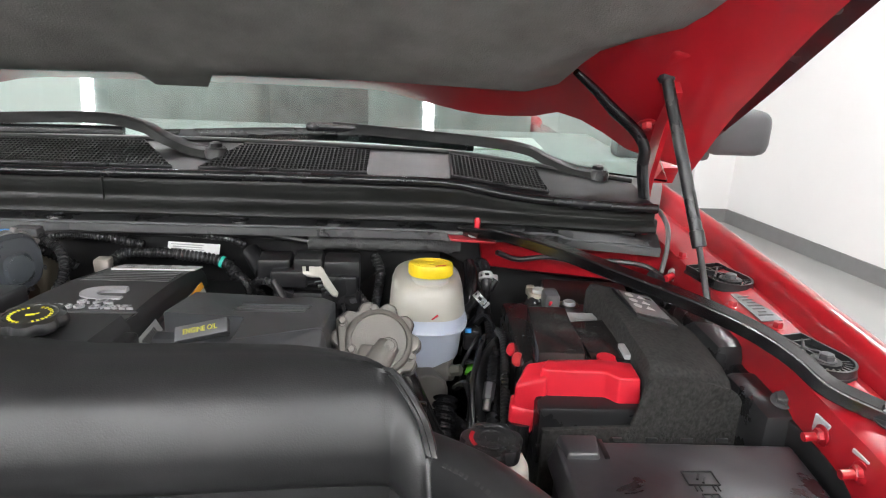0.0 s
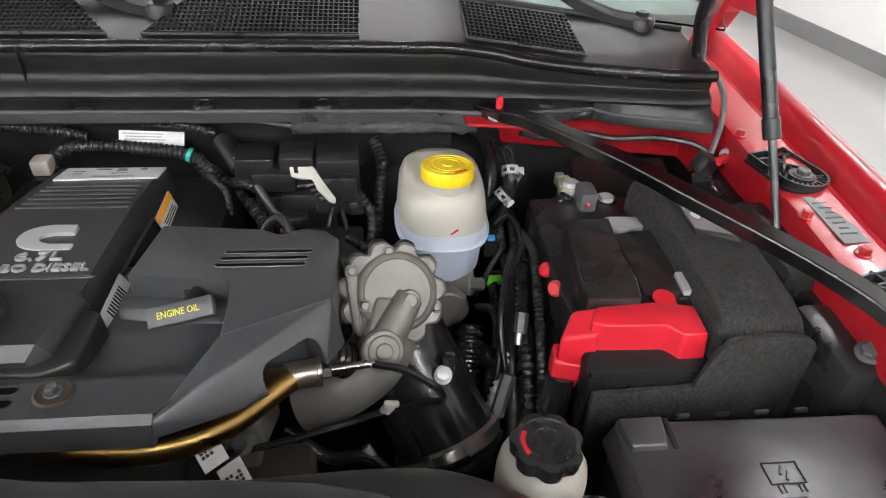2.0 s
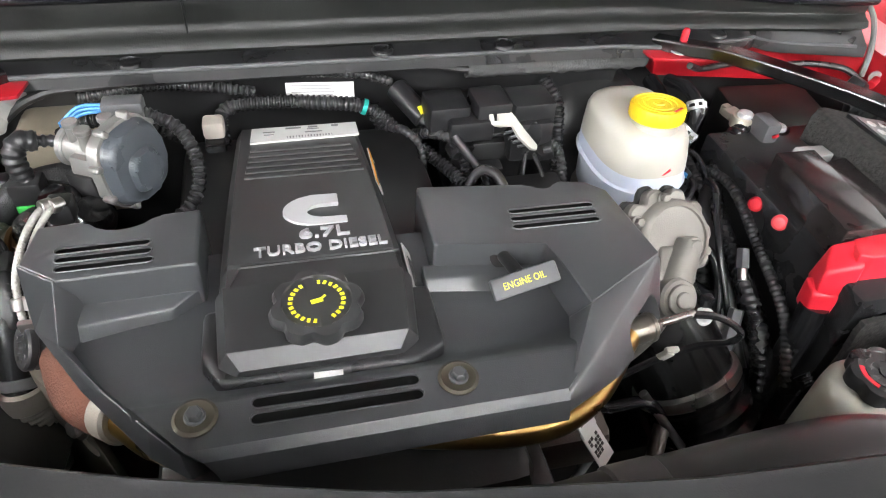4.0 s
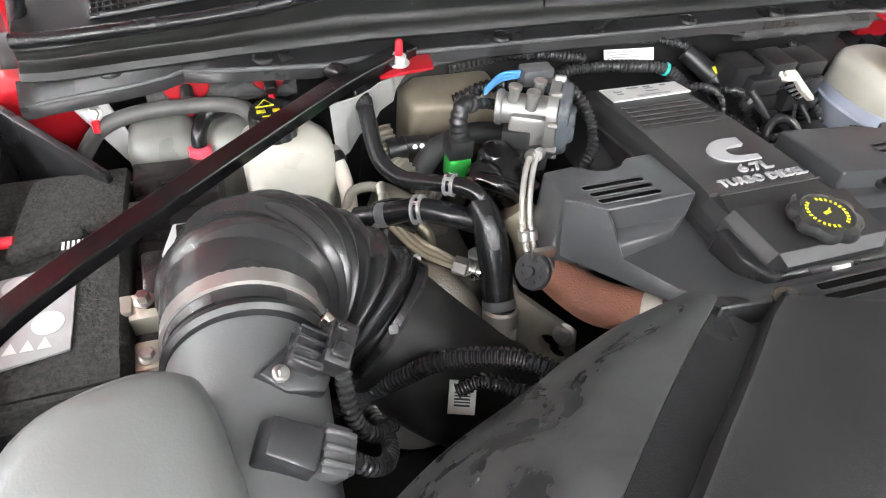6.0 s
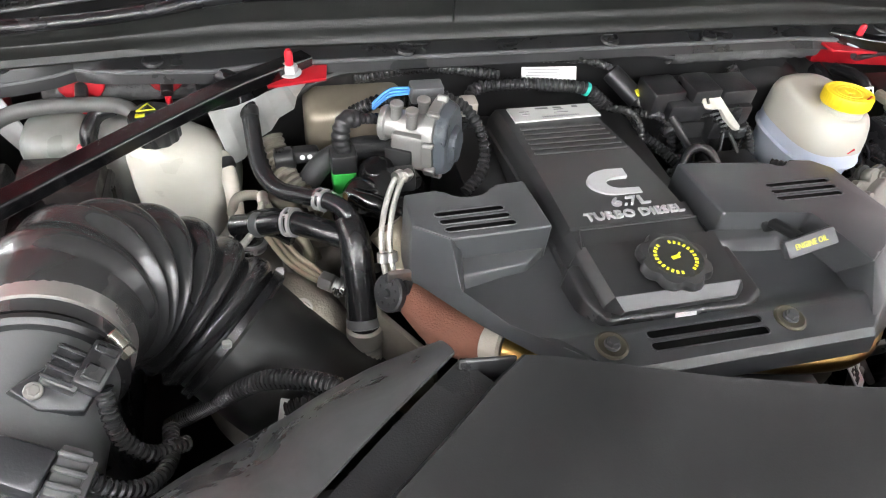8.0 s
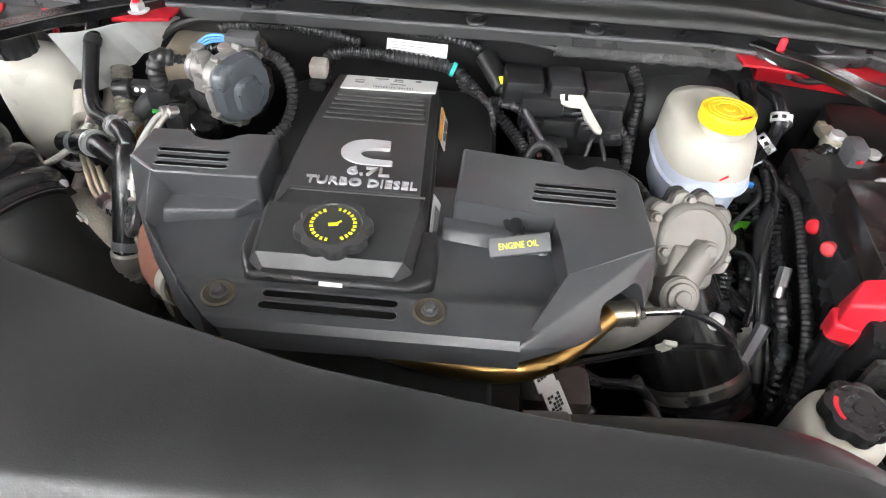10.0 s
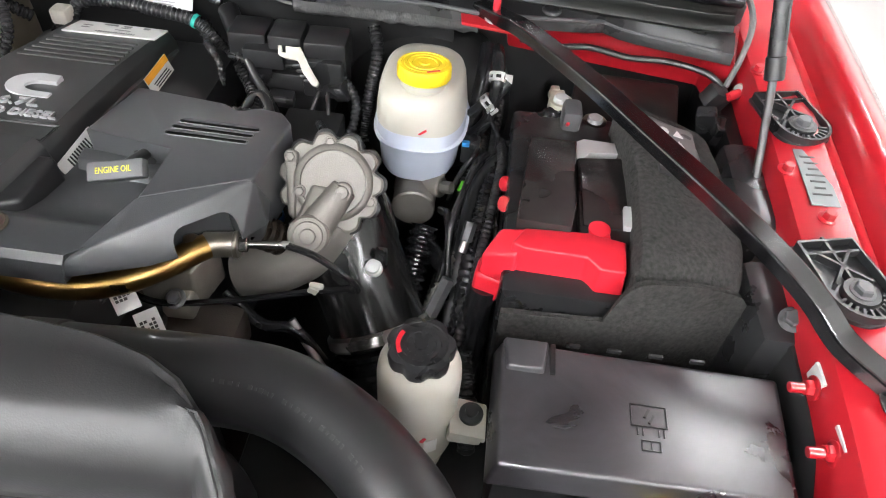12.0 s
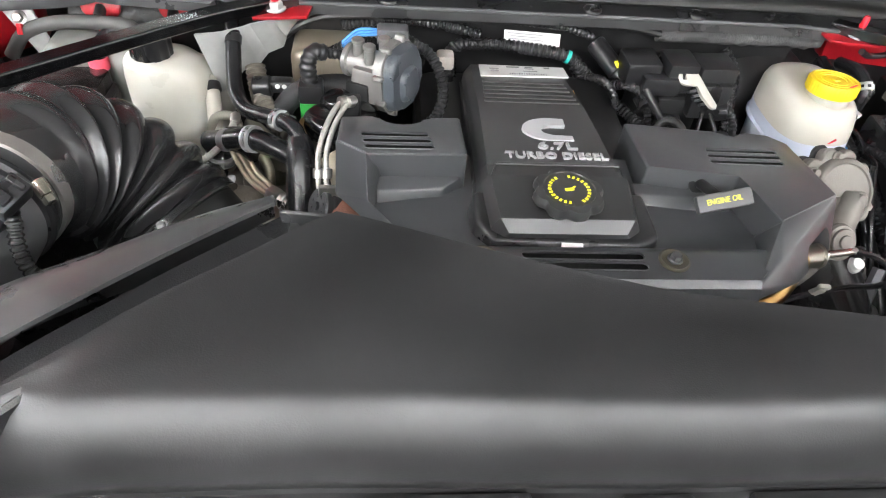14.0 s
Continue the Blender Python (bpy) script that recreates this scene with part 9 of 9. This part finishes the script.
hose("wire_loom", [(-0.853, 0.478, 1.198), (-0.838, 0.476, 1.180), (-0.824, 0.486, 1.160), (-0.816, 0.51, 1.142), (-0.82, 0.545, 1.126)], 0.0062, LOOM, "corrugated black wire loom from the temperature sensor", "cable", "wire looms", ribs=0.22, pitch=0.005)
hose("wire_loom", [(-0.735, 0.575, 1.075), (-0.715, 0.572, 1.085), (-0.695, 0.560, 1.085), (-0.67, 0.545, 1.08)], 0.0075, LOOM, "short corrugated loom with a white tag", "cable", "wire looms", ribs=0.2)
wt3 = thing("cable_tag", "white barcode tag wrapped on a loom", "tag", "code tags")
bm = bmesh.new()
box(bm, (0, 0, 0), (0.024, 0.030, 0.0015), 0.0004, 1)
part("tag", bm, PAPER, wt3)
bm = bmesh.new()
for j in range(6):
    box(bm, (0, -0.007 + 0.0028 * j, 0.0009), (0.014, 0.0012 if j % 2 else 0.0018, 0.0006))
part("print", bm, INK, wt3)
wt3.matrix_basis = pose(-0.732, 0.570, 1.070, 48, 0, -20)
# dark mass under the looms
lowd = thing("crossmember", "black crossmember and brackets low in the bay", "bracket")
bm = bmesh.new()
box(bm, (-0.78, 0.52, 0.86), (0.30, 0.20, 0.10), 0.02)
box(bm, (-0.72, 0.47, 1.0), (0.10, 0.04, 0.20), 0.012)
part("member", bm, DARK, lowd)
bm = bmesh.new()
box(bm, (-0.03, 0.50, 0.80), (0.30, 0.24, 0.10), 0.02)
part("member", bm, DARK, lowd)
# small pieces round the turbo and the hoses
oc = thing("connector", "black oval plug with white marks by the hoses", "connector")
bm = bmesh.new()
cyl(bm, (-0.722, 0.858, 1.124), (-0.700, 0.858, 1.126), 0.0125, 18)
box(bm, (-0.688, 0.860, 1.127), (0.030, 0.018, 0.016), 0.005, 3)
part("body", bm, PLASTIC, oc)
for dx in (0.0, 0.008):
    bm = bmesh.new()
    lathe(bm, [(0.0016, 0), (0.0028, 0), (0.0028, 0.0008), (0.0016, 0.0008)], 14, aim((-0.692 + dx, 0.8508, 1.130), (0, -1, 0.25)))
    part("mark", bm, PAPER, oc)
hose("sleeve", [(-0.722, 0.885, 1.135), (-0.716, 0.862, 1.118), (-0.708, 0.842, 1.108), (-0.692, 0.822, 1.098), (-0.672, 0.81, 1.09)], 0.0125, surface("foil_sleeve", (0.27, 0.25, 0.21), 0.38, 0.7, bump=0.9, fine=500, vary=0.4), "crinkled foil sleeve over a hose", "sleeve", "foil sleeves", ribs=0.14, pitch=0.007, n=16)
hose("fuel_pipe", [(-0.752, 0.80, 1.045), (-0.735, 0.795, 1.075), (-0.715, 0.785, 1.085), (-0.698, 0.768, 1.07), (-0.70, 0.75, 1.03)], 0.006, surface("worn_olive_pipe", (0.22, 0.2, 0.15), 0.35, 0.7, vary=0.4), "bent worn metal pipe", "pipe", "fuel pipes")
hose("fuel_pipe", [(-0.722, 0.76, 1.075), (-0.715, 0.735, 1.055), (-0.69, 0.70, 1.02), (-0.672, 0.68, 0.99), (-0.66, 0.66, 0.95)], 0.0055, surface("dull_grey_pipe", (0.2, 0.19, 0.17), 0.4, 0.7), "long bent grey metal pipe", "pipe", "fuel pipes")
hose("heater_hose", [(-0.762, 0.790, 1.06), (-0.752, 0.792, 1.088), (-0.728, 0.785, 1.098), (-0.708, 0.772, 1.092)], 0.0155, RUBBER, "short fat black elbow hose", "hose", "heater hoses", n=18)
spring_clip((-0.757, 0.790, 1.070), (0.2, 0, 1), 0.0165)
spring_clip((0.061, 0.868, 1.150), (0, -0.6, -0.6), 0.0085)
spring_clip((0.053, 0.861, 1.121), (-0.6, -0.1, -0.6), 0.0075)
hose("small_hose", [(0.075, 0.87, 1.145), (0.062, 0.862, 1.128), (0.048, 0.860, 1.116), (0.034, 0.860, 1.100)], 0.0065, RUBBER, "short black hose with a spring clip", "hose", n=12)
hose("small_hose", [(0.030, 0.80, 1.048), (0.060, 0.795, 1.060), (0.072, 0.82, 1.085), (0.062, 0.85, 1.098), (0.045, 0.85, 1.085)], 0.0030, RUBBER, "thin black wire looped by the reservoir", "cable", n=8)
cb = thing("copper_fitting", "copper-coloured fitting behind the hoses", "fitting")
bm = bmesh.new()
cyl(bm, (-0.655, 0.775, 1.125), (-0.630, 0.770, 1.122), 0.0095, 6)
cyl(bm, (-0.660, 0.776, 1.126), (-0.655, 0.775, 1.125), 0.012, 16)
part("nut", bm, surface("dull_copper", (0.3, 0.18, 0.09), 0.35, 0.9), cb)
tb = thing("turbo_scroll", "ribbed rusty grey turbo scroll beside the hoses", "turbo")
bm = bmesh.new()
tube(bm, [(-0.755, 0.745, 0.98), (-0.742, 0.735, 1.03), (-0.715, 0.715, 1.045), (-0.690, 0.695, 1.02), (-0.68, 0.68, 0.96)], 0.030, 22)
part("scroll", bm, surface("mottled_cast_iron", (0.27, 0.245, 0.21), 0.5, 0.6, bump=0.8, fine=350, vary=0.5), tb)
bm = bmesh.new()
bolt(bm, (-0.712, 0.690, 1.068), (0.2, -0.6, 0.7), 0.007, 0.007)
part("bolt", bm, STEEL, tb)
bm = bmesh.new()
bolt(bm, (-0.740, 0.712, 1.055), (-0.3, -0.6, 0.7), 0.007, 0.007)
part("bolt", bm, STEEL, tb)
vb = thing("valve_block", "silver sensor block on two stems", "sensor")
bm = bmesh.new()
box(bm, (-0.690, 0.815, 1.06), (0.05, 0.05, 0.03), 0.006)
cyl(bm, (-0.70, 0.80, 1.07), (-0.70, 0.795, 1.09), 0.008, 6)
part("block", bm, surface("stained_alloy", (0.2, 0.185, 0.16), 0.4, 0.7, vary=0.4, bump=0.3), vb)
hose("wire_loom", [(-0.63, 0.90, 1.15), (-0.60, 0.89, 1.17), (-0.57, 0.885, 1.172), (-0.545, 0.885, 1.165), (-0.52, 0.90, 1.14)], 0.008, LOOM, "corrugated black wire loom over the throttle", "cable", "wire looms", ribs=0.2)
hose("wire_loom", [(-0.50, 0.955, 1.165), (-0.46, 0.95, 1.178), (-0.40, 0.948, 1.18), (-0.33, 0.945, 1.175), (-0.29, 0.94, 1.165)], 0.006, LOOM, "black wire loom under the cowl lip", "cable", "wire looms", ribs=0.2)

# wiring over and below the control unit
for pts, rr, rib_ in (([(-0.27, 0.90, 1.12), (-0.255, 0.875, 1.135), (-0.235, 0.865, 1.13), (-0.22, 0.86, 1.10), (-0.215, 0.84, 1.05)], 0.0065, 0.2), ([(-0.235, 0.86, 1.14), (-0.22, 0.845, 1.12), (-0.20, 0.835, 1.09), (-0.19, 0.83, 1.04)], 0.005, 0.0),
                      ([(-0.12, 0.87, 1.12), (-0.105, 0.855, 1.10), (-0.11, 0.83, 1.07), (-0.14, 0.81, 1.04)], 0.006, 0.2), ([(-0.26, 0.80, 1.10), (-0.235, 0.79, 1.115), (-0.205, 0.795, 1.11), (-0.18, 0.81, 1.08)], 0.006, 0.2),
                      ([(-0.15, 0.855, 1.11), (-0.16, 0.835, 1.085), (-0.18, 0.82, 1.06)], 0.0025, 0.0), ([(-0.14, 0.855, 1.11), (-0.135, 0.83, 1.09), (-0.15, 0.81, 1.05)], 0.0025, 0.0),
                      ([(-0.10, 0.95, 1.15), (-0.09, 0.92, 1.13), (-0.095, 0.89, 1.09), (-0.10, 0.86, 1.04)], 0.008, 0.2), ([(-0.30, 0.90, 1.13), (-0.285, 0.875, 1.14), (-0.27, 0.86, 1.12), (-0.275, 0.84, 1.07)], 0.005, 0.2)):
    hose("wire_loom", pts, rr, LOOM, "black wiring round the control unit", "cable", "control unit wires", ribs=rib_, n=10)
for c, s_, a in (((-0.225, 0.868, 1.118), (0.024, 0.020, 0.022), 0.4), ((-0.125, 0.862, 1.112), (0.020, 0.018, 0.026), -0.3), ((-0.195, 0.850, 1.098), (0.030, 0.016, 0.018), 0.1)):
    t = thing("connector", "black plug under the control unit", "connector", "control unit plugs")
    bm = bmesh.new()
    box(bm, c, s_, 0.003, 2, Euler((0.3, a, a)).to_matrix().to_4x4())
    part("body", bm, PLASTIC, t)
    bm = bmesh.new()
    box(bm, (c[0], c[1] - s_[1] * 0.55, c[2] + 0.004), (s_[0] * 0.5, 0.004, 0.008), 0.001, 1, Euler((0.3, a, a)).to_matrix().to_4x4())
    part("latch", bm, SATIN, t)
for x, y, z in ((-0.21, 0.846, 1.085), (-0.175, 0.835, 1.075)):
    t = thing("clip", "small pink and white wire clip", "clip", "wire clips")
    bm = bmesh.new()
    box(bm, (x, y, z), (0.006, 0.004, 0.005), 0.001)
    part("clip", bm, surface("pale_pink_clip", (0.6, 0.35, 0.4), 0.5), t)
